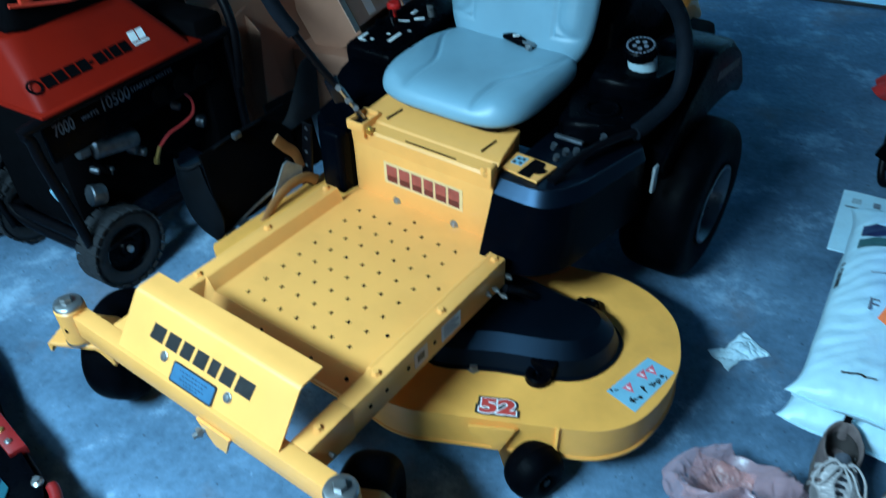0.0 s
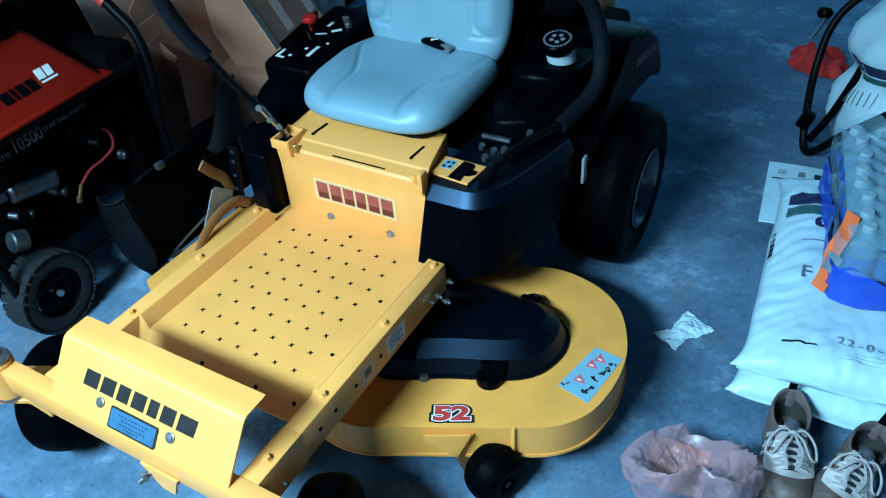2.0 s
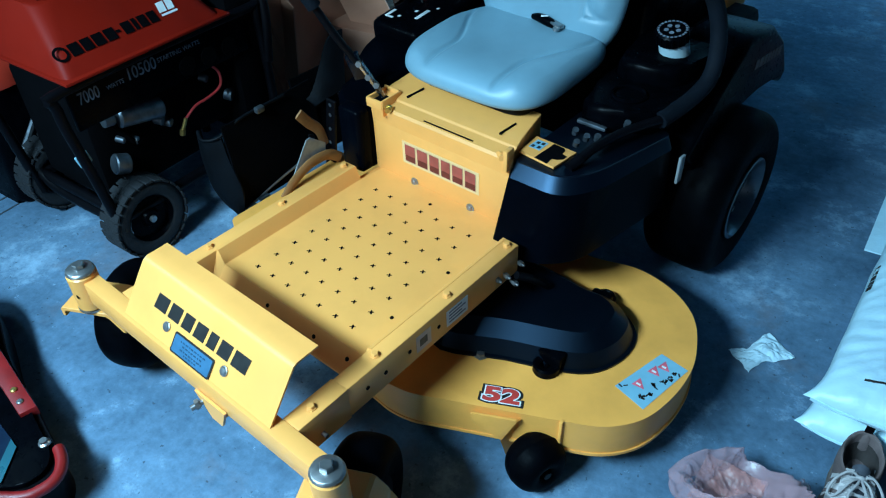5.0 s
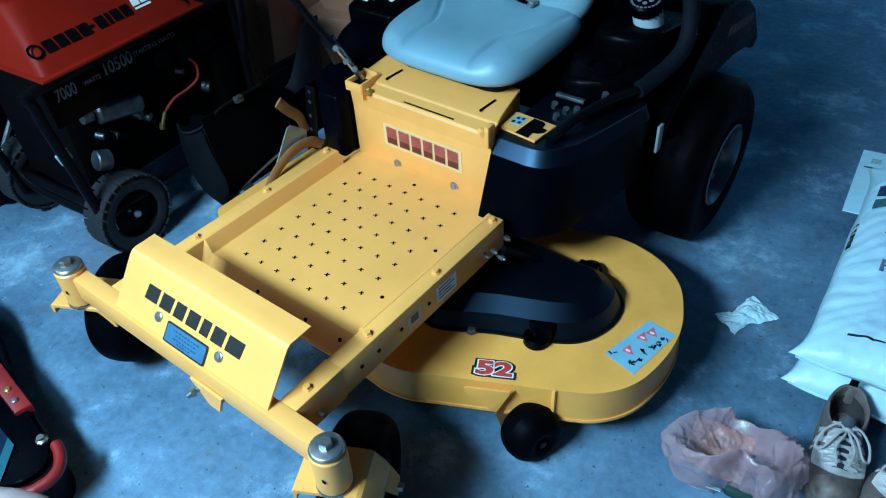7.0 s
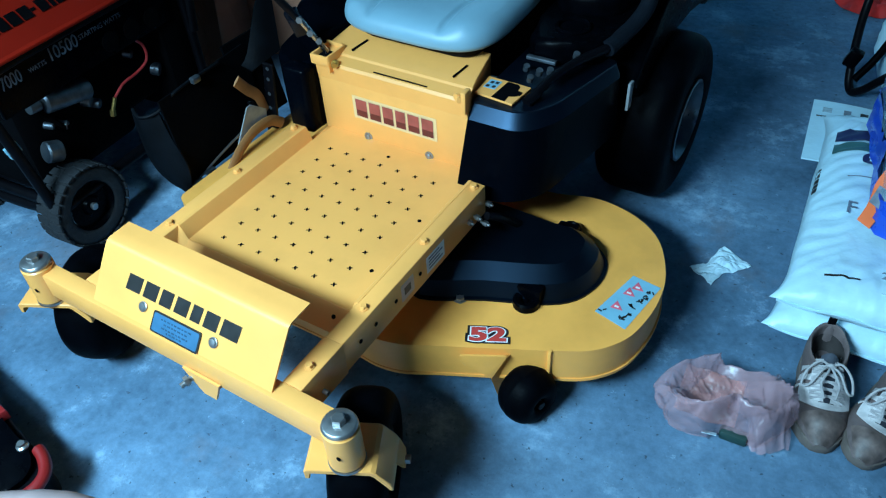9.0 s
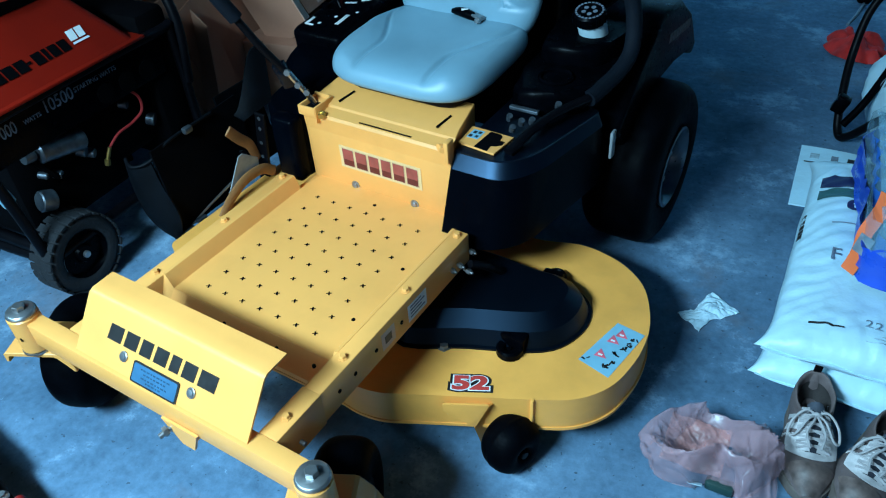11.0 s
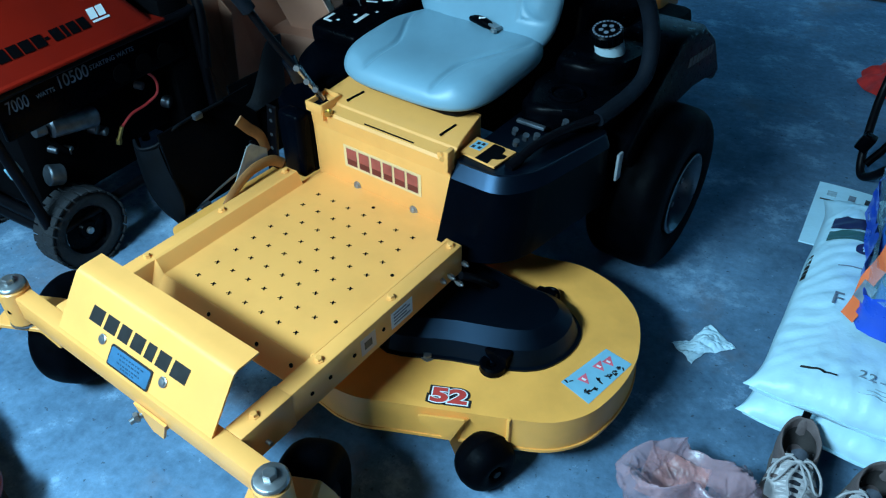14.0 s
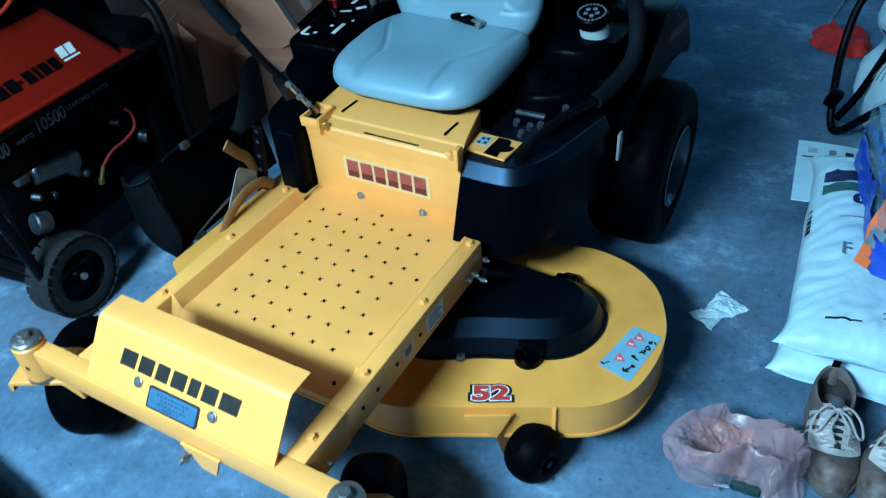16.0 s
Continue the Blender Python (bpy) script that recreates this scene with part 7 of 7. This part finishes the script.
bm = B()
sheet(bm, lobe_at, 48, 56, 0.0010)
part("bag_fold", bm, PINK, pink, angle=60)
bm = B()
sheet(bm, lambda u, v: (-0.022 + 0.030 * u, -0.080 + 0.014 * v, 0.030 + 0.006 * u - 0.010 * v), 5, 3, 0.001)
part("paper_scrap", bm, PAPER, pink)
bm = B()
box(bm, 0.012, 0.070, -0.062, -0.036, 0.003, 0.028, 0.006)
part("dark_content", bm, material("dark_green_plastic", (0.012, 0.04, 0.035), 0.5), pink, "dark green object under the bag")

# ---- red-rimmed black mower deck at the near edge, with a worn panel before it ----
RIM_RED = material("scuffed_red_rim", (0.24, 0.008, 0.008), 0.45, vary=0.12, scale=14, stain=0.3, stain_scale=12)
DECK_BLUE = material("blue_black_deck_panel", (0.004, 0.012, 0.028), 0.25, vary=0.15, scale=20, spec=0.25)
push = thing("push_mower", pose(0, 0, 0), "black push mower deck with a red rolled rim", "push mower")
RIM = [(-1.00, -0.895), (-0.60, -0.936), (-0.44, -0.962), (-0.315, -0.984), (-0.255, -0.996), (-0.216, -1.022), (-0.208, -1.062), (-0.238, -1.112), (-0.40, -1.225), (-0.62, -1.38), (-1.00, -1.56)]
rim_line = smooth_outline(RIM, 6)
CX, CY = -0.62, -1.13
shrink = lambda k: [(CX + (x - CX) * k, CY + (y - CY) * k) for x, y in rim_line]
bm = B()
prism(bm, shrink(0.985), 0.0, 0.102, 0.008, 3)
part("deck_skirt", bm, BLACK_PAINT, push)
bm = B()
prism(bm, shrink(0.93), 0.1025, 0.116, 0.006, 2)
part("deck_top", bm, BLACK_PLASTIC, push)
start = next(k for k, p in enumerate(rim_line) if p[0] > -0.285)
stop = next(k for k, p in enumerate(rim_line) if k > start and p[0] < -0.95)
bm = B()
tube(bm, [(x, y, 0.104) for x, y in rim_line[start:stop]], 0.013, seg=12, smooth=0)
part("red_rim", bm, RIM_RED, push, "red rolled rim")
bm = B()
prism(bm, [(-0.92, -0.905), (-0.405, -0.9665), (-0.412, -1.004), (-0.92, -0.952)], 0.098, 0.128, 0.004, 2)
bar = part("hinge_bar", bm, RIM_RED, push, "red hinge bar")
for x, y in ((-0.445, -0.985), (-0.490, -0.978)):
    bm = B()
    lathe(bm, [(0, 0), (0.008, 0), (0.008, 0.003), (0.005, 0.006), (0, 0.006)], pose(x, y, 0.128), 12)
    part("bar_bolt", bm, BRASS if x < -0.46 else STEEL, bar)
bm = B()
lathe(bm, [(0, 0), (0.013, 0), (0.013, 0.004), (0.008, 0.007), (0.008, 0.013), (0, 0.013)], pose(-0.303, -1.004, 0.1155), 12)
part("deck_bolt", bm, STEEL, push)
bm = B()
prism(bm, [(-0.90, -1.02), (-0.360, -1.045), (-0.300, -1.108), (-0.42, -1.19), (-0.90, -1.40)], 0.1165, 0.119, 0.001, 1)
panel_b = part("deck_panel", bm, DECK_BLUE, push, "blue-black deck panel")
bm = B()
prism(bm, [(-0.368, -1.046), (-0.338, -1.048), (-0.275, -1.112), (-0.302, -1.116)], 0.1195, 0.121)
part("teal_stripe", bm, material("teal_stripe", (0.008, 0.075, 0.10), 0.3), panel_b, "teal stripe")
bm = B()
tube(bm, [(-0.58, -1.37, 0.10), (-0.33, -1.285, 0.24), (0.316, -1.153, 0.672), (0.548, -1.166, 0.822), (0.71, -1.177, 0.92)], 0.018, seg=14, smooth=6)
part("handle_tube", bm, material("worn_pale_handle", (0.24, 0.16, 0.15), 0.6, vary=0.15, scale=12, stain=0.4, stain_scale=6), push, "worn pale handle tube")
